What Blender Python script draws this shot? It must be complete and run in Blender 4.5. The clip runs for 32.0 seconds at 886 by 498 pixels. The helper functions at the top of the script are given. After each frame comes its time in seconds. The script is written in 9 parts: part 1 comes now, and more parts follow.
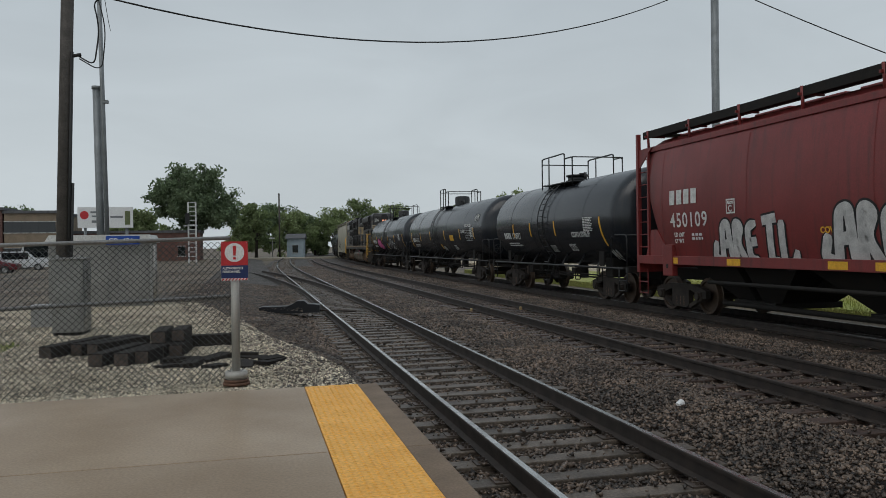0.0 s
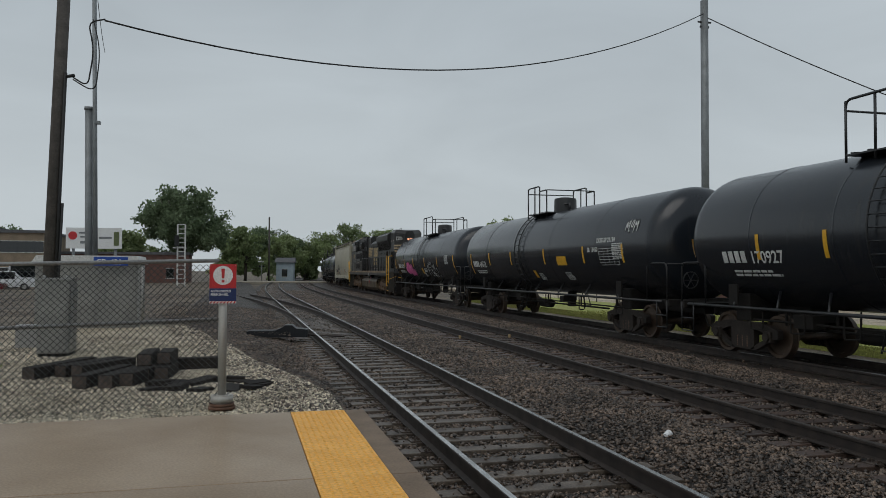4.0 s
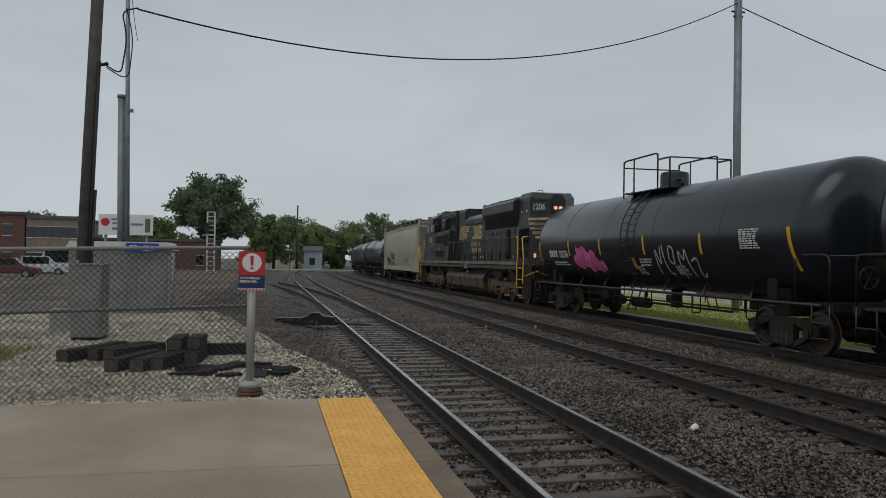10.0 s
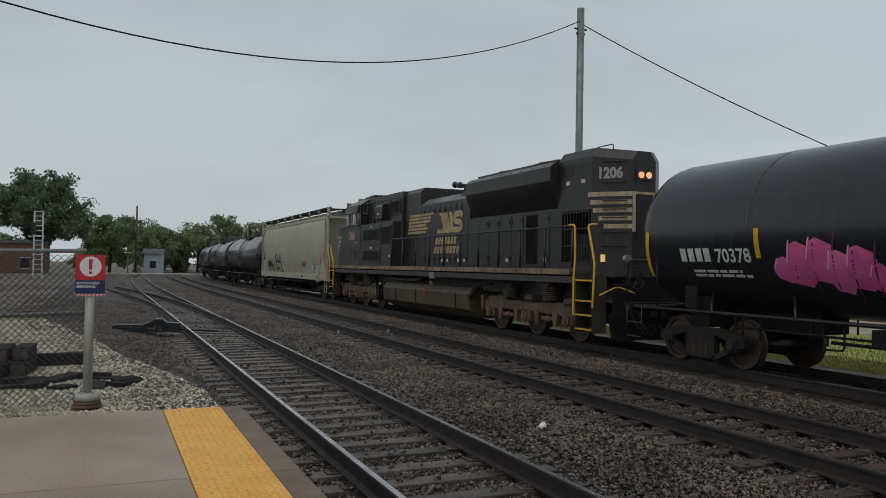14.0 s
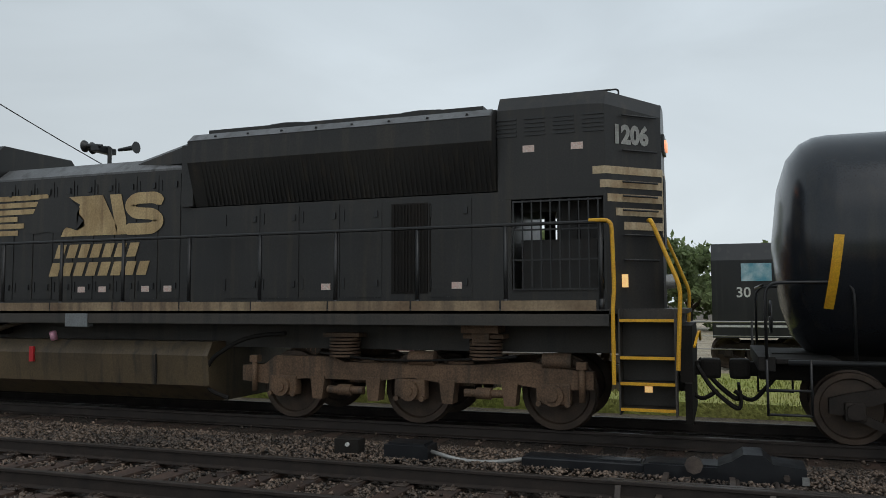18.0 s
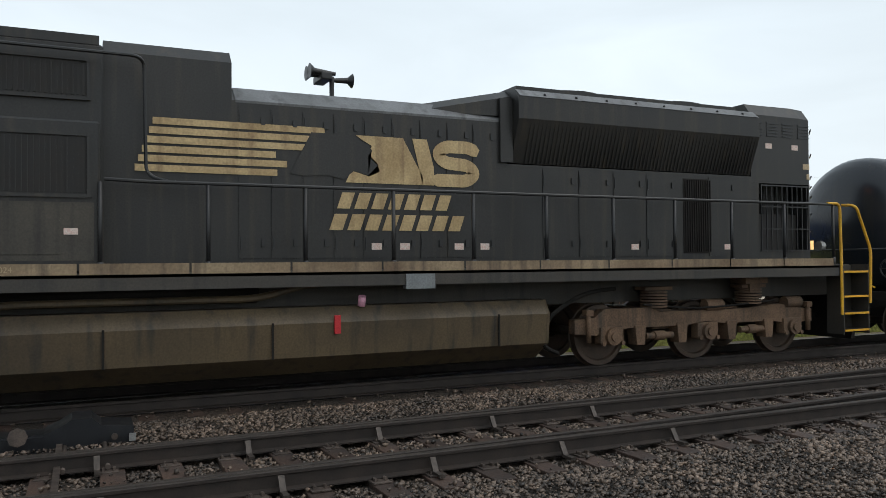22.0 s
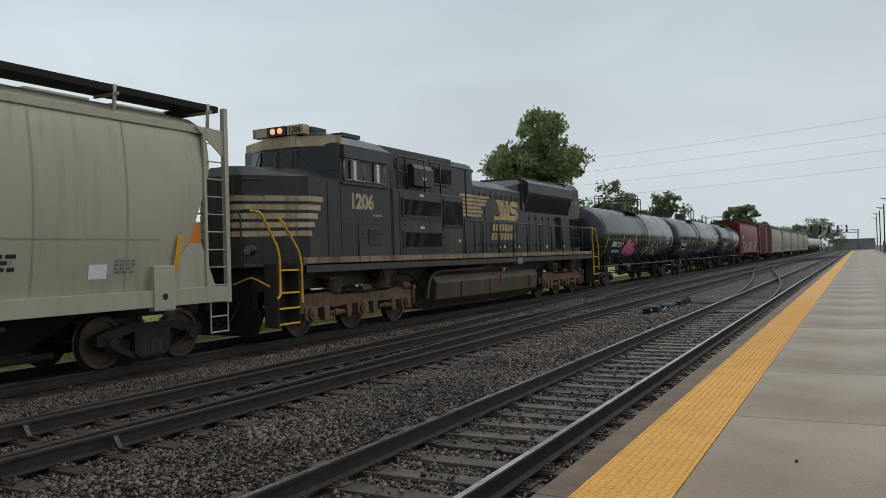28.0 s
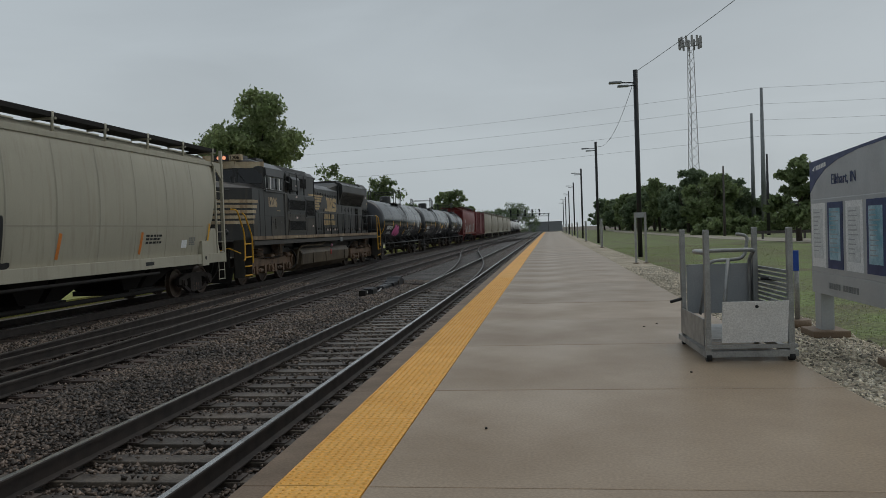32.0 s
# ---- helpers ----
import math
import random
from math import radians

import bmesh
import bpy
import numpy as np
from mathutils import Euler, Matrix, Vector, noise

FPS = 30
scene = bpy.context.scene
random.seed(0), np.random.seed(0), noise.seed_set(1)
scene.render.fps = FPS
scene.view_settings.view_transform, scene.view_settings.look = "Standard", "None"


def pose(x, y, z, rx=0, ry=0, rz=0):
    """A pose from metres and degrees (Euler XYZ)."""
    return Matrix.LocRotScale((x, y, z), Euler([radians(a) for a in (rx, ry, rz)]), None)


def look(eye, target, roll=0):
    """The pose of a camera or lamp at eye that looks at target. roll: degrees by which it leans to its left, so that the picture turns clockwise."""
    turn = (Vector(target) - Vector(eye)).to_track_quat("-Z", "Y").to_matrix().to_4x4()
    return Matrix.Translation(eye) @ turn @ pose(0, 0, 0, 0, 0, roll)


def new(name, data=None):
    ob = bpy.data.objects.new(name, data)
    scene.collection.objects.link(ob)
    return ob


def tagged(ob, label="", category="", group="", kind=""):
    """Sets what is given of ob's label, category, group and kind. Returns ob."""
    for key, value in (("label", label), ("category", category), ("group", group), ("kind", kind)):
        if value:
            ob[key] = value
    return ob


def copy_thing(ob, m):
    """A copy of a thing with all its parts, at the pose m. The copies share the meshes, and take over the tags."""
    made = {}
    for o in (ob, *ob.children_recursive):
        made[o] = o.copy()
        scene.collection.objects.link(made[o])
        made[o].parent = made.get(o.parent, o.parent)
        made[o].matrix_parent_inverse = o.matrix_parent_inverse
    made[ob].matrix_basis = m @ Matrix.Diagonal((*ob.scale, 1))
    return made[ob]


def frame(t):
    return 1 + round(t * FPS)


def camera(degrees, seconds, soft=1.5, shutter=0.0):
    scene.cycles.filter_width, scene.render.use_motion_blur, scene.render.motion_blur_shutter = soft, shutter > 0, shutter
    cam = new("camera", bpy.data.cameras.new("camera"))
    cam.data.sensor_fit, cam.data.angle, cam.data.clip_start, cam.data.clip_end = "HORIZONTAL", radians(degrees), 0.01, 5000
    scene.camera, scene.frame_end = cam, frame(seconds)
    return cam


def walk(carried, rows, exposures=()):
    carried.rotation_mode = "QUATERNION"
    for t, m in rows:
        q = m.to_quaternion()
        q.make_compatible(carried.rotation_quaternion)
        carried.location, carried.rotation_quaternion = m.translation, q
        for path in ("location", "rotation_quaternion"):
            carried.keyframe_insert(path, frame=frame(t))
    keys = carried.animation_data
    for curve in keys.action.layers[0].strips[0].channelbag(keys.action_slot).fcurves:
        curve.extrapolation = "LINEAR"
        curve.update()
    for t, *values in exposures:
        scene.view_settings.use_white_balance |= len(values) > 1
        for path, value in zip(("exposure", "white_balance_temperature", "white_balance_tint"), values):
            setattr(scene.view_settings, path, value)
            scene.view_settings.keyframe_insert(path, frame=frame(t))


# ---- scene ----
# The camera stands on a station platform and turns; a freight train rolls past on the third track.
cam = camera(58.77, 32.0, soft=0.4)
PATH = [
    (0.0, 0.132, 0.327, 1.624, 89.69, 0.77, -13.71),
    (0.5, 0.139, 0.324, 1.622, 90.15, 0.71, -13.74),
    (1.0, 0.137, 0.329, 1.620, 90.46, 0.31, -14.00),
    (1.5, 0.135, 0.327, 1.624, 90.83, -0.27, -14.26),
    (2.0, 0.130, 0.327, 1.626, 91.31, -0.43, -14.51),
    (2.5, 0.132, 0.324, 1.624, 91.59, -0.39, -14.51),
    (3.0, 0.139, 0.317, 1.627, 91.85, -0.16, -14.44),
    (3.5, 0.134, 0.325, 1.624, 91.74, -0.11, -14.40),
    (5.5, 0.134, 0.313, 1.613, 91.45, -0.44, -14.74),
    (6.0, 0.129, 0.317, 1.605, 91.43, -0.41, -14.57),
    (6.5, 0.122, 0.316, 1.606, 91.44, -0.49, -14.18),
    (7.0, 0.128, 0.316, 1.611, 91.44, -0.59, -13.54),
    (7.5, 0.123, 0.313, 1.611, 91.36, -0.63, -12.58),
    (8.0, 0.123, 0.310, 1.618, 91.06, -0.70, -11.90),
    (8.5, 0.130, 0.298, 1.620, 90.87, -0.72, -11.66),
    (9.0, 0.138, 0.298, 1.622, 90.89, -0.73, -11.79),
    (9.5, 0.127, 0.308, 1.620, 90.94, -0.91, -12.28),
    (10.0, 0.130, 0.315, 1.616, 90.88, -0.87, -12.51),
    (10.5, 0.132, 0.322, 1.616, 90.84, -0.82, -12.87),
    (11.0, 0.136, 0.337, 1.616, 90.78, -0.55, -13.28),
    (11.5, 0.142, 0.329, 1.620, 90.82, -0.39, -13.97),
    (12.0, 0.126, 0.314, 1.621, 90.88, -0.49, -14.73),
    (12.5, 0.121, 0.332, 1.614, 90.91, -0.59, -15.66),
    (13.0, 0.103, 0.344, 1.615, 90.92, -0.77, -18.65),
    (13.5, 0.067, 0.337, 1.623, 91.02, -0.90, -21.23),
    (15.5, 0.072, 0.338, 1.625, 92.79, -1.00, -32.56),
    (16.0, 0.111, 0.399, 1.618, 93.00, -0.82, -39.27),
    (16.5, 0.122, 0.351, 1.622, 93.24, -0.61, -48.53),
    (17.0, 0.037, 0.228, 1.621, 93.40, -0.97, -50.35),
    (17.5, -0.009, 0.095, 1.614, 93.72, -0.43, -59.34),
    (18.0, -0.051, -0.024, 1.608, 93.94, 0.20, -70.63),
    (18.5, -0.115, -0.121, 1.601, 93.65, 0.43, -77.98),
    (19.0, -0.160, -0.217, 1.598, 93.14, 0.21, -85.22),
    (19.5, -0.237, -0.272, 1.597, 92.43, 0.08, -91.13),
    (20.0, -0.259, -0.266, 1.602, 92.01, 0.26, -98.89),
    (20.5, -0.257, -0.287, 1.611, 91.54, 0.49, -104.43),
    (21.0, -0.254, -0.288, 1.617, 91.33, 0.43, -108.86),
    (21.5, -0.242, -0.299, 1.619, 91.19, 0.47, -111.50),
    (22.0, -0.220, -0.307, 1.612, 91.02, 0.49, -114.74),
    (22.5, -0.210, -0.310, 1.609, 90.80, 0.37, -116.82),
    (23.0, -0.188, -0.319, 1.599, 90.76, 0.49, -120.60),
    (23.5, -0.146, -0.333, 1.591, 90.93, 0.75, -125.08),
    (24.0, -0.113, -0.333, 1.583, 91.16, 1.28, -128.78),
    (24.5, -0.095, -0.295, 1.581, 91.40, 1.78, -129.49),
    (26.5, -0.293, -0.421, 1.585, 91.16, 1.49, -140.32),
    (27.0, -0.328, -0.423, 1.587, 91.10, 1.33, -144.46),
    (27.5, -0.360, -0.448, 1.584, 90.98, 1.42, -147.68),
    (28.0, -0.386, -0.493, 1.579, 90.53, 1.59, -152.14),
    (28.5, -0.396, -0.513, 1.577, 90.08, 1.69, -154.18),
    (29.0, -0.410, -0.545, 1.574, 89.96, 1.65, -156.68),
    (29.5, -0.427, -0.549, 1.573, 89.73, 1.59, -158.24),
    (30.0, -0.467, -0.498, 1.579, 89.37, 1.90, -159.78),
    (30.5, -0.476, -0.486, 1.593, 89.19, 2.05, -160.88),
    (31.0, -0.487, -0.479, 1.595, 88.82, 2.20, -162.34),
    (31.5, -0.487, -0.483, 1.605, 88.52, 1.97, -166.82),
    (32.0, -0.494, -0.481, 1.618, 88.65, 1.97, -172.30),
]
EXPOSURE = [(0, 0.12), (2, 0.02), (6, 0.0), (12, 0.0), (15.5, 0.15), (17, 0.28), (18, 0.26), (19, 0.57), (20, 0.68), (22, 0.72), (24.5, 0.58), (26.5, 0.46), (29, 0.22), (31, 0.06), (32, -0.14)]
walk(cam, [(r[0], pose(*r[1:])) for r in PATH], EXPOSURE)

# how far the train has come along its track: seconds, metres
ROLL = [(0, 72.39), (1, 68.34), (2, 64.32), (3.5, 58.24), (6, 48.13), (8, 40.13), (10, 32.2), (12, 24.22), (13.5, 18.37), (15.5, 10.79), (17, 5.19), (18.5, -0.49), (20, -6.06), (22, -13.58), (24.5, -22.95), (26.5, -30.1), (28, -35.53), (30, -42.71), (32, -49.6)]

# ---- light ----
world = bpy.data.worlds.new("overcast")
scene.world = world
world.use_nodes = True
wn, wl = world.node_tree.nodes, world.node_tree.links
sky = wn.new("ShaderNodeTexSky")
sky.sky_type, sky.sun_disc, sky.sun_elevation, sky.sun_rotation, sky.dust_density = "NISHITA", False, radians(48), radians(250), 4.0
grey = wn.new("ShaderNodeHueSaturation")
grey.inputs["Saturation"].default_value, grey.inputs["Value"].default_value = 0.25, 0.09
wl.new(sky.outputs[0], grey.inputs["Color"])
wco, wsep, wramp = wn.new("ShaderNodeTexCoord"), wn.new("ShaderNodeSeparateXYZ"), wn.new("ShaderNodeValToRGB")
wl.new(wco.outputs["Generated"], wsep.inputs[0])
wnoise = wn.new("ShaderNodeTexNoise")
wnoise.inputs["Scale"].default_value, wnoise.inputs["Detail"].default_value = 2.2, 3.0
wl.new(wco.outputs["Generated"], wnoise.inputs["Vector"])
wadd = wn.new("ShaderNodeMath")
wadd.operation, wadd.inputs[1].default_value = "MULTIPLY_ADD", 0.22
wl.new(wnoise.outputs[0], wadd.inputs[0])
wl.new(wsep.outputs["Z"], wadd.inputs[2])
wl.new(wadd.outputs[0], wramp.inputs[0])
wramp.color_ramp.elements[0].position, wramp.color_ramp.elements[0].color = 0.08, (0.436, 0.482, 0.506, 1)
wramp.color_ramp.elements[1].position, wramp.color_ramp.elements[1].color = 0.62, (0.292, 0.338, 0.374, 1)
wmix = wn.new("ShaderNodeMix")
wmix.data_type, wmix.inputs[0].default_value = "RGBA", 0.85
wl.new(grey.outputs[0], wmix.inputs[6])
wl.new(wramp.outputs[0], wmix.inputs[7])
# the cloud is thinner where the sun stands behind it, beyond the tracks
wdot, wmap, wmul = wn.new("ShaderNodeVectorMath"), wn.new("ShaderNodeMapRange"), wn.new("ShaderNodeVectorMath")
wdot.operation, wmul.operation = "DOT_PRODUCT", "SCALE"
wdot.inputs[1].default_value = (0.93, -0.08, 0.36)
wl.new(wco.outputs["Generated"], wdot.inputs[0])
wl.new(wdot.outputs["Value"], wmap.inputs["Value"])
wmap.inputs["From Min"].default_value, wmap.inputs["To Min"].default_value, wmap.inputs["To Max"].default_value = 0.45, 0.98, 1.18
wl.new(wmix.outputs[2], wmul.inputs[0])
wmap.interpolation_type = "SMOOTHSTEP"
wstretch, wcloud, wband, wboth = wn.new("ShaderNodeMapping"), wn.new("ShaderNodeTexNoise"), wn.new("ShaderNodeMapRange"), wn.new("ShaderNodeMath")
wstretch.inputs["Scale"].default_value = (1.0, 1.0, 3.2)
wcloud.inputs["Scale"].default_value, wcloud.inputs["Detail"].default_value, wcloud.inputs["Distortion"].default_value = 2.6, 7.0, 0.6
wl.new(wco.outputs["Generated"], wstretch.inputs["Vector"])
wl.new(wstretch.outputs[0], wcloud.inputs["Vector"])
wl.new(wcloud.outputs[0], wband.inputs["Value"])
wband.inputs["From Min"].default_value, wband.inputs["From Max"].default_value, wband.inputs["To Min"].default_value, wband.inputs["To Max"].default_value = 0.3, 0.7, 0.93, 1.07
wboth.operation = "MULTIPLY"
wl.new(wmap.outputs[0], wboth.inputs[0])
wl.new(wband.outputs[0], wboth.inputs[1])
wl.new(wboth.outputs[0], wmul.inputs["Scale"])
wl.new(wmul.outputs[0], wn["Background"].inputs[0])
wn["Background"].inputs[1].default_value = 1.28
sun = new("sun", bpy.data.lights.new("sun", "SUN"))
sun.data.energy, sun.data.angle, sun.data.color = 0.5, radians(40), (1.0, 0.97, 0.93)
sun.matrix_world = look((-20, -30, 60), (0, 0, 0))


# ---- materials ----
def mat(name, a, b=None, rough=0.6, metal=0.0, scale=6.0, fine=60.0, bump=0.1, streak=None, depth=0.004, spec=0.5, rvar=0.15, island=0.0, obj=0.0, grain=0.18, leafy=0.0):
    """Two colours mixed by a broad noise, grain by a fine one, relief, varied gloss; streak: a third colour in upright runs; island, obj: lightness varied by piece."""
    m = bpy.data.materials.new(name)
    m.use_nodes = True
    n, l = m.node_tree.nodes, m.node_tree.links
    p = n["Principled BSDF"]
    b = b or tuple(c * 0.75 for c in a)
    co = n.new("ShaderNodeTexCoord")
    big, small = n.new("ShaderNodeTexNoise"), n.new("ShaderNodeTexNoise")
    for q, s, d in ((big, scale, 5.0), (small, fine, 4.0)):
        q.inputs["Scale"].default_value, q.inputs["Detail"].default_value = s, d
        l.new(co.outputs["Object"], q.inputs["Vector"])
    ramp = n.new("ShaderNodeValToRGB")
    ramp.color_ramp.elements[0].position, ramp.color_ramp.elements[1].position = 0.35, 0.68
    ramp.color_ramp.elements[0].color, ramp.color_ramp.elements[1].color = (*a, 1), (*b, 1)
    l.new(big.outputs[0], ramp.inputs[0])
    col = ramp.outputs[0]
    g = n.new("ShaderNodeMapRange")
    g.inputs["From Min"].default_value, g.inputs["From Max"].default_value = 0.3, 0.7
    g.inputs["To Min"].default_value, g.inputs["To Max"].default_value = 1 - grain, 1 + grain
    l.new(small.outputs[0], g.inputs["Value"])
    val = g.outputs[0]
    if island or obj:
        info = n.new("ShaderNodeNewGeometry") if island else n.new("ShaderNodeObjectInfo")
        r = n.new("ShaderNodeMapRange")
        k = island or obj
        r.inputs["To Min"].default_value, r.inputs["To Max"].default_value = 1 - k, 1 + k
        l.new(info.outputs["Random Per Island" if island else "Random"], r.inputs["Value"])
        mu = n.new("ShaderNodeMath")
        mu.operation = "MULTIPLY"
        l.new(val, mu.inputs[0])
        l.new(r.outputs[0], mu.inputs[1])
        val = mu.outputs[0]
    if streak:
        st = n.new("ShaderNodeTexNoise")
        mp = n.new("ShaderNodeMapping")
        mp.inputs["Scale"].default_value = (5, 5, 0.35)
        l.new(co.outputs["Object"], mp.inputs["Vector"])
        l.new(mp.outputs[0], st.inputs["Vector"])
        st.inputs["Scale"].default_value, st.inputs["Detail"].default_value = 1.2, 6.0
        sr = n.new("ShaderNodeValToRGB")
        sr.color_ramp.elements[0].position, sr.color_ramp.elements[1].position = 0.52, 0.74
        l.new(st.outputs[0], sr.inputs[0])
        sm = n.new("ShaderNodeMix")
        sm.data_type = "RGBA"
        l.new(sr.outputs[0], sm.inputs[0])
        l.new(col, sm.inputs[6])
        sm.inputs[7].default_value = (*streak, 1)
        col = sm.outputs[2]
    vm = n.new("ShaderNodeVectorMath")
    vm.operation = "SCALE"
    l.new(col, vm.inputs[0])
    l.new(val, vm.inputs["Scale"])
    l.new(vm.outputs[0], p.inputs["Base Color"])
    rr = n.new("ShaderNodeMapRange")
    rr.inputs["To Min"].default_value, rr.inputs["To Max"].default_value = max(0.03, rough - rvar), min(1, rough + rvar)
    l.new(big.outputs[0], rr.inputs["Value"])
    l.new(rr.outputs[0], p.inputs["Roughness"])
    p.inputs["Metallic"].default_value, p.inputs["Specular IOR Level"].default_value = metal, spec
    if leafy:
        tr, mx = n.new("ShaderNodeBsdfTranslucent"), n.new("ShaderNodeMixShader")
        l.new(vm.outputs[0], tr.inputs["Color"])
        mx.inputs[0].default_value = leafy
        l.new(p.outputs[0], mx.inputs[1])
        l.new(tr.outputs[0], mx.inputs[2])
        l.new(mx.outputs[0], n["Material Output"].inputs["Surface"])
    if bump:
        bm_ = n.new("ShaderNodeBump")
        bm_.inputs["Strength"].default_value, bm_.inputs["Distance"].default_value = bump, depth
        l.new(small.outputs[0], bm_.inputs["Height"])
        l.new(bm_.outputs[0], p.inputs["Normal"])
    return m


def glow(name, colour, power):
    m = mat(name, colour, bump=0)
    p = m.node_tree.nodes["Principled BSDF"]
    p.inputs["Emission Color"].default_value, p.inputs["Emission Strength"].default_value = (*colour, 1), power
    return m


def glassy(name, tint, rough=0.05):
    m = mat(name, tint, tint, rough=rough, rvar=0.02, bump=0, spec=0.7)
    return m


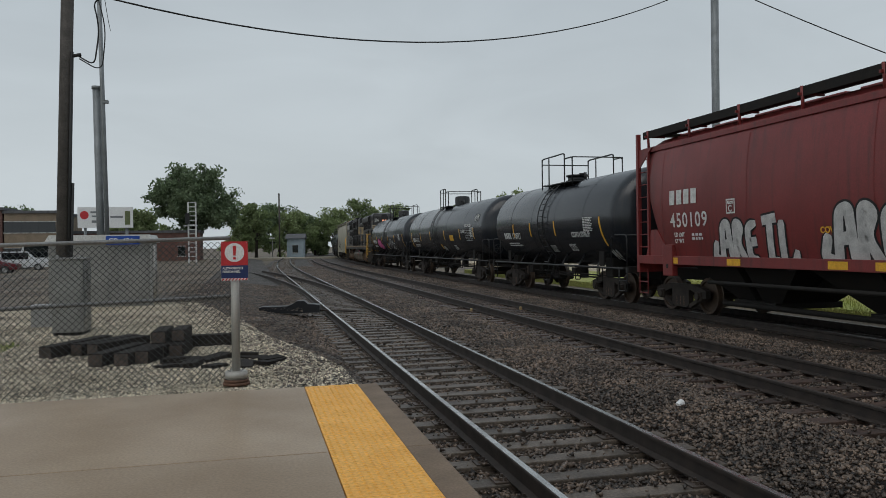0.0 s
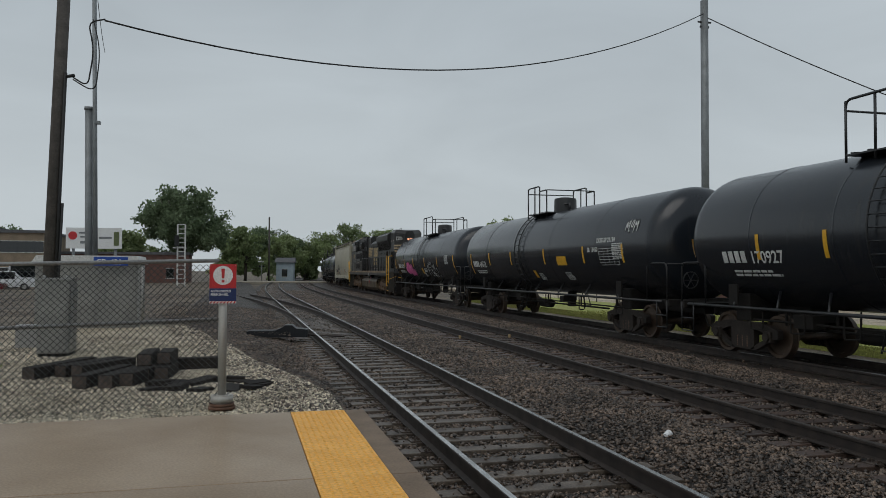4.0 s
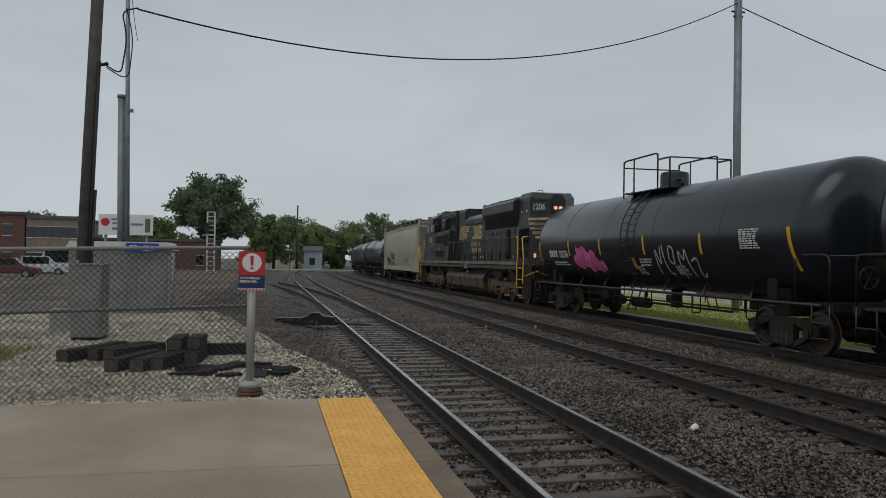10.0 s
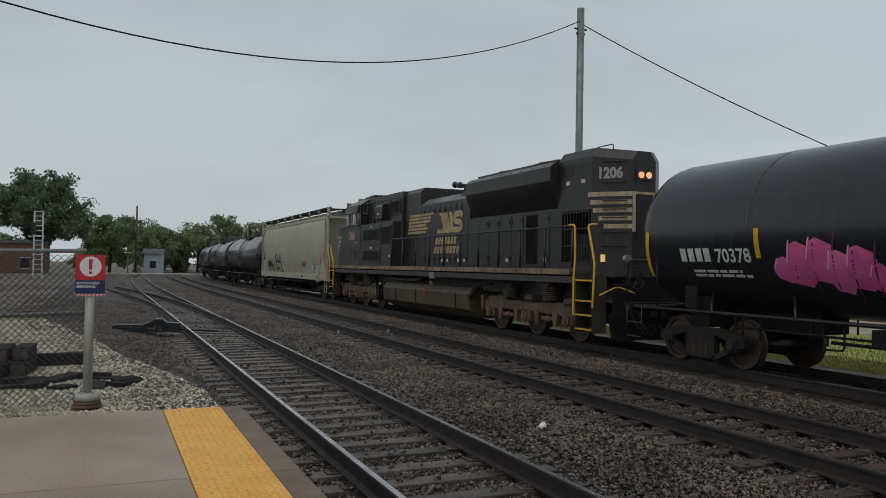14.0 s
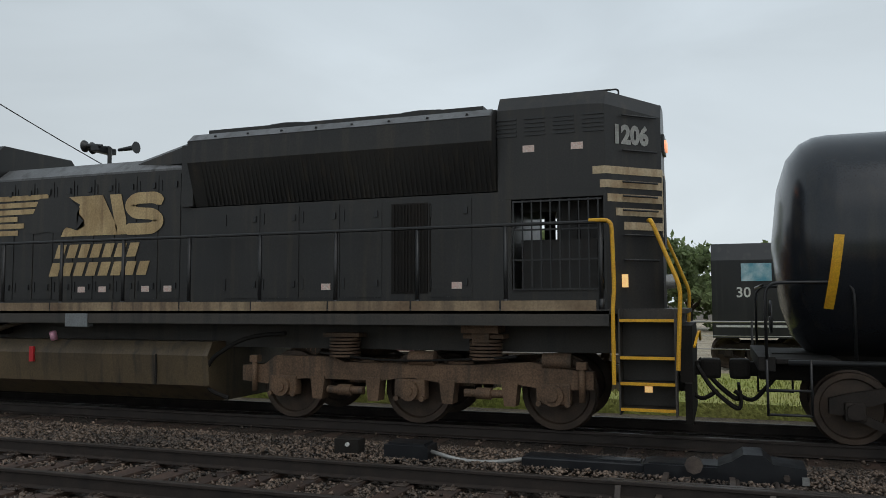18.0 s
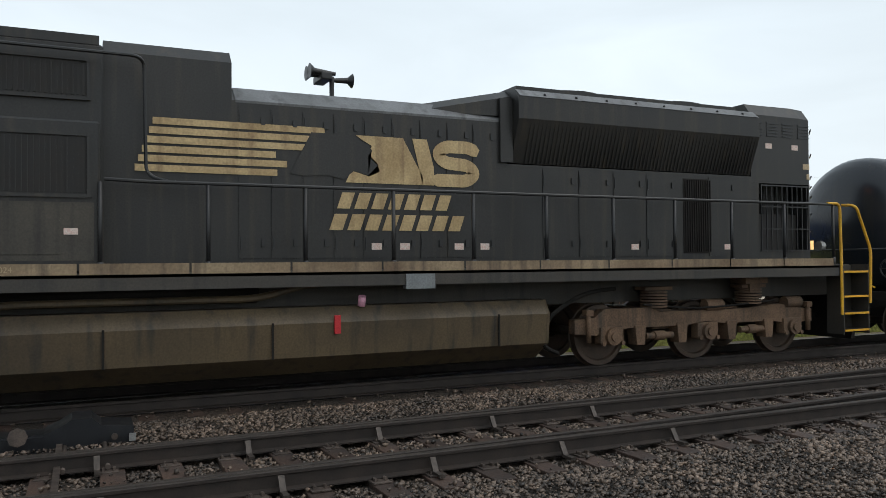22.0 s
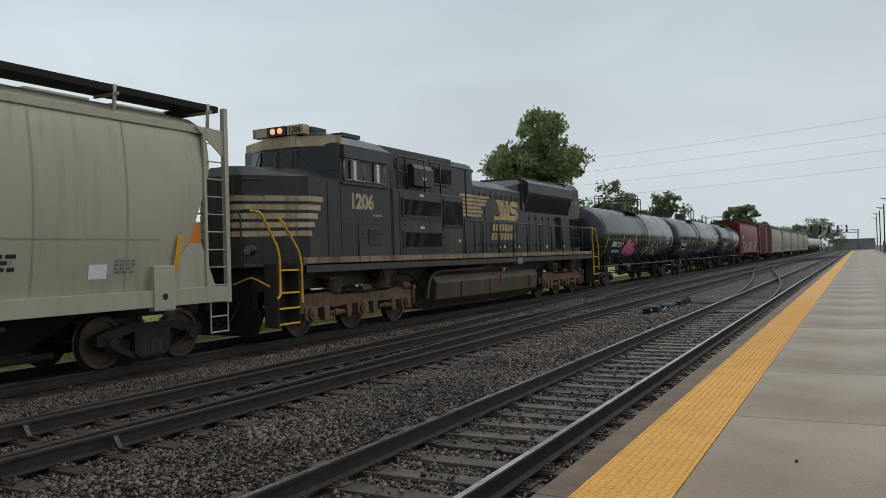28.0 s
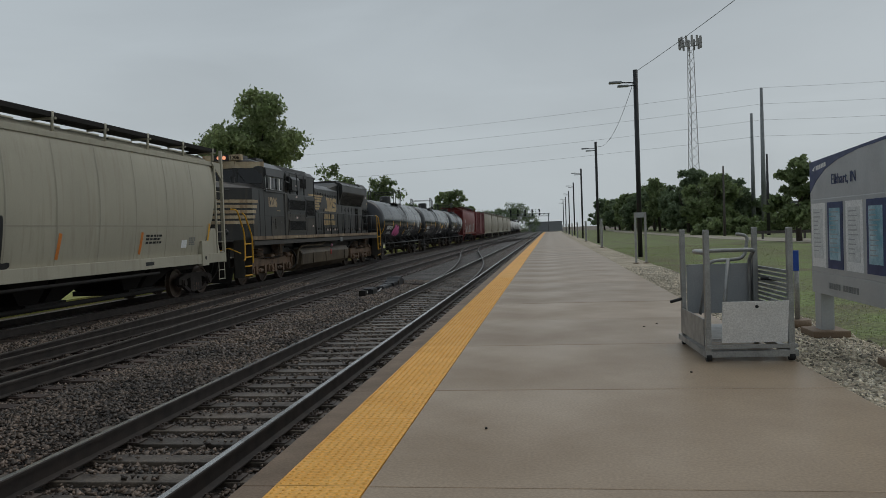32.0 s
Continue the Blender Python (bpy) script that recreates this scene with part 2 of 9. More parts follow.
M = dict(
    concrete=mat("wet_concrete", (0.345, 0.252, 0.165), (0.262, 0.190, 0.124), rough=0.40, rvar=0.26, spec=0.30, scale=0.55, fine=45, bump=0.06, depth=0.003, obj=0.07),
    kerb=mat("concrete_edge", (0.215, 0.150, 0.098), (0.155, 0.108, 0.072), rough=0.6, scale=2, fine=50, bump=0.1, spec=0.3),
    tactile=mat("yellow_tactile", (0.83, 0.43, 0.085), (0.74, 0.36, 0.065), rough=0.55, scale=2.5, fine=30, bump=0.05, obj=0.05, spec=0.35),
    ballast=mat("ballast_bed", (0.050, 0.036, 0.026), (0.023, 0.0175, 0.013), rough=0.6, scale=1.3, fine=26, bump=1.0, depth=0.06, grain=0.8),
    stone=mat("ballast_stone", (0.145, 0.104, 0.076), (0.055, 0.042, 0.033), rough=0.42, scale=0.8, fine=30, bump=0.3, island=0.9, grain=0.35),
    gravel=mat("pale_gravel_bed", (0.50, 0.425, 0.31), (0.29, 0.24, 0.17), rough=0.75, scale=0.8, fine=30, bump=0.9, depth=0.04, grain=0.6),
    pebble=mat("pale_gravel_stone", (0.60, 0.535, 0.42), (0.38, 0.33, 0.25), rough=0.7, scale=0.7, fine=40, bump=0.1, island=0.75, grain=0.3),
    grass=mat("grass_ground", (0.165, 0.215, 0.062), (0.145, 0.125, 0.072), rough=0.9, scale=0.45, fine=11, bump=0.8, depth=0.06, grain=0.6),
    meadow=mat("bright_meadow", (0.27, 0.31, 0.065), (0.33, 0.32, 0.10), rough=0.9, scale=0.6, fine=14, bump=0.8, depth=0.05, grain=0.35),
    blade=mat("grass_blade", (0.20, 0.255, 0.062), (0.26, 0.245, 0.105), rough=0.7, scale=0.45, fine=30, bump=0, island=0.4, leafy=0.35),
    earth=mat("wet_dirt_lot", (0.175, 0.135, 0.088), (0.075, 0.062, 0.048), rough=0.7, scale=0.22, fine=12, bump=0.9, depth=0.06, grain=0.6),
    asphalt=mat("asphalt", (0.06, 0.06, 0.06), (0.045, 0.045, 0.046), rough=0.55, scale=0.5, fine=40, bump=0.2),
    path=mat("pale_gravel_path", (0.36, 0.32, 0.25), (0.27, 0.24, 0.19), rough=0.85, scale=0.6, fine=25, bump=0.3, depth=0.02),
    tie=mat("weathered_tie", (0.118, 0.092, 0.070), (0.058, 0.046, 0.036), rough=0.48, scale=3, fine=34, bump=0.5, depth=0.01, obj=0.35, grain=0.4, spec=0.4),
    tie_rust=mat("rusty_tie", (0.075, 0.046, 0.034), (0.04, 0.029, 0.024), rough=0.5, scale=3, fine=34, bump=0.5, depth=0.01, obj=0.35, grain=0.35),
    railside=mat("rail_rust", (0.030, 0.0205, 0.0155), (0.0175, 0.013, 0.0105), rough=0.7, metal=0.0, scale=4, fine=50, bump=0.2),
    railhead=mat("rail_polished", (0.50, 0.495, 0.485), (0.33, 0.325, 0.315), rough=0.24, metal=0.95, scale=3, fine=90, bump=0.02),
    railold=mat("rail_dull_head", (0.085, 0.07, 0.06), (0.05, 0.042, 0.036), rough=0.45, metal=0.5, scale=3, fine=90, bump=0.05),
    plate=mat("tie_plate_steel", (0.11, 0.085, 0.07), (0.06, 0.048, 0.042), rough=0.5, metal=0.3, scale=9, fine=60, bump=0.2, obj=0.3),
    clip=mat("rail_clip_steel", (0.07, 0.056, 0.047), (0.04, 0.033, 0.028), rough=0.5, metal=0.4, scale=20, fine=80, bump=0.1),
    black=mat("black_paint", (0.012, 0.013, 0.014), (0.019, 0.019, 0.02), rough=0.42, scale=1.2, fine=60, bump=0.05, streak=(0.03, 0.028, 0.026)),
    tank=mat("black_tank_paint", (0.0135, 0.0165, 0.0215), (0.019, 0.022, 0.027), rough=0.22, scale=0.6, fine=50, bump=0.03, streak=(0.026, 0.026, 0.026), rvar=0.07),
    nsblack=mat("faded_black_carbody", (0.0205, 0.0205, 0.0207), (0.030, 0.0288, 0.0272), rough=0.40, scale=0.9, fine=40, bump=0.04, streak=(0.046, 0.039, 0.031), rvar=0.12, spec=0.38),
    nsdust=mat("dusty_brown_carbody", (0.058, 0.050, 0.038), (0.040, 0.036, 0.030), rough=0.6, scale=1.1, fine=40, bump=0.04, streak=(0.022, 0.02, 0.018), rvar=0.12),
    cabglass=mat("cab_glass", (0.008, 0.009, 0.010), (0.008, 0.009, 0.010), rough=0.06, rvar=0.02, bump=0, spec=0.4),
    nsgrime=mat("grimy_carbody", (0.038, 0.034, 0.029), (0.055, 0.047, 0.038), rough=0.6, scale=1.5, fine=40, bump=0.05, streak=(0.025, 0.024, 0.022)),
    grille=mat("dark_grille", (0.012, 0.012, 0.012), (0.02, 0.017, 0.015), rough=0.6, scale=5, fine=60, bump=0.1),
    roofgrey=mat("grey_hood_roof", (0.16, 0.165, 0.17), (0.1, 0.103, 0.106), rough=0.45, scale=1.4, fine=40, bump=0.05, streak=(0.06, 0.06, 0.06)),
    cream=mat("weathered_cream", (0.50, 0.41, 0.27), (0.36, 0.26, 0.15), rough=0.6, scale=2.2, fine=30, bump=0.05, streak=(0.24, 0.15, 0.08)),
    sill=mat("dirty_sill_stripe", (0.29, 0.215, 0.13), (0.14, 0.09, 0.052), rough=0.65, scale=1.1, fine=30, bump=0.05, streak=(0.085, 0.06, 0.042)),
    brown=mat("brake_dust_brown", (0.165, 0.097, 0.055), (0.098, 0.061, 0.037), rough=0.75, scale=2.2, fine=40, bump=0.25, streak=(0.06, 0.043, 0.03), grain=0.35),
    fuel=mat("dusty_fuel_tank", (0.118, 0.084, 0.046), (0.070, 0.051, 0.030), rough=0.5, scale=0.8, fine=35, bump=0.06, streak=(0.03, 0.026, 0.022)),
    truckbrown=mat("dusty_cast_truck", (0.032, 0.0245, 0.0195), (0.019, 0.0155, 0.0135), rough=0.75, scale=3, fine=40, bump=0.2, grain=0.3, spec=0.3),
    gearblack=mat("black_gear_case", (0.007, 0.008, 0.0105), (0.011, 0.012, 0.014), rough=0.42, scale=6, fine=50, bump=0.05),
    kioskgrey=mat("silver_sign_panel", (0.44, 0.45, 0.455), (0.39, 0.40, 0.405), rough=0.4, metal=0.2, scale=2, fine=40, bump=0.02, grain=0.05),
    wheel=mat("wheel_steel", (0.085, 0.057, 0.039), (0.05, 0.036, 0.027), rough=0.55, metal=0.3, scale=4, fine=50, bump=0.1),
    tread=mat("wheel_tread", (0.35, 0.33, 0.31), rough=0.3, metal=0.9, bump=0),
    under=mat("underframe_dark", (0.014, 0.0128, 0.0118), (0.022, 0.019, 0.0165), rough=0.75, scale=3, fine=40, bump=0.15, spec=0.2),
    yellow=mat("safety_yellow", (0.72, 0.40, 0.02), (0.62, 0.31, 0.02), rough=0.45, scale=6, fine=50, bump=0.03),
    white=mat("white_stencil", (0.66, 0.66, 0.63), (0.5, 0.5, 0.48), rough=0.6, scale=9, fine=60, bump=0),
    silver=mat("silver_spray", (0.55, 0.54, 0.52), (0.38, 0.37, 0.36), rough=0.55, scale=5, fine=50, bump=0),
    pink=mat("pink_spray", (0.72, 0.13, 0.34), (0.60, 0.09, 0.27), rough=0.55, scale=4, fine=50, bump=0),
    palerpink=mat("light_pink_spray", (0.78, 0.20, 0.42), (0.66, 0.12, 0.33), rough=0.55, scale=3, fine=50, bump=0),
    plum=mat("plum_spray", (0.10, 0.012, 0.05), (0.16, 0.02, 0.08), rough=0.55, bump=0),
    palepink=mat("pale_pink_spray", (0.85, 0.42, 0.55), (0.78, 0.33, 0.48), rough=0.55, scale=4, fine=50, bump=0),
    ink=mat("black_spray", (0.012, 0.012, 0.013), rough=0.6, bump=0),
    redcar=mat("red_oxide_paint", (0.20, 0.026, 0.024), (0.155, 0.022, 0.02), rough=0.45, scale=0.7, fine=40, bump=0.03, streak=(0.10, 0.022, 0.02), rvar=0.1),
    boxred=mat("boxcar_red", (0.17, 0.02, 0.024), (0.12, 0.018, 0.02), rough=0.55, scale=0.9, fine=40, bump=0.04, streak=(0.08, 0.02, 0.02)),
    hopper=mat("pale_grey_hopper", (0.40, 0.372, 0.285), (0.35, 0.325, 0.25), rough=0.5, scale=0.5, fine=35, bump=0.02, grain=0.05, streak=(0.32, 0.288, 0.214), rvar=0.1),
    # darker tone for the weld seams and the painted shade of the side crease
    hoprib=mat("hopper_seam_and_crease_line", (0.30, 0.28, 0.218), (0.335, 0.31, 0.24), rough=0.6, scale=3, bump=0),
    buff=mat("buff_hopper", (0.42, 0.39, 0.31), (0.33, 0.30, 0.24), rough=0.55, scale=0.6, fine=35, bump=0.03, streak=(0.22, 0.19, 0.15)),
    rust=mat("rust_pipe", (0.17, 0.085, 0.05), (0.10, 0.055, 0.035), rough=0.75, scale=4, fine=50, bump=0.2),
    wire=mat("fence_wire", (0.055, 0.056, 0.056), (0.035, 0.035, 0.035), rough=0.5, metal=0.3, bump=0),
    pilecreo=mat("creosote_timber", (0.017, 0.015, 0.0135), (0.028, 0.024, 0.021), rough=0.9, scale=4, fine=40, bump=0.4, depth=0.01, obj=0.3, spec=0.2),
    sleeve=mat("brushed_steel_sleeve", (0.47, 0.455, 0.42), (0.415, 0.40, 0.37), rough=0.5, metal=0.3, scale=1.5, fine=60, bump=0.02, grain=0.08, streak=(0.36, 0.34, 0.31)),
    galv=mat("galvanised_steel", (0.36, 0.355, 0.34), (0.28, 0.275, 0.262), rough=0.5, metal=0.4, scale=3, fine=45, bump=0.04),
    cabinet=mat("aluminium_case", (0.31, 0.305, 0.285), (0.22, 0.218, 0.205), rough=0.42, metal=0.5, scale=1.4, fine=35, bump=0.04, streak=(0.22, 0.22, 0.21)),
    alu=mat("aluminium_frame", (0.36, 0.36, 0.35), (0.27, 0.27, 0.26), rough=0.4, metal=0.5, scale=6, fine=60, bump=0.03),
    pole=mat("wood_pole", (0.105, 0.094, 0.085), (0.066, 0.060, 0.055), rough=0.85, scale=4, fine=30, bump=0.4, depth=0.01, streak=(0.04, 0.034, 0.03), spec=0.3),
    steelpole=mat("grey_steel_pole", (0.22, 0.235, 0.24), (0.17, 0.18, 0.185), rough=0.5, metal=0.3, scale=3, fine=40, bump=0.03),
    lamppole=mat("black_lamp_pole", (0.012, 0.013, 0.014), rough=0.5, bump=0.03),
    emblem=mat("faded_gold_emblem", (0.50, 0.37, 0.19), (0.36, 0.25, 0.12), rough=0.6, scale=2.2, fine=30, bump=0.03, streak=(0.22, 0.14, 0.07)),
    cable=mat("black_cable", (0.012, 0.012, 0.012), rough=0.6, bump=0),
    signred=mat("sign_red", (0.52, 0.025, 0.03), (0.47, 0.022, 0.028), rough=0.4, bump=0),
    navy=mat("sign_navy", (0.012, 0.03, 0.12), (0.011, 0.026, 0.10), rough=0.4, bump=0),
    signblue=mat("sign_blue", (0.015, 0.07, 0.36), (0.013, 0.06, 0.31), rough=0.4, bump=0),
    signwhite=mat("sign_white", (0.75, 0.75, 0.74), (0.7, 0.7, 0.69), rough=0.4, bump=0),
    signgrey=mat("sign_grey", (0.33, 0.34, 0.345), (0.30, 0.31, 0.315), rough=0.4, bump=0.02),
    poster=mat("poster_teal", (0.10, 0.30, 0.40), (0.5, 0.62, 0.66), rough=0.4, scale=3, bump=0),
    paper=mat("printed_paper", (0.62, 0.63, 0.62), (0.55, 0.56, 0.56), rough=0.5, scale=9, bump=0),
    smoked=glassy("dark_window_glass", (0.012, 0.015, 0.017)),
    pane=glassy("pale_window_glass", (0.10, 0.115, 0.125)),
    # leaf colours lifted above real foliage: distance haze is put into them
    leaf=mat("hazed_broad_leaf", (0.165, 0.22, 0.092), (0.20, 0.245, 0.115), leafy=0.5, rough=0.6, scale=0.5, fine=8, bump=0, island=0.4),
    leafdark=mat("hazed_dark_leaf", (0.15, 0.205, 0.11), (0.175, 0.225, 0.128), leafy=0.5, rough=0.65, scale=0.4, fine=6, bump=0, island=0.35),
    leafpale=mat("hazed_pale_leaf", (0.23, 0.295, 0.125), (0.265, 0.31, 0.15), leafy=0.45, rough=0.6, scale=0.5, fine=8, bump=0, island=0.35),
    bark=mat("bark", (0.07, 0.058, 0.046), (0.045, 0.038, 0.03), rough=0.9, scale=5, fine=30, bump=0.6, depth=0.02),
    brick=mat("red_brick", (0.15, 0.075, 0.06), (0.10, 0.055, 0.045), rough=0.85, scale=2, fine=20, bump=0.2, obj=0.2),
    tanbrick=mat("tan_brick", (0.26, 0.20, 0.14), (0.20, 0.155, 0.11), rough=0.85, scale=1, fine=16, bump=0.2),
    maroon=mat("maroon_siding", (0.115, 0.04, 0.045), (0.09, 0.032, 0.036), rough=0.6, scale=2, fine=20, bump=0.05),
    blueeng=mat("bright_blue_paint", (0.012, 0.085, 0.42), (0.012, 0.07, 0.34), rough=0.45, scale=1, fine=30, bump=0.03),
    orange=mat("orange_paint", (0.62, 0.20, 0.03), (0.52, 0.16, 0.025), rough=0.5, scale=1.5, fine=30, bump=0.03),
    paleblue=mat("pale_blue_siding", (0.36, 0.43, 0.47), (0.31, 0.37, 0.41), rough=0.7, scale=2, fine=20, bump=0.05),
    roof=mat("grey_shingle", (0.12, 0.12, 0.125), (0.08, 0.08, 0.085), rough=0.85, scale=3, fine=18, bump=0.3),
    offwhite=mat("off_white_paint", (0.62, 0.62, 0.60), (0.54, 0.54, 0.52), rough=0.55, scale=2, fine=30, bump=0.03, streak=(0.42, 0.41, 0.38)),
    carred=mat("car_dark_red", (0.12, 0.012, 0.018), rough=0.25, bump=0),
    carwhite=mat("car_white", (0.62, 0.63, 0.64), rough=0.25, bump=0),
    cardark=mat("car_dark_grey", (0.03, 0.032, 0.036), rough=0.25, bump=0),
    rubber=mat("tyre_rubber", (0.015, 0.015, 0.016), rough=0.8, bump=0.05),
    lamp=glow("headlight_warm", (1.0, 0.40, 0.22), 0.8),
    steplight=glow("step_light_warm", (1.0, 0.62, 0.25), 0.45),
    lens=mat("unlit_lens", (0.30, 0.30, 0.29), rough=0.15, metal=0.3, bump=0),
    signalred=glow("signal_lens", (0.95, 0.25, 0.12), 1.2),
    label=mat("warning_label", (0.62, 0.42, 0.36), (0.62, 0.55, 0.5), rough=0.5, scale=30, bump=0),
)


# ---- mesh helpers ----
def box(bm, x0, x1, y0, y1, z0, z1, bevel=0.0):
    v = [bm.verts.new((x, y, z)) for z in (z0, z1) for y in (y0, y1) for x in (x0, x1)]
    f = [bm.faces.new([v[i] for i in q]) for q in ((0, 2, 3, 1), (4, 5, 7, 6), (0, 1, 5, 4), (2, 6, 7, 3), (0, 4, 6, 2), (1, 3, 7, 5))]
    if bevel:
        bmesh.ops.bevel(bm, geom=list({e for q in f for e in q.edges}), offset=bevel, segments=2, affect="EDGES", profile=0.6)


def cyl(bm, p, q, r, n=10, r2=None, cap=True):
    p, q = Vector(p), Vector(q)
    d = q - p
    if d.length < 1e-6:
        return
    t = d.to_track_quat("Z", "Y")
    r2 = r if r2 is None else r2
    rings = [[bm.verts.new(c + t @ Vector((s * math.cos(a), s * math.sin(a), 0))) for a in [2 * math.pi * i / n for i in range(n)]] for c, s in ((p, r), (q, r2))]
    for i in range(n):
        j = (i + 1) % n
        bm.faces.new((rings[0][i], rings[0][j], rings[1][j], rings[1][i])).smooth = n > 5
    if cap:
        bm.faces.new(rings[0][::-1])
        bm.faces.new(rings[1])


def tube(bm, pts, r, n=8):
    pts = [Vector(p) for p in pts]
    rings = []
    for i, p in enumerate(pts):
        d = (pts[min(i + 1, len(pts) - 1)] - pts[max(i - 1, 0)]).normalized()
        u = d.cross(Vector((0.31, 0.17, 0.93))).normalized()
        w = d.cross(u)
        rings.append([bm.verts.new(p + r * (math.cos(a) * u + math.sin(a) * w)) for a in [2 * math.pi * k / n for k in range(n)]])
    for a, b in zip(rings, rings[1:]):
        for k in range(n):
            bm.faces.new((a[k], a[(k + 1) % n], b[(k + 1) % n], b[k])).smooth = True
    bm.faces.new(rings[0][::-1])
    bm.faces.new(rings[-1])


def bend(pts, r=0.08, steps=4):
    """The corners of a polyline rounded off."""
    pts = [Vector(p) for p in pts]
    out = [pts[0]]
    for a, b, c in zip(pts, pts[1:], pts[2:]):
        k = min(r, (a - b).length / 2, (c - b).length / 2)
        p, q = b + (a - b).normalized() * k, b + (c - b).normalized() * k
        out += [p.lerp(b, t).lerp(b.lerp(q, t), t) for t in [i / steps for i in range(steps + 1)]]
    return out + [pts[-1]]


def prism(bm, poly, axis, lo, hi):
    """A flat outline carried along an axis ('x': outline in y, z; 'y': in x, z; 'z': in x, y)."""
    at = {"x": lambda a, b, t: (t, a, b), "y": lambda a, b, t: (a, t, b), "z": lambda a, b, t: (a, b, t)}[axis]
    r = [[bm.verts.new(at(a, b, t)) for a, b in poly] for t in (lo, hi)]
    k = len(poly)
    bm.faces.new(r[0][::-1])
    bm.faces.new(r[1])
    for i in range(k):
        bm.faces.new((r[0][i], r[0][(i + 1) % k], r[1][(i + 1) % k], r[1][i]))
    bmesh.ops.recalc_face_normals(bm, faces=bm.faces)


def loft(bm, sections, caps=True, smooth=False, closed=True):
    r = [[bm.verts.new(p) for p in s] for s in sections]
    k = len(r[0])
    for a, b in zip(r, r[1:]):
        for i in range(k if closed else k - 1):
            bm.faces.new((a[i], a[(i + 1) % k], b[(i + 1) % k], b[i])).smooth = smooth
    if caps:
        bm.faces.new(r[0][::-1])
        bm.faces.new(r[-1])
    bmesh.ops.recalc_face_normals(bm, faces=bm.faces)


def mesh_of(name, bm, *mats):
    me = bpy.data.meshes.new(name)
    for e in bm.edges:
        if len(e.link_faces) == 2 and e.calc_face_angle(0) > 0.7:
            e.smooth = False
    bm.to_mesh(me)
    bm.free()
    for m in mats:
        me.materials.append(M[m] if isinstance(m, str) else m)
    return me


def part(name, bm, material, parent=None, label=""):
    ob = new(name, mesh_of(name, bm, material))
    ob.parent = parent
    if label:
        tagged(ob, label)
    return ob


def thing(name, label, category, group="", kind="", at=None):
    ob = new(name)
    ob.empty_display_size = 0.3
    tagged(ob, label, category, group, kind)
    if at is not None:
        ob.matrix_basis = at
    return ob


def built(fn, *a, **k):
    bm = bmesh.new()
    fn(bm, *a, **k)
    return bm


def boxes(*rows, bevel=0.0):
    bm = bmesh.new()
    for r in rows:
        box(bm, *r)
    return bm


def bars(*rows, n=8):
    """Straight rods: p, q, r."""
    bm = bmesh.new()
    for p, q, r in rows:
        cyl(bm, p, q, r, n)
    return bm


def letters(body, size, thick=0.003, slant=0.0, bold=0.0):
    """A bmesh of flat writing in the x, y plane, its foot at the origin."""
    cu = bpy.data.curves.new("writing", "FONT")
    cu.body, cu.size, cu.extrude, cu.shear, cu.resolution_u, cu.offset = body, size, thick, slant, 3, bold
    ob = bpy.data.objects.new("writing", cu)
    me = bpy.data.meshes.new_from_object(ob)
    bm = bmesh.new()
    bm.from_mesh(me)
    bpy.data.objects.remove(ob)
    bpy.data.meshes.remove(me)
    bpy.data.curves.remove(cu)
    return bm


def on_side(bm, y, z, surf, sign=1):
    """Carries flat writing to a vehicle's -x side: text runs towards -y, up is z."""
    for v in bm.verts:
        yy, zz = y - v.co.x * sign, z + v.co.y
        v.co = Vector((surf(yy, zz) - 0.004 - max(0, v.co.z), yy, zz))
    return bm


def letters_on(bm, y, z, x):
    """Flat writing carried to an upright plane on a vehicle's -x side."""
    return on_side(bm, y, z, lambda a, b: x)


def stroke(bm, pts, w, surf, lift=0.006, steps=6):
    """A painted stroke of width w along (y, z) points, laid on a surface x = surf(y, z)."""
    pts = [Vector((p[0], p[1], 0)) for p in pts]
    if len(pts) > 2:
        pts = bend(pts, 0.4, steps)
    fine = []
    for a, b in zip(pts, pts[1:]):
        k = max(1, int((b - a).length / 0.08))
        fine += [a.lerp(b, i / k) for i in range(k)]
    fine.append(pts[-1])
    row = []
    for i, p in enumerate(fine):
        d = (fine[min(i + 1, len(fine) - 1)] - fine[max(0, i - 1)])
        d = d.normalized() if d.length > 1e-6 else Vector((1, 0, 0))
        s = Vector((-d.y, d.x, 0)) * w / 2
        taper = 1.0 if 0 < i < len(fine) - 1 or len(pts) == 2 else 0.6
        row.append([bm.verts.new((surf(q.x, q.y) - lift, q.x, q.y)) for q in (p + s * taper, p, p - s * taper)])
    for a, b in zip(row, row[1:]):
        for k in (0, 1):
            bm.faces.new((a[k], a[k + 1], b[k + 1], b[k]))


# ---- ground, tracks, platform ----
TOP = -0.20          # rail heads; the platform's surface is at 0
TRACKS = (3.04, 7.49, 11.97)


def swing(y):
    """How far the tracks bend aside where they leave the station."""
    return max(0.0, y - 55) ** 2 / 2000


def sheet(name, poly, z, material, label, thick=0.3):
    bm = bmesh.new()
    prism(bm, poly, "z", z - thick, z)
    return tagged(part(name, bm, material), label, "ground", kind="structure")


SHOULDER = ((9.8, 11, 13.5, 16, 19, 24, 27, 40, 60, 132), (1.35, 1.35, 0.9, 0.3, -0.15, -0.9, -1.6, -2.2, -2.2, -2.2))


def verge_line(y):
    """Where the yard's pale gravel gives way to the dark stone of the tracks."""
    return float(np.interp(y, *SHOULDER))


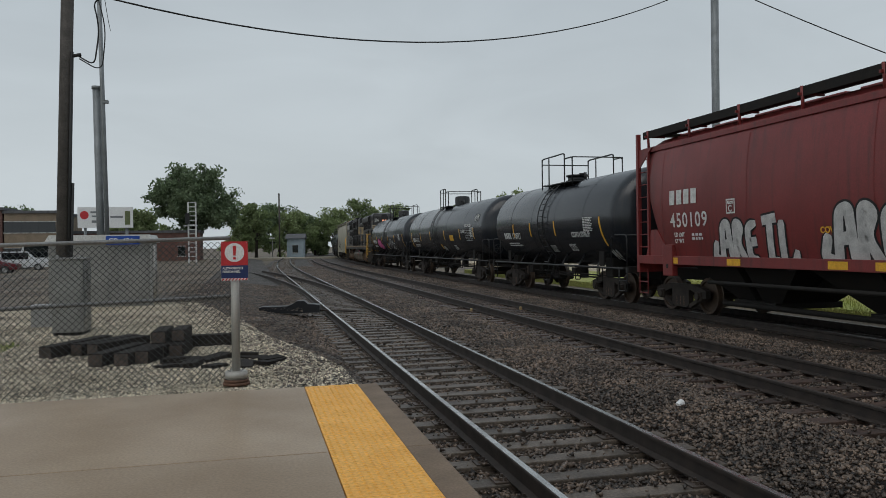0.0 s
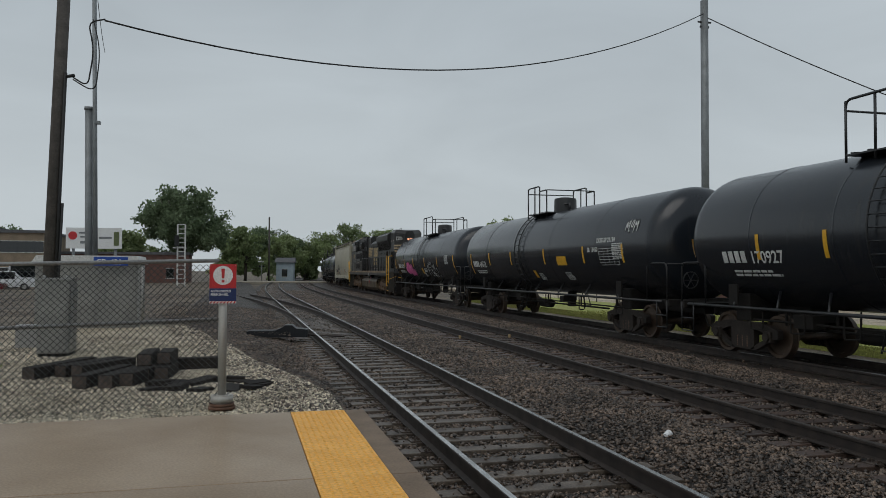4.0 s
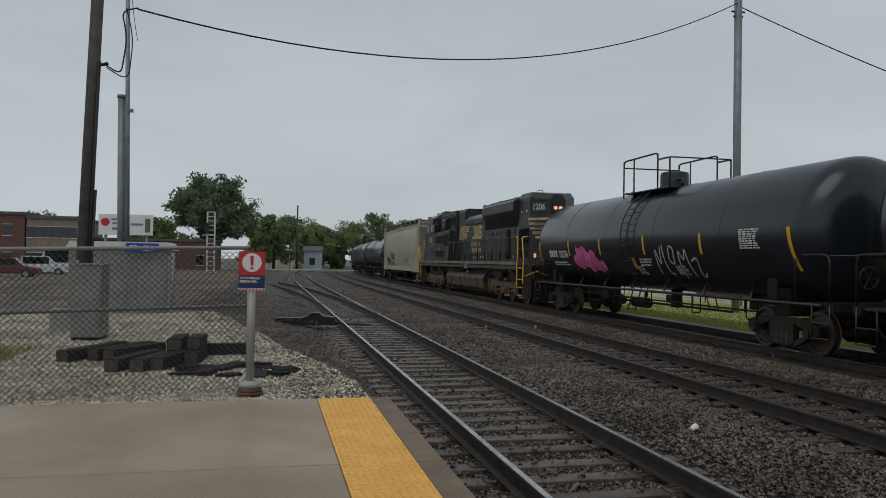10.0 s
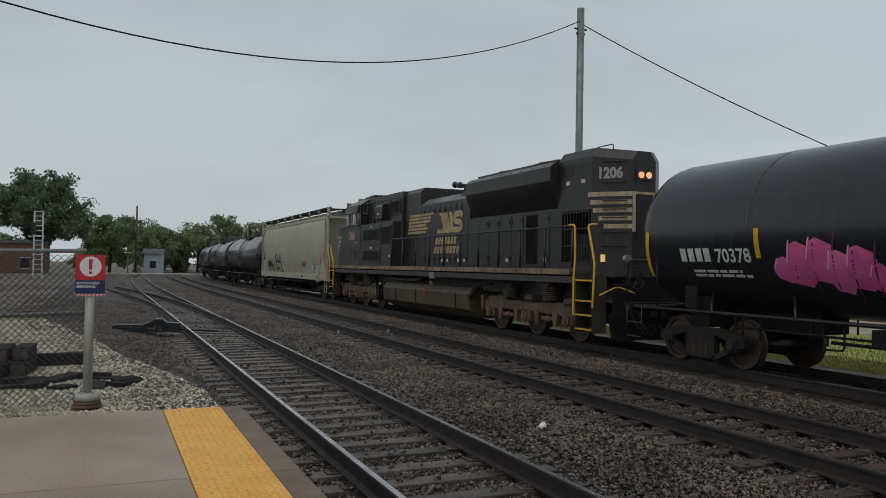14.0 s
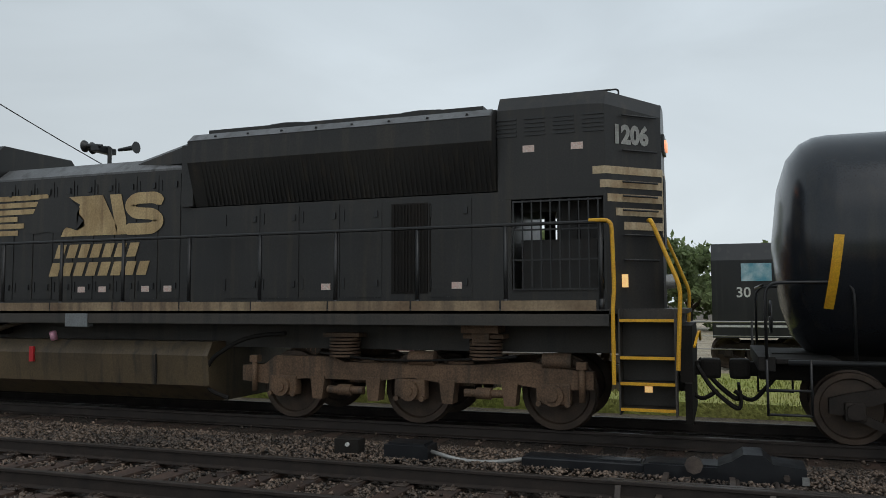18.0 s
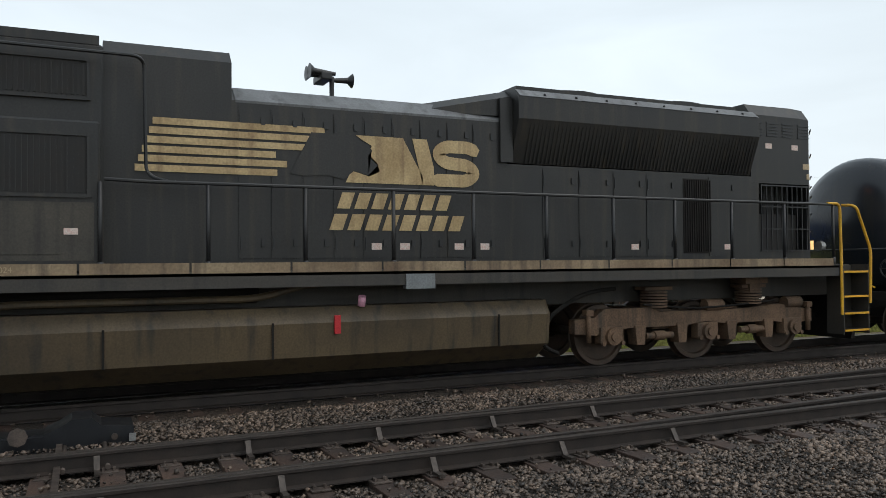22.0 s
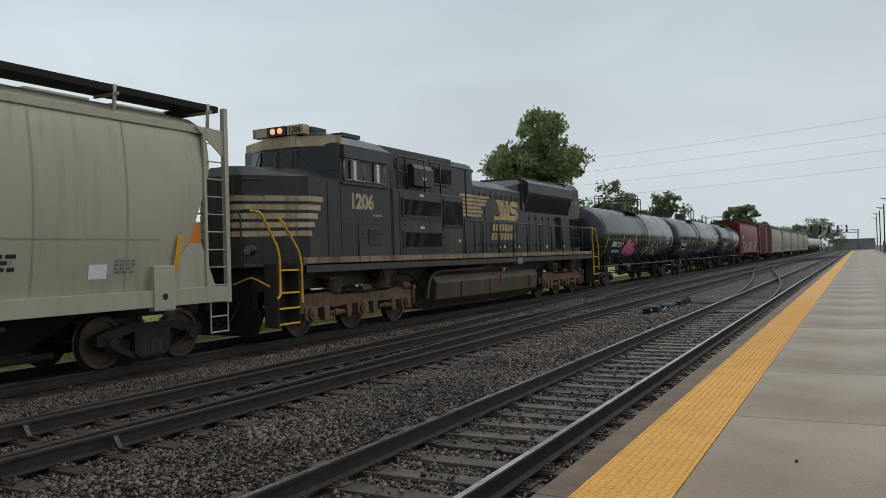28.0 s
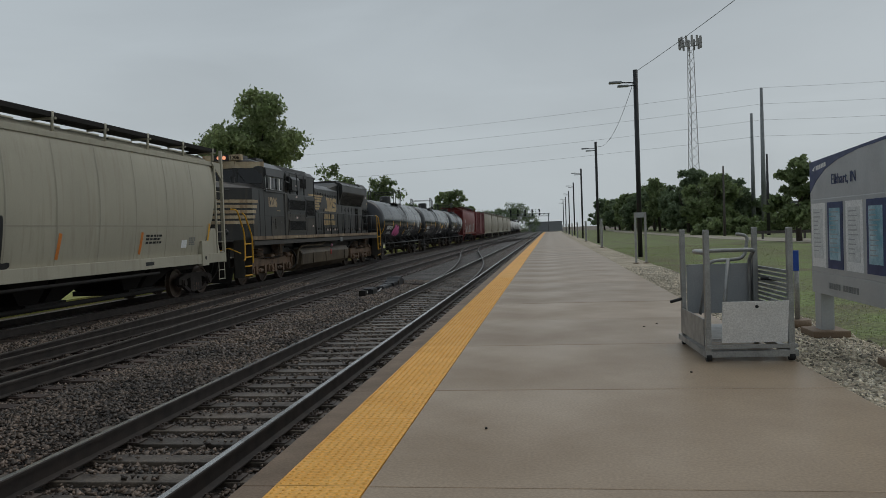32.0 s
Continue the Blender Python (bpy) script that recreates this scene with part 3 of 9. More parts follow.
def land():
    sheet("ground", [(-2500, -2500), (2500, -2500), (2500, 2500), (-2500, 2500)], -0.62, "earth", "flat open ground of wet dirt and thin grass", 0.5)
    bm = bmesh.new()
    ys = [-420, -60, 0, 55] + [60 + 8 * i for i in range(24)]
    top = [[bm.verts.new((x + swing(y), y, z)) for x, z in ((0.9, -0.62), (1.2, -0.44), (10.4, -0.44), (10.6, -0.398), (13.35, -0.398), (13.9, -0.44), (15.2, -0.62))] for y in ys]
    for a, b in zip(top, top[1:]):
        for i in range(6):
            bm.faces.new((a[i], a[i + 1], b[i + 1], b[i]))
    bmesh.ops.recalc_face_normals(bm, faces=bm.faces)
    tagged(part("ballast_bed", bm, "ballast"), "bed of dark crushed stone under the tracks", "ground", kind="structure")
    sheet("gravel_yard", [(-26, 9.8), (1.35, 9.8), (1.35, 11), (0.9, 13.5), (0.3, 16), (-0.15, 19), (-0.9, 24), (-1.6, 27), (-5, 27.5), (-9, 23), (-26, 21)], -0.12, "gravel", "pale grey crushed limestone yard behind the platform end", 0.45)
    sheet("dirt_lot", [(-90, 15), (-26.02, 15), (-26.02, 21.02), (-9, 23.02), (-5, 27.52), (-1.6, 27.02), (-2.2, 40), (-2.2, 132), (-90, 132)], -0.14, "earth", "wet dirt lot with thin dry grass", 0.4)
    bm = bmesh.new()
    rows = [[bm.verts.new((x, y, z)) for x, z in ((verge_line(y), -0.125), (verge_line(y) + 0.5 * (1.5 - verge_line(y)), -0.19), (1.72, -0.45))] for y in SHOULDER[0]]
    for a, b in zip(rows, rows[1:]):
        for i in range(2):
            bm.faces.new((a[i], a[i + 1], b[i + 1], b[i]))
    bmesh.ops.recalc_face_normals(bm, faces=bm.faces)
    tagged(part("track_shoulder", bm, "ballast"), "dark crushed stone sloping from the yard to the track", "ground", kind="structure")
    sheet("lawn", [(-4.705, -300), (-4.705, 9.2), (-80, 9.2), (-220, -300)], -0.10, "grass", "wet uneven lawn beside the platform", 0.5)
    sheet("verge", [(-4.7, -300), (-3.23, -300), (-3.23, 9.3), (-4.7, 9.3)], -0.08, "gravel", "strip of pale gravel along the platform's back edge", 0.5)
    sheet("trackside_grass", [(15.4, -300), (23, -300), (23, 60), (16.4, 60)], -0.34, "meadow", "bright wet grass strip beyond the far track", 0.3)
    sheet("museum_yard", [(23.02, -120), (90, -120), (90, 90), (23.02, 90)], -0.36, "gravel", "gravel yard behind the fence", 0.3)
    bm = bmesh.new()
    prism(bm, [(-90, 132.3), (60, 132.3), (60, 141), (-90, 141)], "z", -0.6, -0.19)
    tagged(part("road", bm, "path"), "pale road crossing the tracks on the level", "road", kind="structure")
    bm = bmesh.new()
    prism(bm, [(-60, -38), (-60, -44), (-18.5, -54), (-16.2, -80), (-15.5, -180), (-18, -255), (-21, -255), (-19, -180), (-19.5, -84), (-23, -57)][::-1], "z", -0.3, -0.06)
    tagged(part("path", bm, "path"), "pale gravel track across the lawn", "path", kind="structure")


def rail_mesh(line, head):
    prof = [(-0.07, -0.18), (-0.07, -0.168), (-0.012, -0.15), (-0.012, -0.045), (-0.036, -0.035), (-0.036, -0.008), (-0.028, 0.0),
            (0.028, 0.0), (0.036, -0.008), (0.036, -0.035), (0.012, -0.045), (0.012, -0.15), (0.07, -0.168), (0.07, -0.18)]
    bm = bmesh.new()
    rings = [[bm.verts.new((x + a, y, TOP + b)) for a, b in prof] for x, y in line]
    k = len(prof)
    for a, b in zip(rings, rings[1:]):
        for i in range(k):
            f = bm.faces.new((a[i], a[(i + 1) % k], b[(i + 1) % k], b[i]))
            f.material_index = 1 if i == 6 else 0
    bm.faces.new(rings[0])
    bm.faces.new(rings[-1][::-1])
    bmesh.ops.recalc_face_normals(bm, faces=bm.faces)
    return mesh_of("rail", bm, "railside", head)


def rail(line, head, parent):
    ob = new("rail", rail_mesh(line, head))
    ob.parent = parent
    return ob


def ease(u):
    u = min(1, max(0, u))
    return u * u * (3 - 2 * u)


def track(index):
    x = TRACKS[index]
    th = thing("railway_track", ("straight track with bright rails on weathered wooden ties", "track with dull rails and rusty ties between the others",
                                 "far track with dark rails, on which the train rolls")[index], "railway track", "tracks at the station", "structure")
    head = ("railhead", "railold", "railold")[index]
    for s in (-0.755, 0.755):
        rail([(x + s + swing(y), y) for y in [-400, -100, 0, 55] + [60 + 6 * i for i in range(28)]], head, th)
    sp = 0.56
    bm = bmesh.new()
    box(bm, -1.30, 1.30, -0.115, 0.115, -0.20, 0.0, 0.012)
    tie = mesh_of("tie", bm, "tie" if index == 0 else "tie_rust")
    n = 0
    for i in range(-75, 130):
        y = i * sp
        ob = new("tie", tie)
        ob.parent = th
        ob.matrix_basis = pose(x + swing(y) + random.uniform(-0.05, 0.05), y + random.uniform(-0.03, 0.03), TOP - 0.195, random.uniform(-0.4, 0.4), random.uniform(-0.3, 0.3), random.uniform(-1.2, 1.2))
    if index < 2:
        bm = bmesh.new()
        box(bm, -0.19, 0.19, -0.09, 0.09, 0, 0.016, 0.004)
        for sx in (-0.13, -0.09, 0.09, 0.13):
            for sy in (-0.05, 0.05):
                box(bm, sx - 0.012, sx + 0.012, sy - 0.012, sy + 0.012, 0.016, 0.045)
        tp = mesh_of("tie_plate", bm, "plate")
        for i in range(-38, 37):
            for s in (-0.755, 0.755):
                ob = new("tie_plate", tp)
                ob.parent = th
                ob.matrix_basis = pose(x + s, i * sp, TOP - 0.195, 0, 0, random.uniform(-2, 2))
    far = bmesh.new()
    for i in list(range(-300, -75)) + list(range(130, 300)):
        y = i * sp
        box(far, x - 1.3 + swing(y), x + 1.3 + swing(y), y - 0.115, y + 0.115, TOP - 0.3, TOP - 0.195)
    tagged(part("distant_ties", far, "tie" if index == 0 else "tie_rust", th), kind="stuff")
    return th


def switch_rails():
    """Turnouts and crossovers: rails that leave one track and join another."""
    a, b, c = TRACKS
    th = thing("turnout_rails", "turnout rails leaving the platform track and crossing to the next", "railway switch", kind="structure")
    for s in (-0.755, 0.755):
        rail([(a + s - 0.0022 * max(0, y - 27) ** 2 * (1 if y < 60 else 1) - (0.02 if s > 0 else -0.09), y) for y in [27 + 3 * i for i in range(13)]], "railold", th)
        rail([(a + s + (b - a) * ease((-y - 27) / 62) + (0.09 if s < 0 else 0.02), y) for y in [-28 - 3 * i for i in range(21)]], "railold", th)
        rail([(b + s + (a - b) * ease((-y - 95) / 62), y) for y in [-95 - 3 * i for i in range(21)]], "railold", th)
    th = thing("crossover_rails", "dull crossover rails lying close beside the middle track's rails", "railway switch", kind="structure")
    for s in (-0.755, 0.755):
        rail([(b + s + 0.08 + (c - b - 0.08) * ease((-y + 1.2) / 75), y) for y in [1.2 - 2.5 * i for i in range(31)]], "railold", th)
    bm = bmesh.new()
    for i in range(6):
        y = 1.0 - 1.45 * i
        for s in (-0.755, 0.755):
            x = b + s
            prism(bm, [(x - 0.30, TOP - 0.18), (x - 0.14, TOP - 0.18), (x - 0.05, TOP - 0.045), (x - 0.08, TOP - 0.03), (x - 0.16, TOP - 0.15), (x - 0.30, TOP - 0.15)], "y", y - 0.028, y + 0.028)
    part("rail_brace", bm, "clip", th, "bright steel rail braces")
    bm = bmesh.new()
    for y in (0.6, -0.1):
        box(bm, b - 0.9, b + 2.1, y - 0.03, y + 0.03, TOP - 0.15, TOP - 0.11)
    part("switch_rod", bm, "plate", th)


def switch_machine(x, y, z=-0.40, turn=0, short=False):
    th = thing("switch_machine", "low dark switch machine lying on the ballast", "switch machine", "switch machines", at=pose(x, y, z, 0, 0, turn))
    part("motor_case", boxes((-0.22, 0.22, -0.75, 0.1, 0.0, 0.17), (-0.18, 0.18, -0.7, 0.05, 0.17, 0.19)), "gearblack", th)
    bm = bmesh.new()
    prism(bm, [(-0.85, 0.0), (0.05, 0.0), (0.05, 0.2), (-0.1, 0.26), (-0.22, 0.34), (-0.42, 0.34), (-0.52, 0.25), (-0.85, 0.22)], "x", -0.26, 0.26)
    bmesh.ops.translate(bm, verts=bm.verts, vec=(0, -0.75, 0))
    part("gear_case", bm, "gearblack", th, "black cast gear housing")
    if short:
        part("operating_rod", bars(((0, -1.5, 0.05), (0, -2.6, 0.0), 0.025)), "plate", th)
        return th
    bm = bmesh.new()
    box(bm, -0.14, 0.14, 0.1, 1.55, 0.02, 0.15, 0.02)
    box(bm, -0.1, 0.1, 0.15, 1.5, 0.15, 0.17)
    part("lever_box", bm, "gearblack", th)
    part("cover_bolt", bars(((-0.27, -0.45, 0.2), (-0.3, -0.45, 0.2), 0.1)), "plate", th)
    part("cover_bolt", bars(((-0.26, -1.4, 0.12), (-0.31, -1.4, 0.12), 0.035)), "plate", th)
    part("padlock", boxes((-0.31, -0.27, -1.62, -1.55, 0.06, 0.14)), "alu", th, "bright padlock")
    part("operating_rod", bars(((-0.2, -0.9, 0.05), (-1.4, -0.9, 0.05), 0.025), ((-0.2, -1.3, 0.05), (-1.4, -1.3, 0.05), 0.025)), "plate", th)
    bm = bmesh.new()
    tube(bm, bend([(-0.05, 1.55, 0.1), (-0.05, 1.9, 0.04), (-0.08, 2.3, 0.03), (-0.05, 2.75, 0.12)], 0.3), 0.028)
    part("conduit", bm, "galv", th, "grey flexible conduit")
    part("junction_box", boxes((-0.18, 0.18, 2.75, 3.35, 0.0, 0.2), (-0.15, 0.15, 2.8, 3.3, 0.2, 0.23)), "gearblack", th)
    part("track_circuit_box", boxes((-0.1, 0.1, 3.75, 4.1, -0.02, 0.22)), "under", th)
    part("tag", bars(((-0.11, 3.9, 0.16), (-0.13, 3.9, 0.16), 0.03)), "white", th)
    return th


def stones(name, label, count, place, small, large, material, seed, parent=None):
    """Loose angular stones as one mesh; place(u, v) gives x, y, z for arrays in 0..1, and where to keep them."""
    rng = np.random.default_rng(seed)
    x, y, z, keep = place(rng.random(count), rng.random(count))
    x, y, z = x[keep], y[keep], z[keep]
    n = len(x)
    octa = np.array([(1, 0, 0), (-0.5, 0.87, 0), (-0.5, -0.87, 0), (0, 0, 0.85), (0, 0, -0.85)], float)
    faces = np.array([(0, 1, 3), (1, 2, 3), (2, 0, 3), (1, 0, 4), (2, 1, 4), (0, 2, 4)])
    v = octa[None] * (1 + rng.uniform(-0.35, 0.35, (n, 5, 3))) + rng.uniform(-0.25, 0.25, (n, 5, 3))
    q = rng.normal(size=(n, 4))
    q /= np.linalg.norm(q, axis=1)[:, None]
    w, a, b, c = q.T
    rot = np.stack([1 - 2 * (b * b + c * c), 2 * (a * b - w * c), 2 * (a * c + w * b), 2 * (a * b + w * c), 1 - 2 * (a * a + c * c), 2 * (b * c - w * a),
                    2 * (a * c - w * b), 2 * (b * c + w * a), 1 - 2 * (a * a + b * b)], -1).reshape(n, 3, 3)
    v = np.einsum("nij,nkj->nki", rot, v) * (small + (large - small) * rng.random(n) ** 2)[:, None, None]
    v[:, :, 2] *= 0.8
    v += np.stack([x, y, z], -1)[:, None]
    me = bpy.data.meshes.new(name)
    me.vertices.add(n * 5)
    me.vertices.foreach_set("co", v.astype(np.float32).ravel())
    idx = (faces[None] + 5 * np.arange(n)[:, None, None]).reshape(-1)
    me.loops.add(len(idx))
    me.loops.foreach_set("vertex_index", idx.astype(np.int32))
    me.polygons.add(len(idx) // 3)
    me.polygons.foreach_set("loop_start", np.arange(0, len(idx), 3, dtype=np.int32))
    me.materials.append(M[material])
    me.update(calc_edges=True)
    ob = new(name, me)
    ob.parent = parent
    return tagged(ob, label, "gravel", kind="stuff")


def ballast():
    rails = [x + s for x in TRACKS for s in (-0.755, 0.755)]

    def near(y0, y1):
        def place(u, v):
            x, y = 1.68 + u * 9.9, y0 + v * (y1 - y0)
            keep = np.ones(len(x), bool)
            lift = np.zeros(len(x))
            for r in rails:
                keep &= np.abs(x - r) > 0.1
            gap = np.min([np.abs(x - t) for t in TRACKS], axis=0)
            inside = gap < 1.3
            on_tie = inside & (np.abs((y / 0.56) - np.round(y / 0.56)) < 0.21)
            keep &= ~(on_tie & (np.random.default_rng(5).random(len(x)) > 0.07))
            lift = np.where(inside, -0.425, -0.41) + 0.05 * np.clip((gap - 1.3) / 0.5, 0, 1) + np.where(on_tie, 0.05, 0)
            return x, y, lift, keep
        return place

    stones("ballast_stones", "dark wet crushed stone between the tracks", 92000, near(-13, 2), 0.015, 0.045, "stone", 11)
    stones("ballast_stones", "dark wet crushed stone between the tracks", 82000, near(2, 16), 0.016, 0.045, "stone", 12)
    stones("ballast_stones", "dark wet crushed stone between the tracks", 60000, near(16, 36), 0.022, 0.058, "stone", 13)
    stones("ballast_stones", "dark wet crushed stone between the tracks", 54000, near(-32, -13), 0.022, 0.056, "stone", 14)

    stones("ballast_stones", "dark wet crushed stone between the tracks", 46000, near(36, 80), 0.034, 0.08, "stone", 20)

    def yard(u, v):
        x, y = -6.5 + 7.9 * u, 9.75 + 11 * v ** 1.4
        return x, y, np.full(len(x), -0.115), x < np.interp(y, *SHOULDER) + 0.15
    stones("yard_gravel", "pale limestone chips in the yard", 56000, yard, 0.012, 0.036, "pebble", 15)

    def strip(u, v):
        x, y = -3.25 - 1.5 * u, -6 - 26 * v
        return x, y, np.full(len(x), -0.075), np.ones(len(x), bool)
    stones("verge_gravel", "pale gravel chips beside the platform", 15000, strip, 0.015, 0.04, "pebble", 16)

    def edge(u, v):
        y = 9.8 + 32 * v ** 1.3
        left = np.interp(y, *SHOULDER)
        x = left - 0.9 + (2.65 - left) * u ** 0.8
        z = np.interp((x - left) / (1.72 - left), (0, 0.45, 1), (-0.12, -0.185, -0.43))
        return x, y, z, (x > left) | (np.random.default_rng(6).random(len(x)) < 0.35)
    stones("shoulder_stones", "dark stones spilling from the track shoulder", 26000, edge, 0.018, 0.055, "stone", 17)

    def clods(u, v):
        x, y = -14 + 12.5 * u, 20 + 42 * v
        return x, y, np.full(len(x), -0.14), ((y > 28) | (x < -7)) & (np.sin(x * 0.9 + 1.7 * np.sin(y * 0.31)) + np.sin(y * 0.6) > -0.3)
    stones("lot_stones", "dark clods and stones on the dirt lot", 14000, clods, 0.02, 0.07, "stone", 18)

    def specks(u, v):
        x, y = -6.5 + 8.0 * u, 9.75 + 14 * v
        return x, y, np.full(len(x), -0.112), np.sin(x * 1.3 + 2 * np.sin(y * 0.8)) + np.sin(y * 1.7 + x) > 0.35
    stones("yard_dirt", "dark damp crumbs among the pale chips", 6000, specks, 0.012, 0.035, "stone", 19)


def grass():
    def tufts(name, label, n, place, tall, seed, material="blade"):
        rng = np.random.default_rng(seed)
        x, y, z = place(rng.random(n), rng.random(n))
        h = tall * rng.uniform(0.5, 1.3, n)
        a = rng.uniform(0, 2 * math.pi, n)
        lean = rng.uniform(0.1, 0.6, n) * h
        wdt = rng.uniform(0.006, 0.014, n) * (tall / 0.08)
        c, s = np.cos(a), np.sin(a)
        v = np.stack([np.stack([x - s * wdt, y + c * wdt, z], -1), np.stack([x + s * wdt, y - c * wdt, z], -1), np.stack([x + c * lean, y + s * lean, z + h], -1)], 1)
        me = bpy.data.meshes.new(name)
        me.from_pydata(v.reshape(-1, 3).tolist(), [], np.arange(3 * n).reshape(-1, 3).tolist())
        me.materials.append(M[material])
        tagged(new(name, me), label, "grass", kind="stuff")
    tufts("grass_tufts", "wet short grass on the lawn", 40000, lambda u, v: (-4.4 - 10 * u ** 1.3, -6 - 54 * v, np.full(len(u), -0.1)), 0.036, 31)
    tufts("grass_tufts", "bright grass beyond the far track", 30000, lambda u, v: (15.5 + 6 * u, -24 + 60 * v, np.full(len(u), -0.35)), 0.11, 32, "meadow")
    tufts("dry_weeds", "dry weeds in the gravel yard", 5000, lambda u, v: (-9 + 5 * u, 12.5 + 3.5 * v, np.full(len(u), -0.12)), 0.12, 33)


def platform():
    L = 2.98
    th = thing("platform", "long wet concrete platform with a yellow tactile edge strip", "platform", kind="structure")
    slab = mesh_of("slab", built(box, -3.22, 0.705, -L + 0.004, -0.004, -0.35, 0.0, 0.008), "concrete")
    edge = mesh_of("edge_slab", built(box, 1.327, 1.55, -L + 0.003, -0.003, -0.38, -0.001, 0.008), "kerb")
    bm = bmesh.new()
    for k in range(5):
        box(bm, 0.712, 1.322, -L + 0.6 * k - 0.011, -L + 0.6 * k + 0.583, -0.2, 0.002, 0.003)
    for i in range(10):
        for j in range(49):
            c = (0.742 + 0.061 * i, -L + 0.03 + 0.0605 * j)
            ring = [bm.verts.new((c[0] + r * math.cos(a), c[1] + r * math.sin(a), 0.002 + z)) for r, z in ((0.014, 0), (0.008, 0.006)) for a in [k * math.pi / 3 for k in range(6)]]
            for k in range(6):
                bm.faces.new((ring[k], ring[(k + 1) % 6], ring[6 + (k + 1) % 6], ring[6 + k]))
            bm.faces.new(ring[6:])
    domed = mesh_of("tactile_panel", bm, "tactile")
    flat = mesh_of("tactile_panel", built(box, 0.712, 1.322, -L + 0.002, -0.002, -0.2, 0.003, 0.004), "tactile")
    for i in range(86):
        y = 9.55 - L * i
        for name, me in (("slab", slab), ("edge_slab", edge), ("tactile_panel", domed if i < 12 else flat)):
            ob = new(name, me)
            ob.parent = th
            ob.matrix_basis = pose(0, y, random.uniform(-0.002, 0.002) if name == "slab" else 0)
    part("footing", boxes((-3.15, 1.5, -246, 9.5, -0.7, -0.352)), "kerb", th)


land()
for k in range(3):
    track(k)
switch_rails()
switch_machine(9.55, 0.75)
switch_machine(0.45, 23.4, -0.26, 82, True)
switch_machine(5.35, -28.5)
platform()
ballast()
grass()


# ---- the train: each car is built round its own middle, heights from the rail heads ----
CARS = []            # thing, its middle along the train
WHEELS = []          # wheelset, its place, its radius


def car(name, label, category, middle, group=""):
    th = thing(name, label, category, group, at=pose(TRACKS[2], middle, TOP))
    CARS.append((th, middle))
    return th


def wheelset(parent, y, r, mesh={}):
    if r not in mesh:
        bm = bmesh.new()
        prof = [(0.09, 0.16), (0.09, 0.12), (0.05, 0.10), (0.03, 0.45 * r), (0.03, 0.80 * r), (0.07, 0.84 * r), (0.07, 0.985 * r), (-0.05, r), (-0.065, r + 0.025), (-0.075, 0.84 * r), (-0.03, 0.8 * r), (-0.03, 0.3 * r), (-0.09, 0.12)]
        for s in (-1, 1):
            rings = [[bm.verts.new((s * (0.755 + dx), rr * math.cos(a), rr * math.sin(a))) for a in [2 * math.pi * i / 28 for i in range(28)]] for dx, rr in prof]
            for p, q in zip(rings, rings[1:]):
                for i in range(28):
                    bm.faces.new((p[i], p[(i + 1) % 28], q[(i + 1) % 28], q[i])).smooth = True
            bm.faces.new(rings[0])
        cyl(bm, (-1.02, 0, 0), (1.02, 0, 0), 0.085, 12)
        for s in (-1, 1):
            for i in range(3):
                a = 2 * math.pi * i / 3
                cyl(bm, (s * 1.02, 0.045 * math.cos(a), 0.045 * math.sin(a)), (s * 1.05, 0.045 * math.cos(a), 0.045 * math.sin(a)), 0.016, 6)
        bmesh.ops.recalc_face_normals(bm, faces=bm.faces)
        mesh[r] = mesh_of("wheelset", bm, "wheel")
    ob = new("wheelset", mesh[r])
    ob.parent = parent
    ob.matrix_basis = pose(0, y, r)
    WHEELS.append((ob, y, r))
    return ob


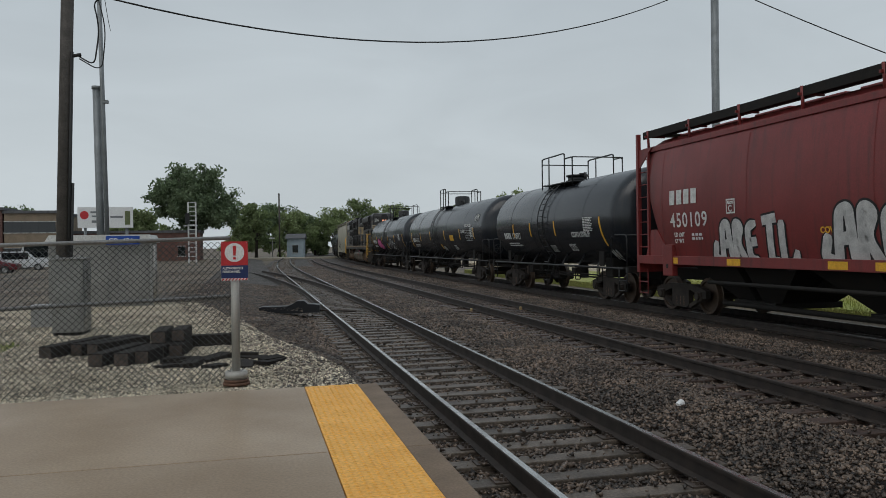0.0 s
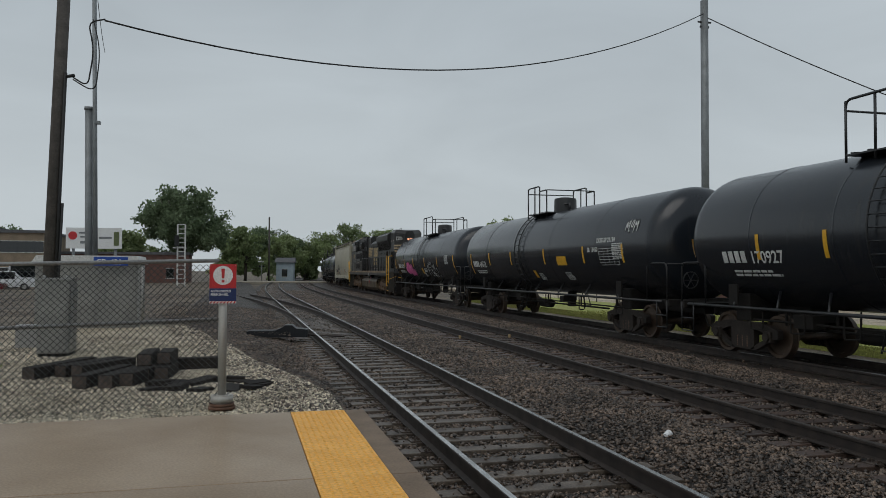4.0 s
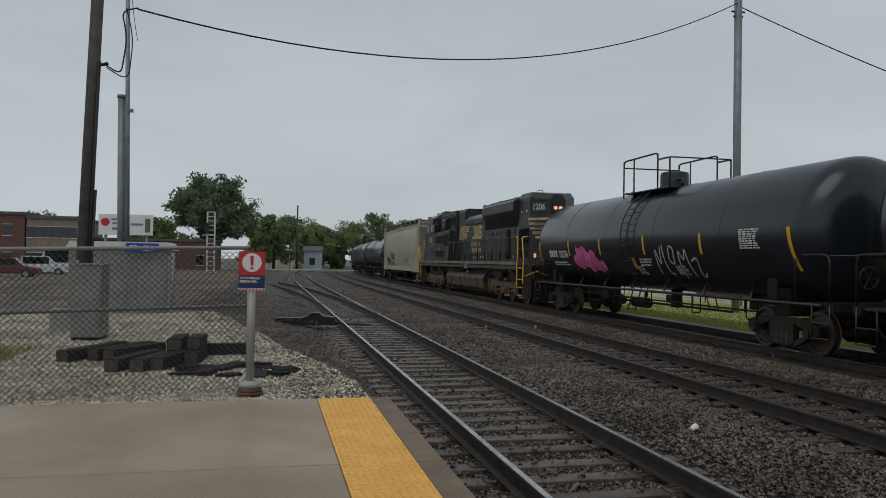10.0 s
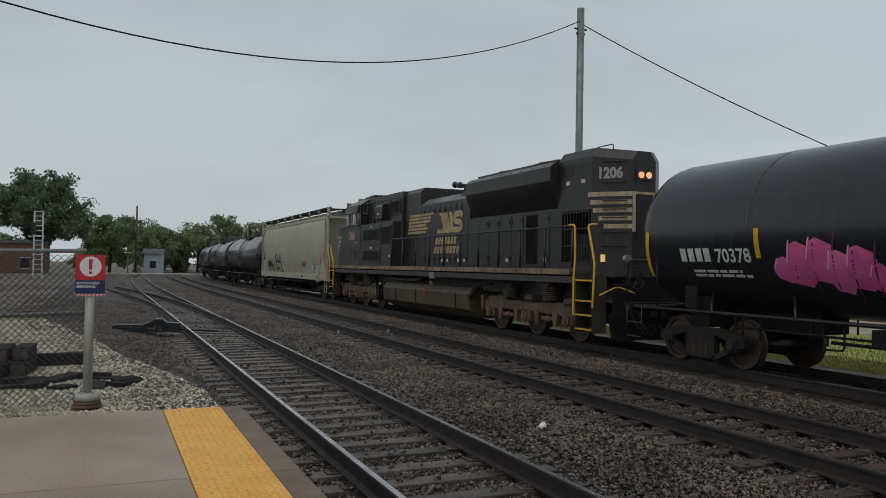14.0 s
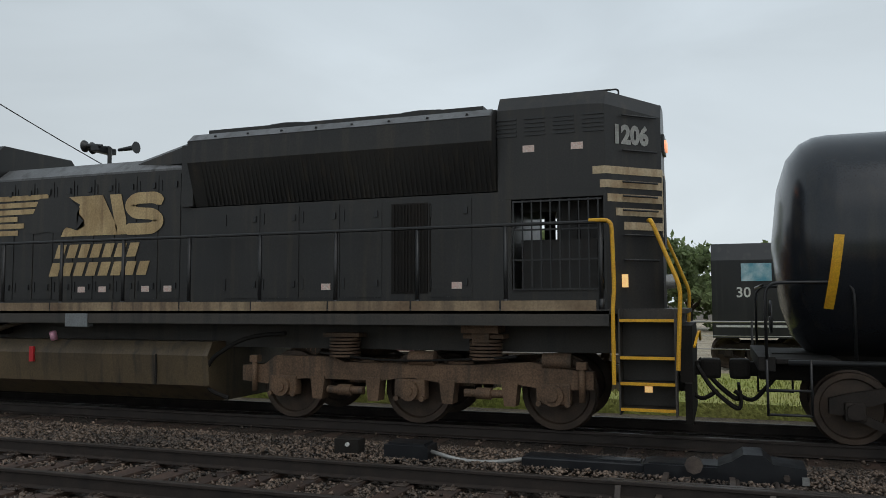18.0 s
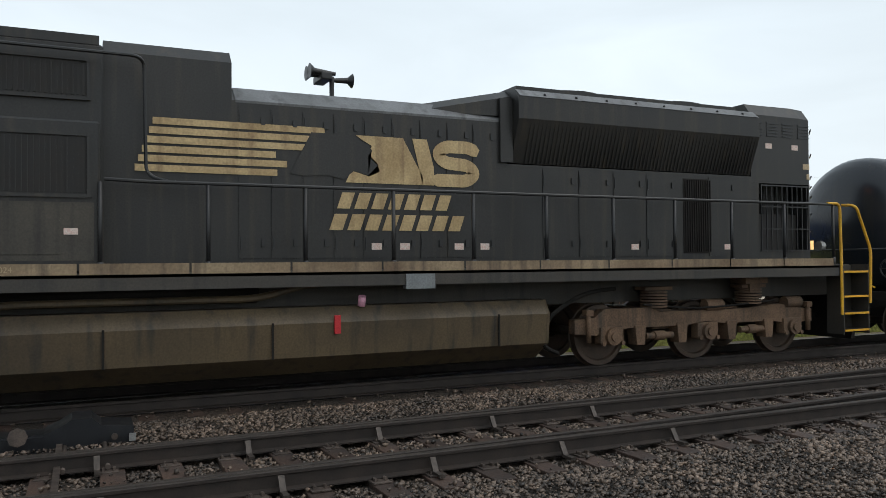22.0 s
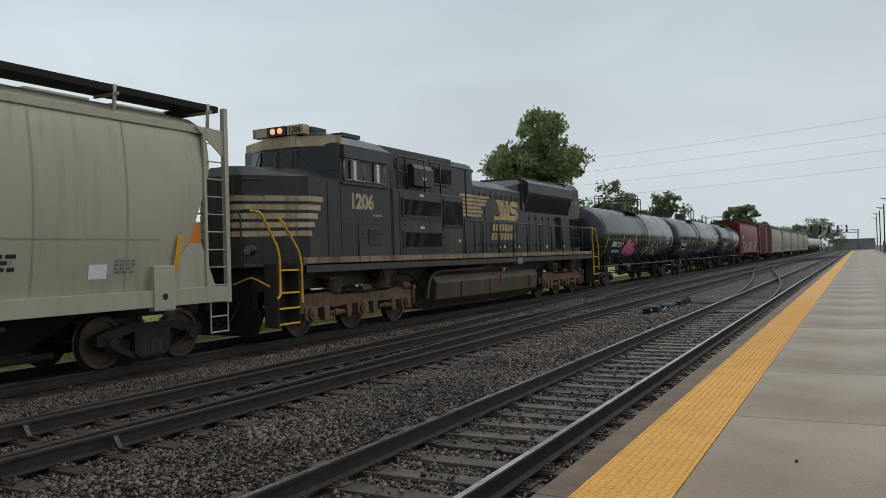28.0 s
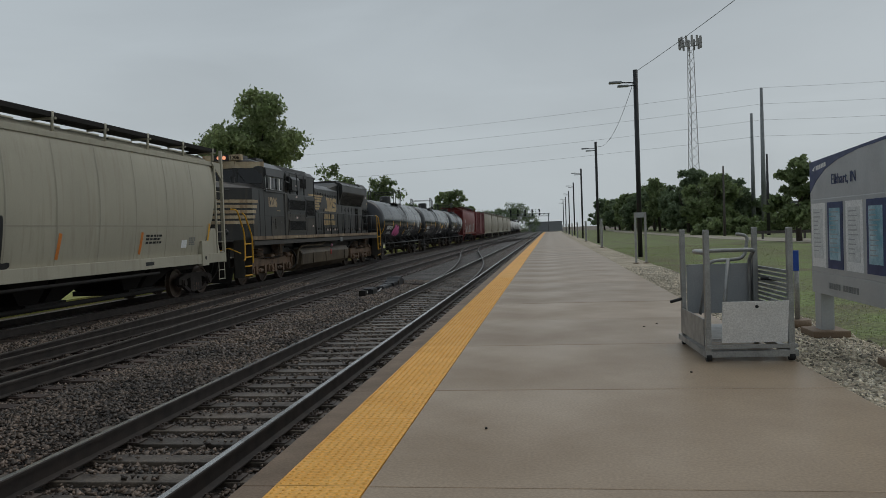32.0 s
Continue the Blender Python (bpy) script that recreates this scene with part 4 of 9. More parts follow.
def freight_truck(parent, y, mesh={}):
    """A two-axle cast-steel truck with springs."""
    if "frame" not in mesh:
        bm = bmesh.new()
        for s in (-1, 1):
            x0, x1 = sorted((s * 0.93, s * 1.07))
            prism(bm, [(-1.18, 0.42), (-1.18, 0.60), (-0.98, 0.66), (-0.55, 0.74), (0.55, 0.74), (0.98, 0.66), (1.18, 0.60), (1.18, 0.42), (0.98, 0.40), (0.80, 0.50), (0.46, 0.60),
                       (0.40, 0.60), (0.40, 0.22), (0.28, 0.15), (-0.28, 0.15), (-0.40, 0.22), (-0.40, 0.60), (-0.46, 0.60), (-0.80, 0.50), (-0.98, 0.40)], "x", x0, x1)
            prism(bm, [(-0.92, 0.36), (-0.80, 0.42), (-0.42, 0.24), (-0.36, 0.14), (-0.44, 0.14)], "x", x0 + 0.01, x1 - 0.01)
            prism(bm, [(0.92, 0.36), (0.80, 0.42), (0.42, 0.24), (0.36, 0.14), (0.44, 0.14)], "x", x0 + 0.01, x1 - 0.01)
        box(bm, -0.95, 0.95, -0.19, 0.19, 0.44, 0.70, 0.03)
        mesh["frame"] = mesh_of("side_frame", bm, "truckbrown")
        bm = bmesh.new()
        for dy in (-0.17, 0, 0.17):
            for k in range(6):
                cyl(bm, (0, dy, 0.20 + 0.04 * k), (0, dy, 0.223 + 0.04 * k), 0.075, 10)
        mesh["spring"] = mesh_of("spring_nest", bm, "rust")
        bm = bmesh.new()
        box(bm, -0.1, 0.1, -0.12, 0.12, 0.33, 0.57, 0.03)
        for s in (-1, 1):
            cyl(bm, (s * 0.08, 0, 0.455), (s * 0.14, 0, 0.455), 0.1, 12)
        mesh["bearing"] = mesh_of("axle_bearing", bm, "truckbrown")
    tr = new("truck", mesh["frame"])
    tr.parent = parent
    tr.matrix_basis = pose(0, y, 0)
    for s in (-1.0, 1.0):
        ob = new("spring_nest", mesh["spring"])
        ob.parent = tr
        ob.matrix_basis = pose(s, 0, 0)
        for dy in (-0.89, 0.89):
            ob = new("axle_bearing", mesh["bearing"])
            ob.parent = tr
            ob.matrix_basis = pose(1.02 * s, dy, 0)
    for dy in (-0.89, 0.89):
        wheelset(tr, dy, 0.457)
    return tr


def couplers(th, half, z=0.87):
    for s in (-1, 1):
        bm = bmesh.new()
        box(bm, -0.09, 0.09, min(s * (half - 0.75), s * (half - 0.12)), max(s * (half - 0.75), s * (half - 0.12)), z - 0.1, z + 0.1, 0.02)
        box(bm, -0.17, 0.12, min(s * (half - 0.2), s * (half + 0.08)), max(s * (half - 0.2), s * (half + 0.08)), z - 0.14, z + 0.14, 0.05)
        tube(bm, bend([(-0.25, s * (half - 0.5), z - 0.1), (-0.3, s * (half - 0.2), z - 0.45), (-0.2, s * (half + 0.02), z - 0.3)], 0.2), 0.03)
        part("coupler", bm, "under", th)


def small_print(th, y, z, w, h, rows, surf, material="white", seed=1):
    """Writing too small to read, as bars."""
    rng = random.Random(seed)
    bm = bmesh.new()
    for r in range(rows):
        zz, yy, k = z - r * h * 1.6, y, y - w * rng.uniform(0.75, 1)
        while yy > k:
            q = min(yy - k, rng.uniform(0.06, 0.2) * w + 0.03)
            stroke(bm, [(yy, zz), (yy - q, zz)], h, surf, 0.005)
            yy -= q + 0.02 + h * 0.4
    return tagged(part("stencil_print", bm, material, th, "rows of small stencilled lines"), kind="stuff")


def writing(th, body, y, z, size, surf, material="white", name="number", slant=0.0):
    bm = letters(body, size, 0.002, slant, 0.006)
    on_side(bm, y, z, surf)
    return part(name, bm, material, th, "stencilled " + body)


def block_letters(th, y, z, h, w, n, surf, material="white", slant=0.0, name="owner_mark"):
    """A name as plain blocks in its colour."""
    for i in range(n):
        bm = bmesh.new()
        y0 = y - i * w
        for k in range(4):
            za, zb = z + h * k / 4, z + h * (k + 1) / 4
            a, b = slant * za, slant * zb
            vs = [bm.verts.new((surf(p, q) - 0.006, p - sh, q)) for p, q, sh in ((y0, za, slant * (za - z)), (y0 - 0.74 * w, za, slant * (za - z)), (y0 - 0.74 * w, zb, slant * (zb - z)), (y0, zb, slant * (zb - z)))]
            bm.faces.new(vs)
        part(name, bm, material, th, "plain painted block")


def tank_car(middle, length, label, number, seed, strips=None, dome=True, logo=True, R=1.53, zc=2.575, paint="tank", detail=True, inset=2.25, climb=0.0, deck=(-1.45, 1.45), dome_y=0.0):
    th = car("tank_car", label, "tank car", middle, "cars of the freight train")
    half = length / 2
    a = half - 0.95
    ends = [(0.0, 0.02), (0.10, 0.55), (0.22, 0.80), (0.38, 0.93), (0.55, 0.985), (0.72, 1.0)]
    shell = half - 0.52
    secs = [(-shell + d, R * k) for d, k in ends] + [(shell - d, R * k) for d, k in ends[::-1]]
    bm = bmesh.new()
    loft(bm, [[(r * math.cos(t), y, zc + r * math.sin(t)) for t in [2 * math.pi * i / 48 for i in range(48)]] for y, r in secs], smooth=True)
    body = part("tank", bm, paint, th)

    def surf(y, z):
        d = max(0.0, abs(y) - (shell - 0.72))
        r = R * (1 - 0.25 * (d / 0.72) ** 3)
        return -math.sqrt(max(0.01, r * r - (z - zc) ** 2))
    for y in [-a * 0.62, -a * 0.2, a * 0.2, a * 0.62]:
        bm = bmesh.new()
        for i in range(48):
            t0, t1 = 2 * math.pi * i / 48, 2 * math.pi * (i + 1) / 48
            q = [bm.verts.new(((R + dr) * math.cos(t), y + dy, zc + (R + dr) * math.sin(t))) for t, dy, dr in ((t0, -0.02, 0.002), (t1, -0.02, 0.002), (t1, 0, 0.008), (t0, 0, 0.008), (t1, 0.02, 0.002), (t0, 0.02, 0.002))]
            bm.faces.new(q[:4])
            bm.faces.new((q[3], q[2], q[4], q[5]))
        part("weld_seam", bm, paint, body)
    # underframe, platforms, bolsters
    for s in (-1, 1):
        part("stub_sill", built(box, -0.35, 0.35, min(s * (half - 0.3), s * a * 0.55), max(s * (half - 0.3), s * a * 0.55), 0.75, 1.12, 0.02), "under", th)
        part("end_platform", built(box, -1.35, 1.35, min(s * (half - 1.2), s * (half - 0.46)), max(s * (half - 1.2), s * (half - 0.46)), 1.04, 1.10, 0.01), "under", th)
        part("bolster", built(box, -1.05, 1.05, s * (half - inset) - 0.25, s * (half - inset) + 0.25, 0.75, 1.35, 0.04), "under", th)
        part("end_beam", built(box, -1.4, 1.4, min(s * (half - 0.45), s * (half - 0.25)), max(s * (half - 0.45), s * (half - 0.25)), 0.95, 1.13, 0.01), "under", th)
        part("saddle_plate", built(box, -1.3, -1.26, s * (half - inset) - 0.16, s * (half - inset) + 0.16, 1.1, 1.55, 0.01), "under", th, "grey saddle plate") if detail else None
    for s in (-1, 1):
        bm = bmesh.new()
        cyl(bm, (s * 1.38, -half + 0.6, 1.06), (s * 1.38, half - 0.6, 1.06), 0.035, 8)
        for k in range(7):
            y = -a * 0.75 + k * a * 0.25
            cyl(bm, (s * 1.38, y, 1.06), (s * 1.02, y + 0.35, 1.42), 0.028, 6)
        part("side_rail", bm, "black", th)
    for s in (-1, 1):
        freight_truck(th, s * (half - inset))
    couplers(th, half)
    # end grab rails and steps
    for s in (-1, 1):
        for x in (-1.4, 1.4):
            part("end_railing", built(tube, bend([(x, s * (half - 1.35), 1.1), (x, s * (half - 1.35), 2.05), (x, s * (half - 0.35), 2.05), (x, s * (half - 0.35), 1.1)], 0.18), 0.02), "black", th)
            part("sill_step", bars(*[((x, s * (half - q), 0.4), (x, s * (half - q), 1.1), 0.018) for q in (0.35, 0.85)], *[((x, s * (half - 0.35), z), (x, s * (half - 0.85), z), 0.018) for z in (0.42, 0.72)], n=6), "black", th)
        part("end_rail", bars(((-1.4, s * (half - 0.35), 2.03), (1.4, s * (half - 0.35), 2.03), 0.02), n=6), "black", th)
    # ladder and top platform
    top = zc + R
    bm = bmesh.new()
    for x in (-1, 1):
        for dy in (climb - 0.24, climb + 0.24):
            pts = [(x * (R + 0.10) * math.cos(t), dy, zc + (R + 0.10) * math.sin(t)) for t in [radians(q) for q in range(-48, 66, 6)]]
            tube(bm, [(x * 1.36, dy, 0.45)] + pts, 0.02, 6)
        for q in range(-40, 66, 8):
            t = radians(q)
            cyl(bm, (x * (R + 0.1) * math.cos(t), climb - 0.24, zc + (R + 0.1) * math.sin(t)), (x * (R + 0.1) * math.cos(t), climb + 0.24, zc + (R + 0.1) * math.sin(t)), 0.014, 6)
        for z in (0.5, 0.85, 1.15):
            cyl(bm, (x * 1.36, climb - 0.24, z), (x * 1.36, climb + 0.24, z), 0.014, 6)
    part("ladder", bm, "black", th)
    lo, hi = deck
    for x in (-0.72, 0.72):
        part("walkway", boxes((x - 0.26, x + 0.26, lo, hi, top - 0.13, top - 0.10)), "black", th)
    for yy in (lo + 0.15, lo + 0.55, hi - 0.55, hi - 0.15):
        part("walkway_bearer", boxes((-0.95, 0.95, yy - 0.04, yy + 0.04, top - 0.098, top - 0.07)), "black", th)
    for x in (-0.95, 0.95):
        for yy in (lo, lo + 0.7, max(hi - 0.7, lo + 0.72), hi):
            part("railing_post", bars(((x, yy, top - 0.25), (x, yy, top + 0.72 if yy == lo else top + 0.9), 0.026), n=6), "black", th)
        bm = bmesh.new()
        tube(bm, bend([(x, lo + 0.7, top + 0.1), (x, lo + 0.7, top + 0.92), (x, hi, top + 0.92), (x, hi, top + 0.1)], 0.15), 0.026, 6)
        tube(bm, bend([(x, lo, top + 0.1), (x, lo, top + 0.72), (x, lo + 0.7, top + 0.72)], 0.12), 0.026, 6)
        part("top_railing", bm, "black", th)
    for yy in (lo, hi):
        part("end_bar", bars(((-0.95, yy, top + 0.72), (0.95, yy, top + 0.72), 0.022), n=6), "black", th)
    bm = bmesh.new()
    if dome:
        loft(bm, [[(r * math.cos(t), dome_y + r * math.sin(t), z) for t in [2 * math.pi * i / 24 for i in range(24)]] for r, z in ((0.42, top - 0.05), (0.42, top + 0.38), (0.39, top + 0.46), (0.2, top + 0.5))], smooth=True)
    else:
        cyl(bm, (0, 0.3, top - 0.02), (0, 0.3, top + 0.18), 0.36, 20)
        cyl(bm, (0, 0.3, top + 0.18), (0, 0.3, top + 0.24), 0.42, 20)
    part("manway_dome", bm, "black", th)
    part("valve", bars(((-0.1, dome_y - 0.62, top - 0.02), (-0.1, dome_y - 0.62, top + 0.26), 0.055), ((-0.1, dome_y - 0.62, top + 0.2), (-0.32, dome_y - 0.62, top + 0.2), 0.04)), "black", th)
    part("valve", bars(((0.15, dome_y + 0.7, top - 0.03), (0.15, dome_y + 0.7, top + 0.24), 0.07)), "black", th)
    bm = bmesh.new()
    ring = [(-1.2 + 0.20 * math.cos(q), half - 0.42, 1.62 + 0.20 * math.sin(q)) for q in [k * math.pi / 9 for k in range(19)]]
    tube(bm, ring, 0.016, 6)
    for k in range(6):
        cyl(bm, (-1.2, half - 0.42, 1.62), ring[3 * k], 0.010, 5)
    part("brake_wheel", bm, "black", th, "spoked hand brake wheel")
    bm = bmesh.new()
    tube(bm, [(-0.55, -a * 0.5, 0.66), (-0.55, a * 0.5, 0.66)], 0.03)
    cyl(bm, (-0.4, 0.8, 0.62), (-0.4, 1.7, 0.62), 0.16, 12)
    for yy in (-0.75 * a, -0.45 * a, -0.12 * a, 0.15 * a, 0.4 * a, 0.62 * a):
        tube(bm, bend([(-1.2, yy, 1.08), (-1.2, yy, 0.62), (-1.2, yy + 0.4, 0.60), (-1.2, yy + 0.4, 1.08)], 0.06), 0.018, 6)
        cyl(bm, (-0.9, yy + 0.9, 1.05), (-0.9, yy + 0.9, 0.72), 0.03, 6)
    tube(bm, [(-1.0, -a * 0.72, 0.78), (-1.0, a * 0.72, 0.80)], 0.022)
    box(bm, -1.0, -0.75, -1.75, -1.4, 0.76, 0.98, 0.02)
    box(bm, -1.1, -0.8, 2.2, 2.75, 0.70, 0.98, 0.02)
    cyl(bm, (0, -0.2, 0.7), (0, -0.2, 1.1), 0.16, 12)
    box(bm, -0.12, 0.12, -0.34, -0.06, 0.55, 0.74, 0.02)
    part("brake_gear", bm, "under", th)
    # reflective strips and stencils
    for y in (strips or (-a + 0.35, -a * 0.5, a * 0.08 + 1.6, a * 0.5, a - 0.3)) if detail else ():
        bm = bmesh.new()
        far = abs(y) > a - 0.9
        stroke(bm, [(y, 1.72 if far else 2.08), (y + (0.12 if far else 0) * (1 if y < 0 else -1), 2.62 if far else 2.60)], 0.11, surf)
        part("reflective_strip", bm, "yellow", th)
    if number and detail:
        block_letters(th, a - 1.2, 2.02, 0.25, 0.215, 4, surf)
        writing(th, number, a - 2.14, 2.01, 0.35, surf)
        small_print(th, a - 1.45, 1.84, 1.6, 0.05, 2, surf, seed=seed)
        small_print(th, -a + 2.2, 2.62, 0.75, 0.032, 9, surf, seed=seed + 1)
        small_print(th, -a * 0.25 - 0.5, 1.78, 0.6, 0.026, 6, surf, seed=seed + 2)
        small_print(th, -0.2, 1.74, 0.5, 0.026, 6, surf, seed=seed + 3)
    return th, surf, a


def graffiti(th, letters_, surf, y, z, h, fill, line, shine=None, w=0.2):
    """Spray-painted strokes: a broad dark outline, a fill on it, a pale glint on that."""
    for k, (m, width, lift) in enumerate(((line, w + 0.09, 0.007), (fill, w, 0.010))):
        bm = bmesh.new()
        for run in letters_:
            stroke(bm, [(y - p * h, z + q * h) for p, q in run], width, surf, lift)
        part("spray_outline" if k == 0 else "spray_fill", bm, m, th, "sprayed graffiti outline" if k == 0 else "sprayed graffiti fill")
    if shine:
        bm = bmesh.new()
        for run in letters_:
            stroke(bm, [(y - p * h + 0.03, z + q * h + 0.04) for p, q in run[:3]], w * 0.28, surf, 0.013)
        part("spray_glint", bm, shine, th, "pale sprayed highlights")


def hopper_car(middle, length, label, body_m, number, seed, detail=True, rib=None):
    """A covered hopper with bulging sides, sloping bays, a roof walk and end ladders."""
    th = car("hopper_car", label, "hopper car", middle, "cars of the freight train")
    half = length / 2
    a = half - 0.55
    zs = [(1.26 + 0.20 * math.sin(math.pi * min(1, 0.03 + 0.94 * k / 14)) ** 0.8 - (0.05 if k == 14 else 0), 1.30 + 3.08 * k / 14) for k in range(15)]
    ring = [(-x, z) for x, z in zs] + [(-1.10, 4.46), (-0.85, 4.60), (-0.45, 4.68), (0.45, 4.68), (0.85, 4.60), (1.10, 4.46)] + [(x, z) for x, z in zs[::-1]]

    def end_y(z):
        return a - 0.15 if z > 3.6 else a - 0.15 - (3.6 - z) * 0.42
    bm = bmesh.new()
    secs = []
    for s, k in ((-1, 0.0), (-1, 0.6), (0, 0), (1, 0.6), (1, 0.0)):
        secs.append([((x * (0.93 if k == 0.0 and s else 1)), s * (end_y(z) - k), z) if s else (x, 0, z) for x, z in ring])
    loft(bm, secs, smooth=False)
    for f in bm.faces:
        f.smooth = abs(f.normal.y) < 0.3 and f.calc_center_median().z < 4.36
    body = part("body", bm, body_m, th)

    def surf(y, z):
        for (x0, z0), (x1, z1) in zip(zs, zs[1:]):
            if z0 <= z <= z1:
                return -(x0 + (x1 - x0) * (z - z0) / (z1 - z0)) - 0.004
        return -1.28
    bm = bmesh.new()
    for s in (-1, 1):
        part("side_sill", built(box, min(s * 1.30, s * 1.42), max(s * 1.30, s * 1.42), -half + 0.35, half - 0.35, 1.24 if body_m == "redcar" else 1.02, 1.46 if body_m == "redcar" else 1.32, 0.01), body_m, th)
        part("top_chord", built(box, min(s * 1.16, s * 1.34), max(s * 1.16, s * 1.34), -a + 0.05, a - 0.05, 4.24, 4.38, 0.01), body_m, th)
    part("end_sill", boxes((-1.4, 1.4, -half + 0.3, -half + 0.42, 1.0, 1.34)), body_m, th)
    part("end_sill", boxes((-1.4, 1.4, half - 0.42, half - 0.3, 1.0, 1.34)), body_m, th)
    box(bm, -0.3, 0.3, -half + 0.3, half - 0.3, 0.8, 1.1)
    for k in (-1, 0, 1):
        y = k * length * 0.235
        for s in (-1, 1):
            loft(bm, [[(-1.25, y + s * 0.15, 1.3), (1.25, y + s * 0.15, 1.3), (1.25, y + s * 2.0, 1.3), (-1.25, y + s * 2.0, 1.3)],
                      [(-0.7, y + s * 0.12, 0.45), (0.7, y + s * 0.12, 0.45), (0.7, y + s * 0.75, 0.45), (-0.7, y + s * 0.75, 0.45)]])
        box(bm, -0.85, 0.85, y - 0.75, y + 0.75, 0.32, 0.46, 0.01)
    part("discharge_bay", bm, "under", th)
    bm = bmesh.new()
    cyl(bm, (-1.36, -a * 0.5, 0.88), (-1.36, a * 0.62, 0.86), 0.045, 8)
    cyl(bm, (-0.95, -a * 0.62, 0.36), (-0.95, a * 0.62, 0.36), 0.06, 8)
    part("brake_pipe", bm, "under", th, "dark pipe along the side")
    for s in (-1, 1):
        freight_truck(th, s * (half - 1.95))
    couplers(th, half)
    # ribs
    for k, s in [(k, s) for k in (range(-2, 3) if body_m == "redcar" else range(-4, 5)) for s in (-1, 1)]:
        y = k * (a - 1.2) / 2.0 if body_m == "redcar" else 0.34 + 1.72 * k
        bm = bmesh.new()
        for (x0, z0), (x1, z1) in zip(zs[:-1], zs[1:]):
            if x1 > 0:
                q = [bm.verts.new((s * (x + 0.006), y + dy, z)) for x, z, dy in ((x0, z0, -0.018), (x0, z0, 0.018), (x1, z1, 0.018), (x1, z1, -0.018))]
                bm.faces.new(q)
        part("weld_rib", bm, rib or body_m, body)
    for s in (-1, 1):
        for y in (-half + 2.0, half - 2.0):
            lp = part("jacking_pad", built(box, min(s * 1.30, s * 1.46), max(s * 1.30, s * 1.46), y - 0.24, y + 0.24, 0.95, 1.75, 0.02), body_m, th)
            part("pad_hole", bars(((s * 1.462, y, 1.2), (s * 1.466, y, 1.2), 0.06), n=14), "ink", lp)
    # roof walk and hatches
    low = 4.66 if body_m == "redcar" else 4.74
    for s in (-1, 1):
        rw = part("roof_walk", boxes((s * 0.92 - 0.28, s * 0.92 + 0.28, -half + 0.32, half - 0.32, 4.74, 4.765)), "under", th, "open steel roof walkway")
        part("side_plate", boxes((s * 1.2 - 0.012, s * 1.2 + 0.012, -half + 0.32, half - 0.32, low, 4.86)), "under", rw)
        part("cross_walk", boxes((-0.639, 0.639, min(s * (half - 0.32), s * (half - 0.95)), max(s * (half - 0.32), s * (half - 0.95)), 4.74, 4.765)), "under", th)
    for s in (-1, 1):
        for k in range(9):
            y = -half + 0.6 + k * (length - 1.2) / 8
            bm = bmesh.new()
            cyl(bm, (s * 1.18, y, 4.32), (s * 1.215, y, 4.87), 0.035, 6)
            box(bm, s * 1.0 - 0.3, s * 1.0 + 0.3, y - 0.02, y + 0.02, 4.68, 4.735)
            part("walk_bracket", bm, body_m, th)
    for k in range(10):
        y = -a + 1.0 + k * (2 * a - 2) / 9
        part("roof_hatch", built(box, -0.42, 0.42, y - 0.62, y + 0.62, 4.67, 4.75, 0.02), body_m, th)
    # end posts, ladders
    for s in (-1, 1):
        bm = bmesh.new()
        for x in (-1.36, 1.36):
            box(bm, x - 0.05, x + 0.05, min(s * (half - 0.28), s * (half - 0.38)), max(s * (half - 0.28), s * (half - 0.38)), 1.0, 4.8)
            box(bm, x - 0.03, x + 0.03, min(s * (half - 0.85), s * (half - 0.92)), max(s * (half - 0.85), s * (half - 0.92)), 1.3, 4.26)
            for k in range(9):
                z = 1.35 + k * 0.34
                cyl(bm, (x, s * (half - 0.33), z), (x, s * (half - 0.88), z), 0.014, 6)
            prism(bm, [(s * (half - 0.33), 3.8), (s * (half - 0.33), 4.36), (s * (half - 1.1), 4.36)], "x", x - 0.015, x + 0.015)
            for yy in (half - 0.34, half - 0.8):
                cyl(bm, (x, s * yy, 0.42), (x, s * yy, 1.1), 0.016, 6)
            cyl(bm, (x, s * (half - 0.34), 0.44), (x, s * (half - 0.8), 0.44), 0.016, 6)
            cyl(bm, (x, s * (half - 0.34), 0.74), (x, s * (half - 0.8), 0.74), 0.016, 6)
        box(bm, -1.36, 1.36, min(s * (half - 0.28), s * (half - 0.36)), max(s * (half - 0.28), s * (half - 0.36)), 4.26, 4.36)
        part("end_ladder", bm, body_m, th)
        for x in (-1, 1):
            bm = bmesh.new()
            prism(bm, [(s * (a - 0.1), 1.3), (s * (a - 1.3), 1.3), (s * (a - 1.15), 1.75), (s * (a - 0.75), 2.15), (s * (a - 0.45), 2.15)], "x", min(x * 1.28, x * 1.36), max(x * 1.28, x * 1.36))
            part("corner_gusset", bm, body_m, th)
    return th, surf, a


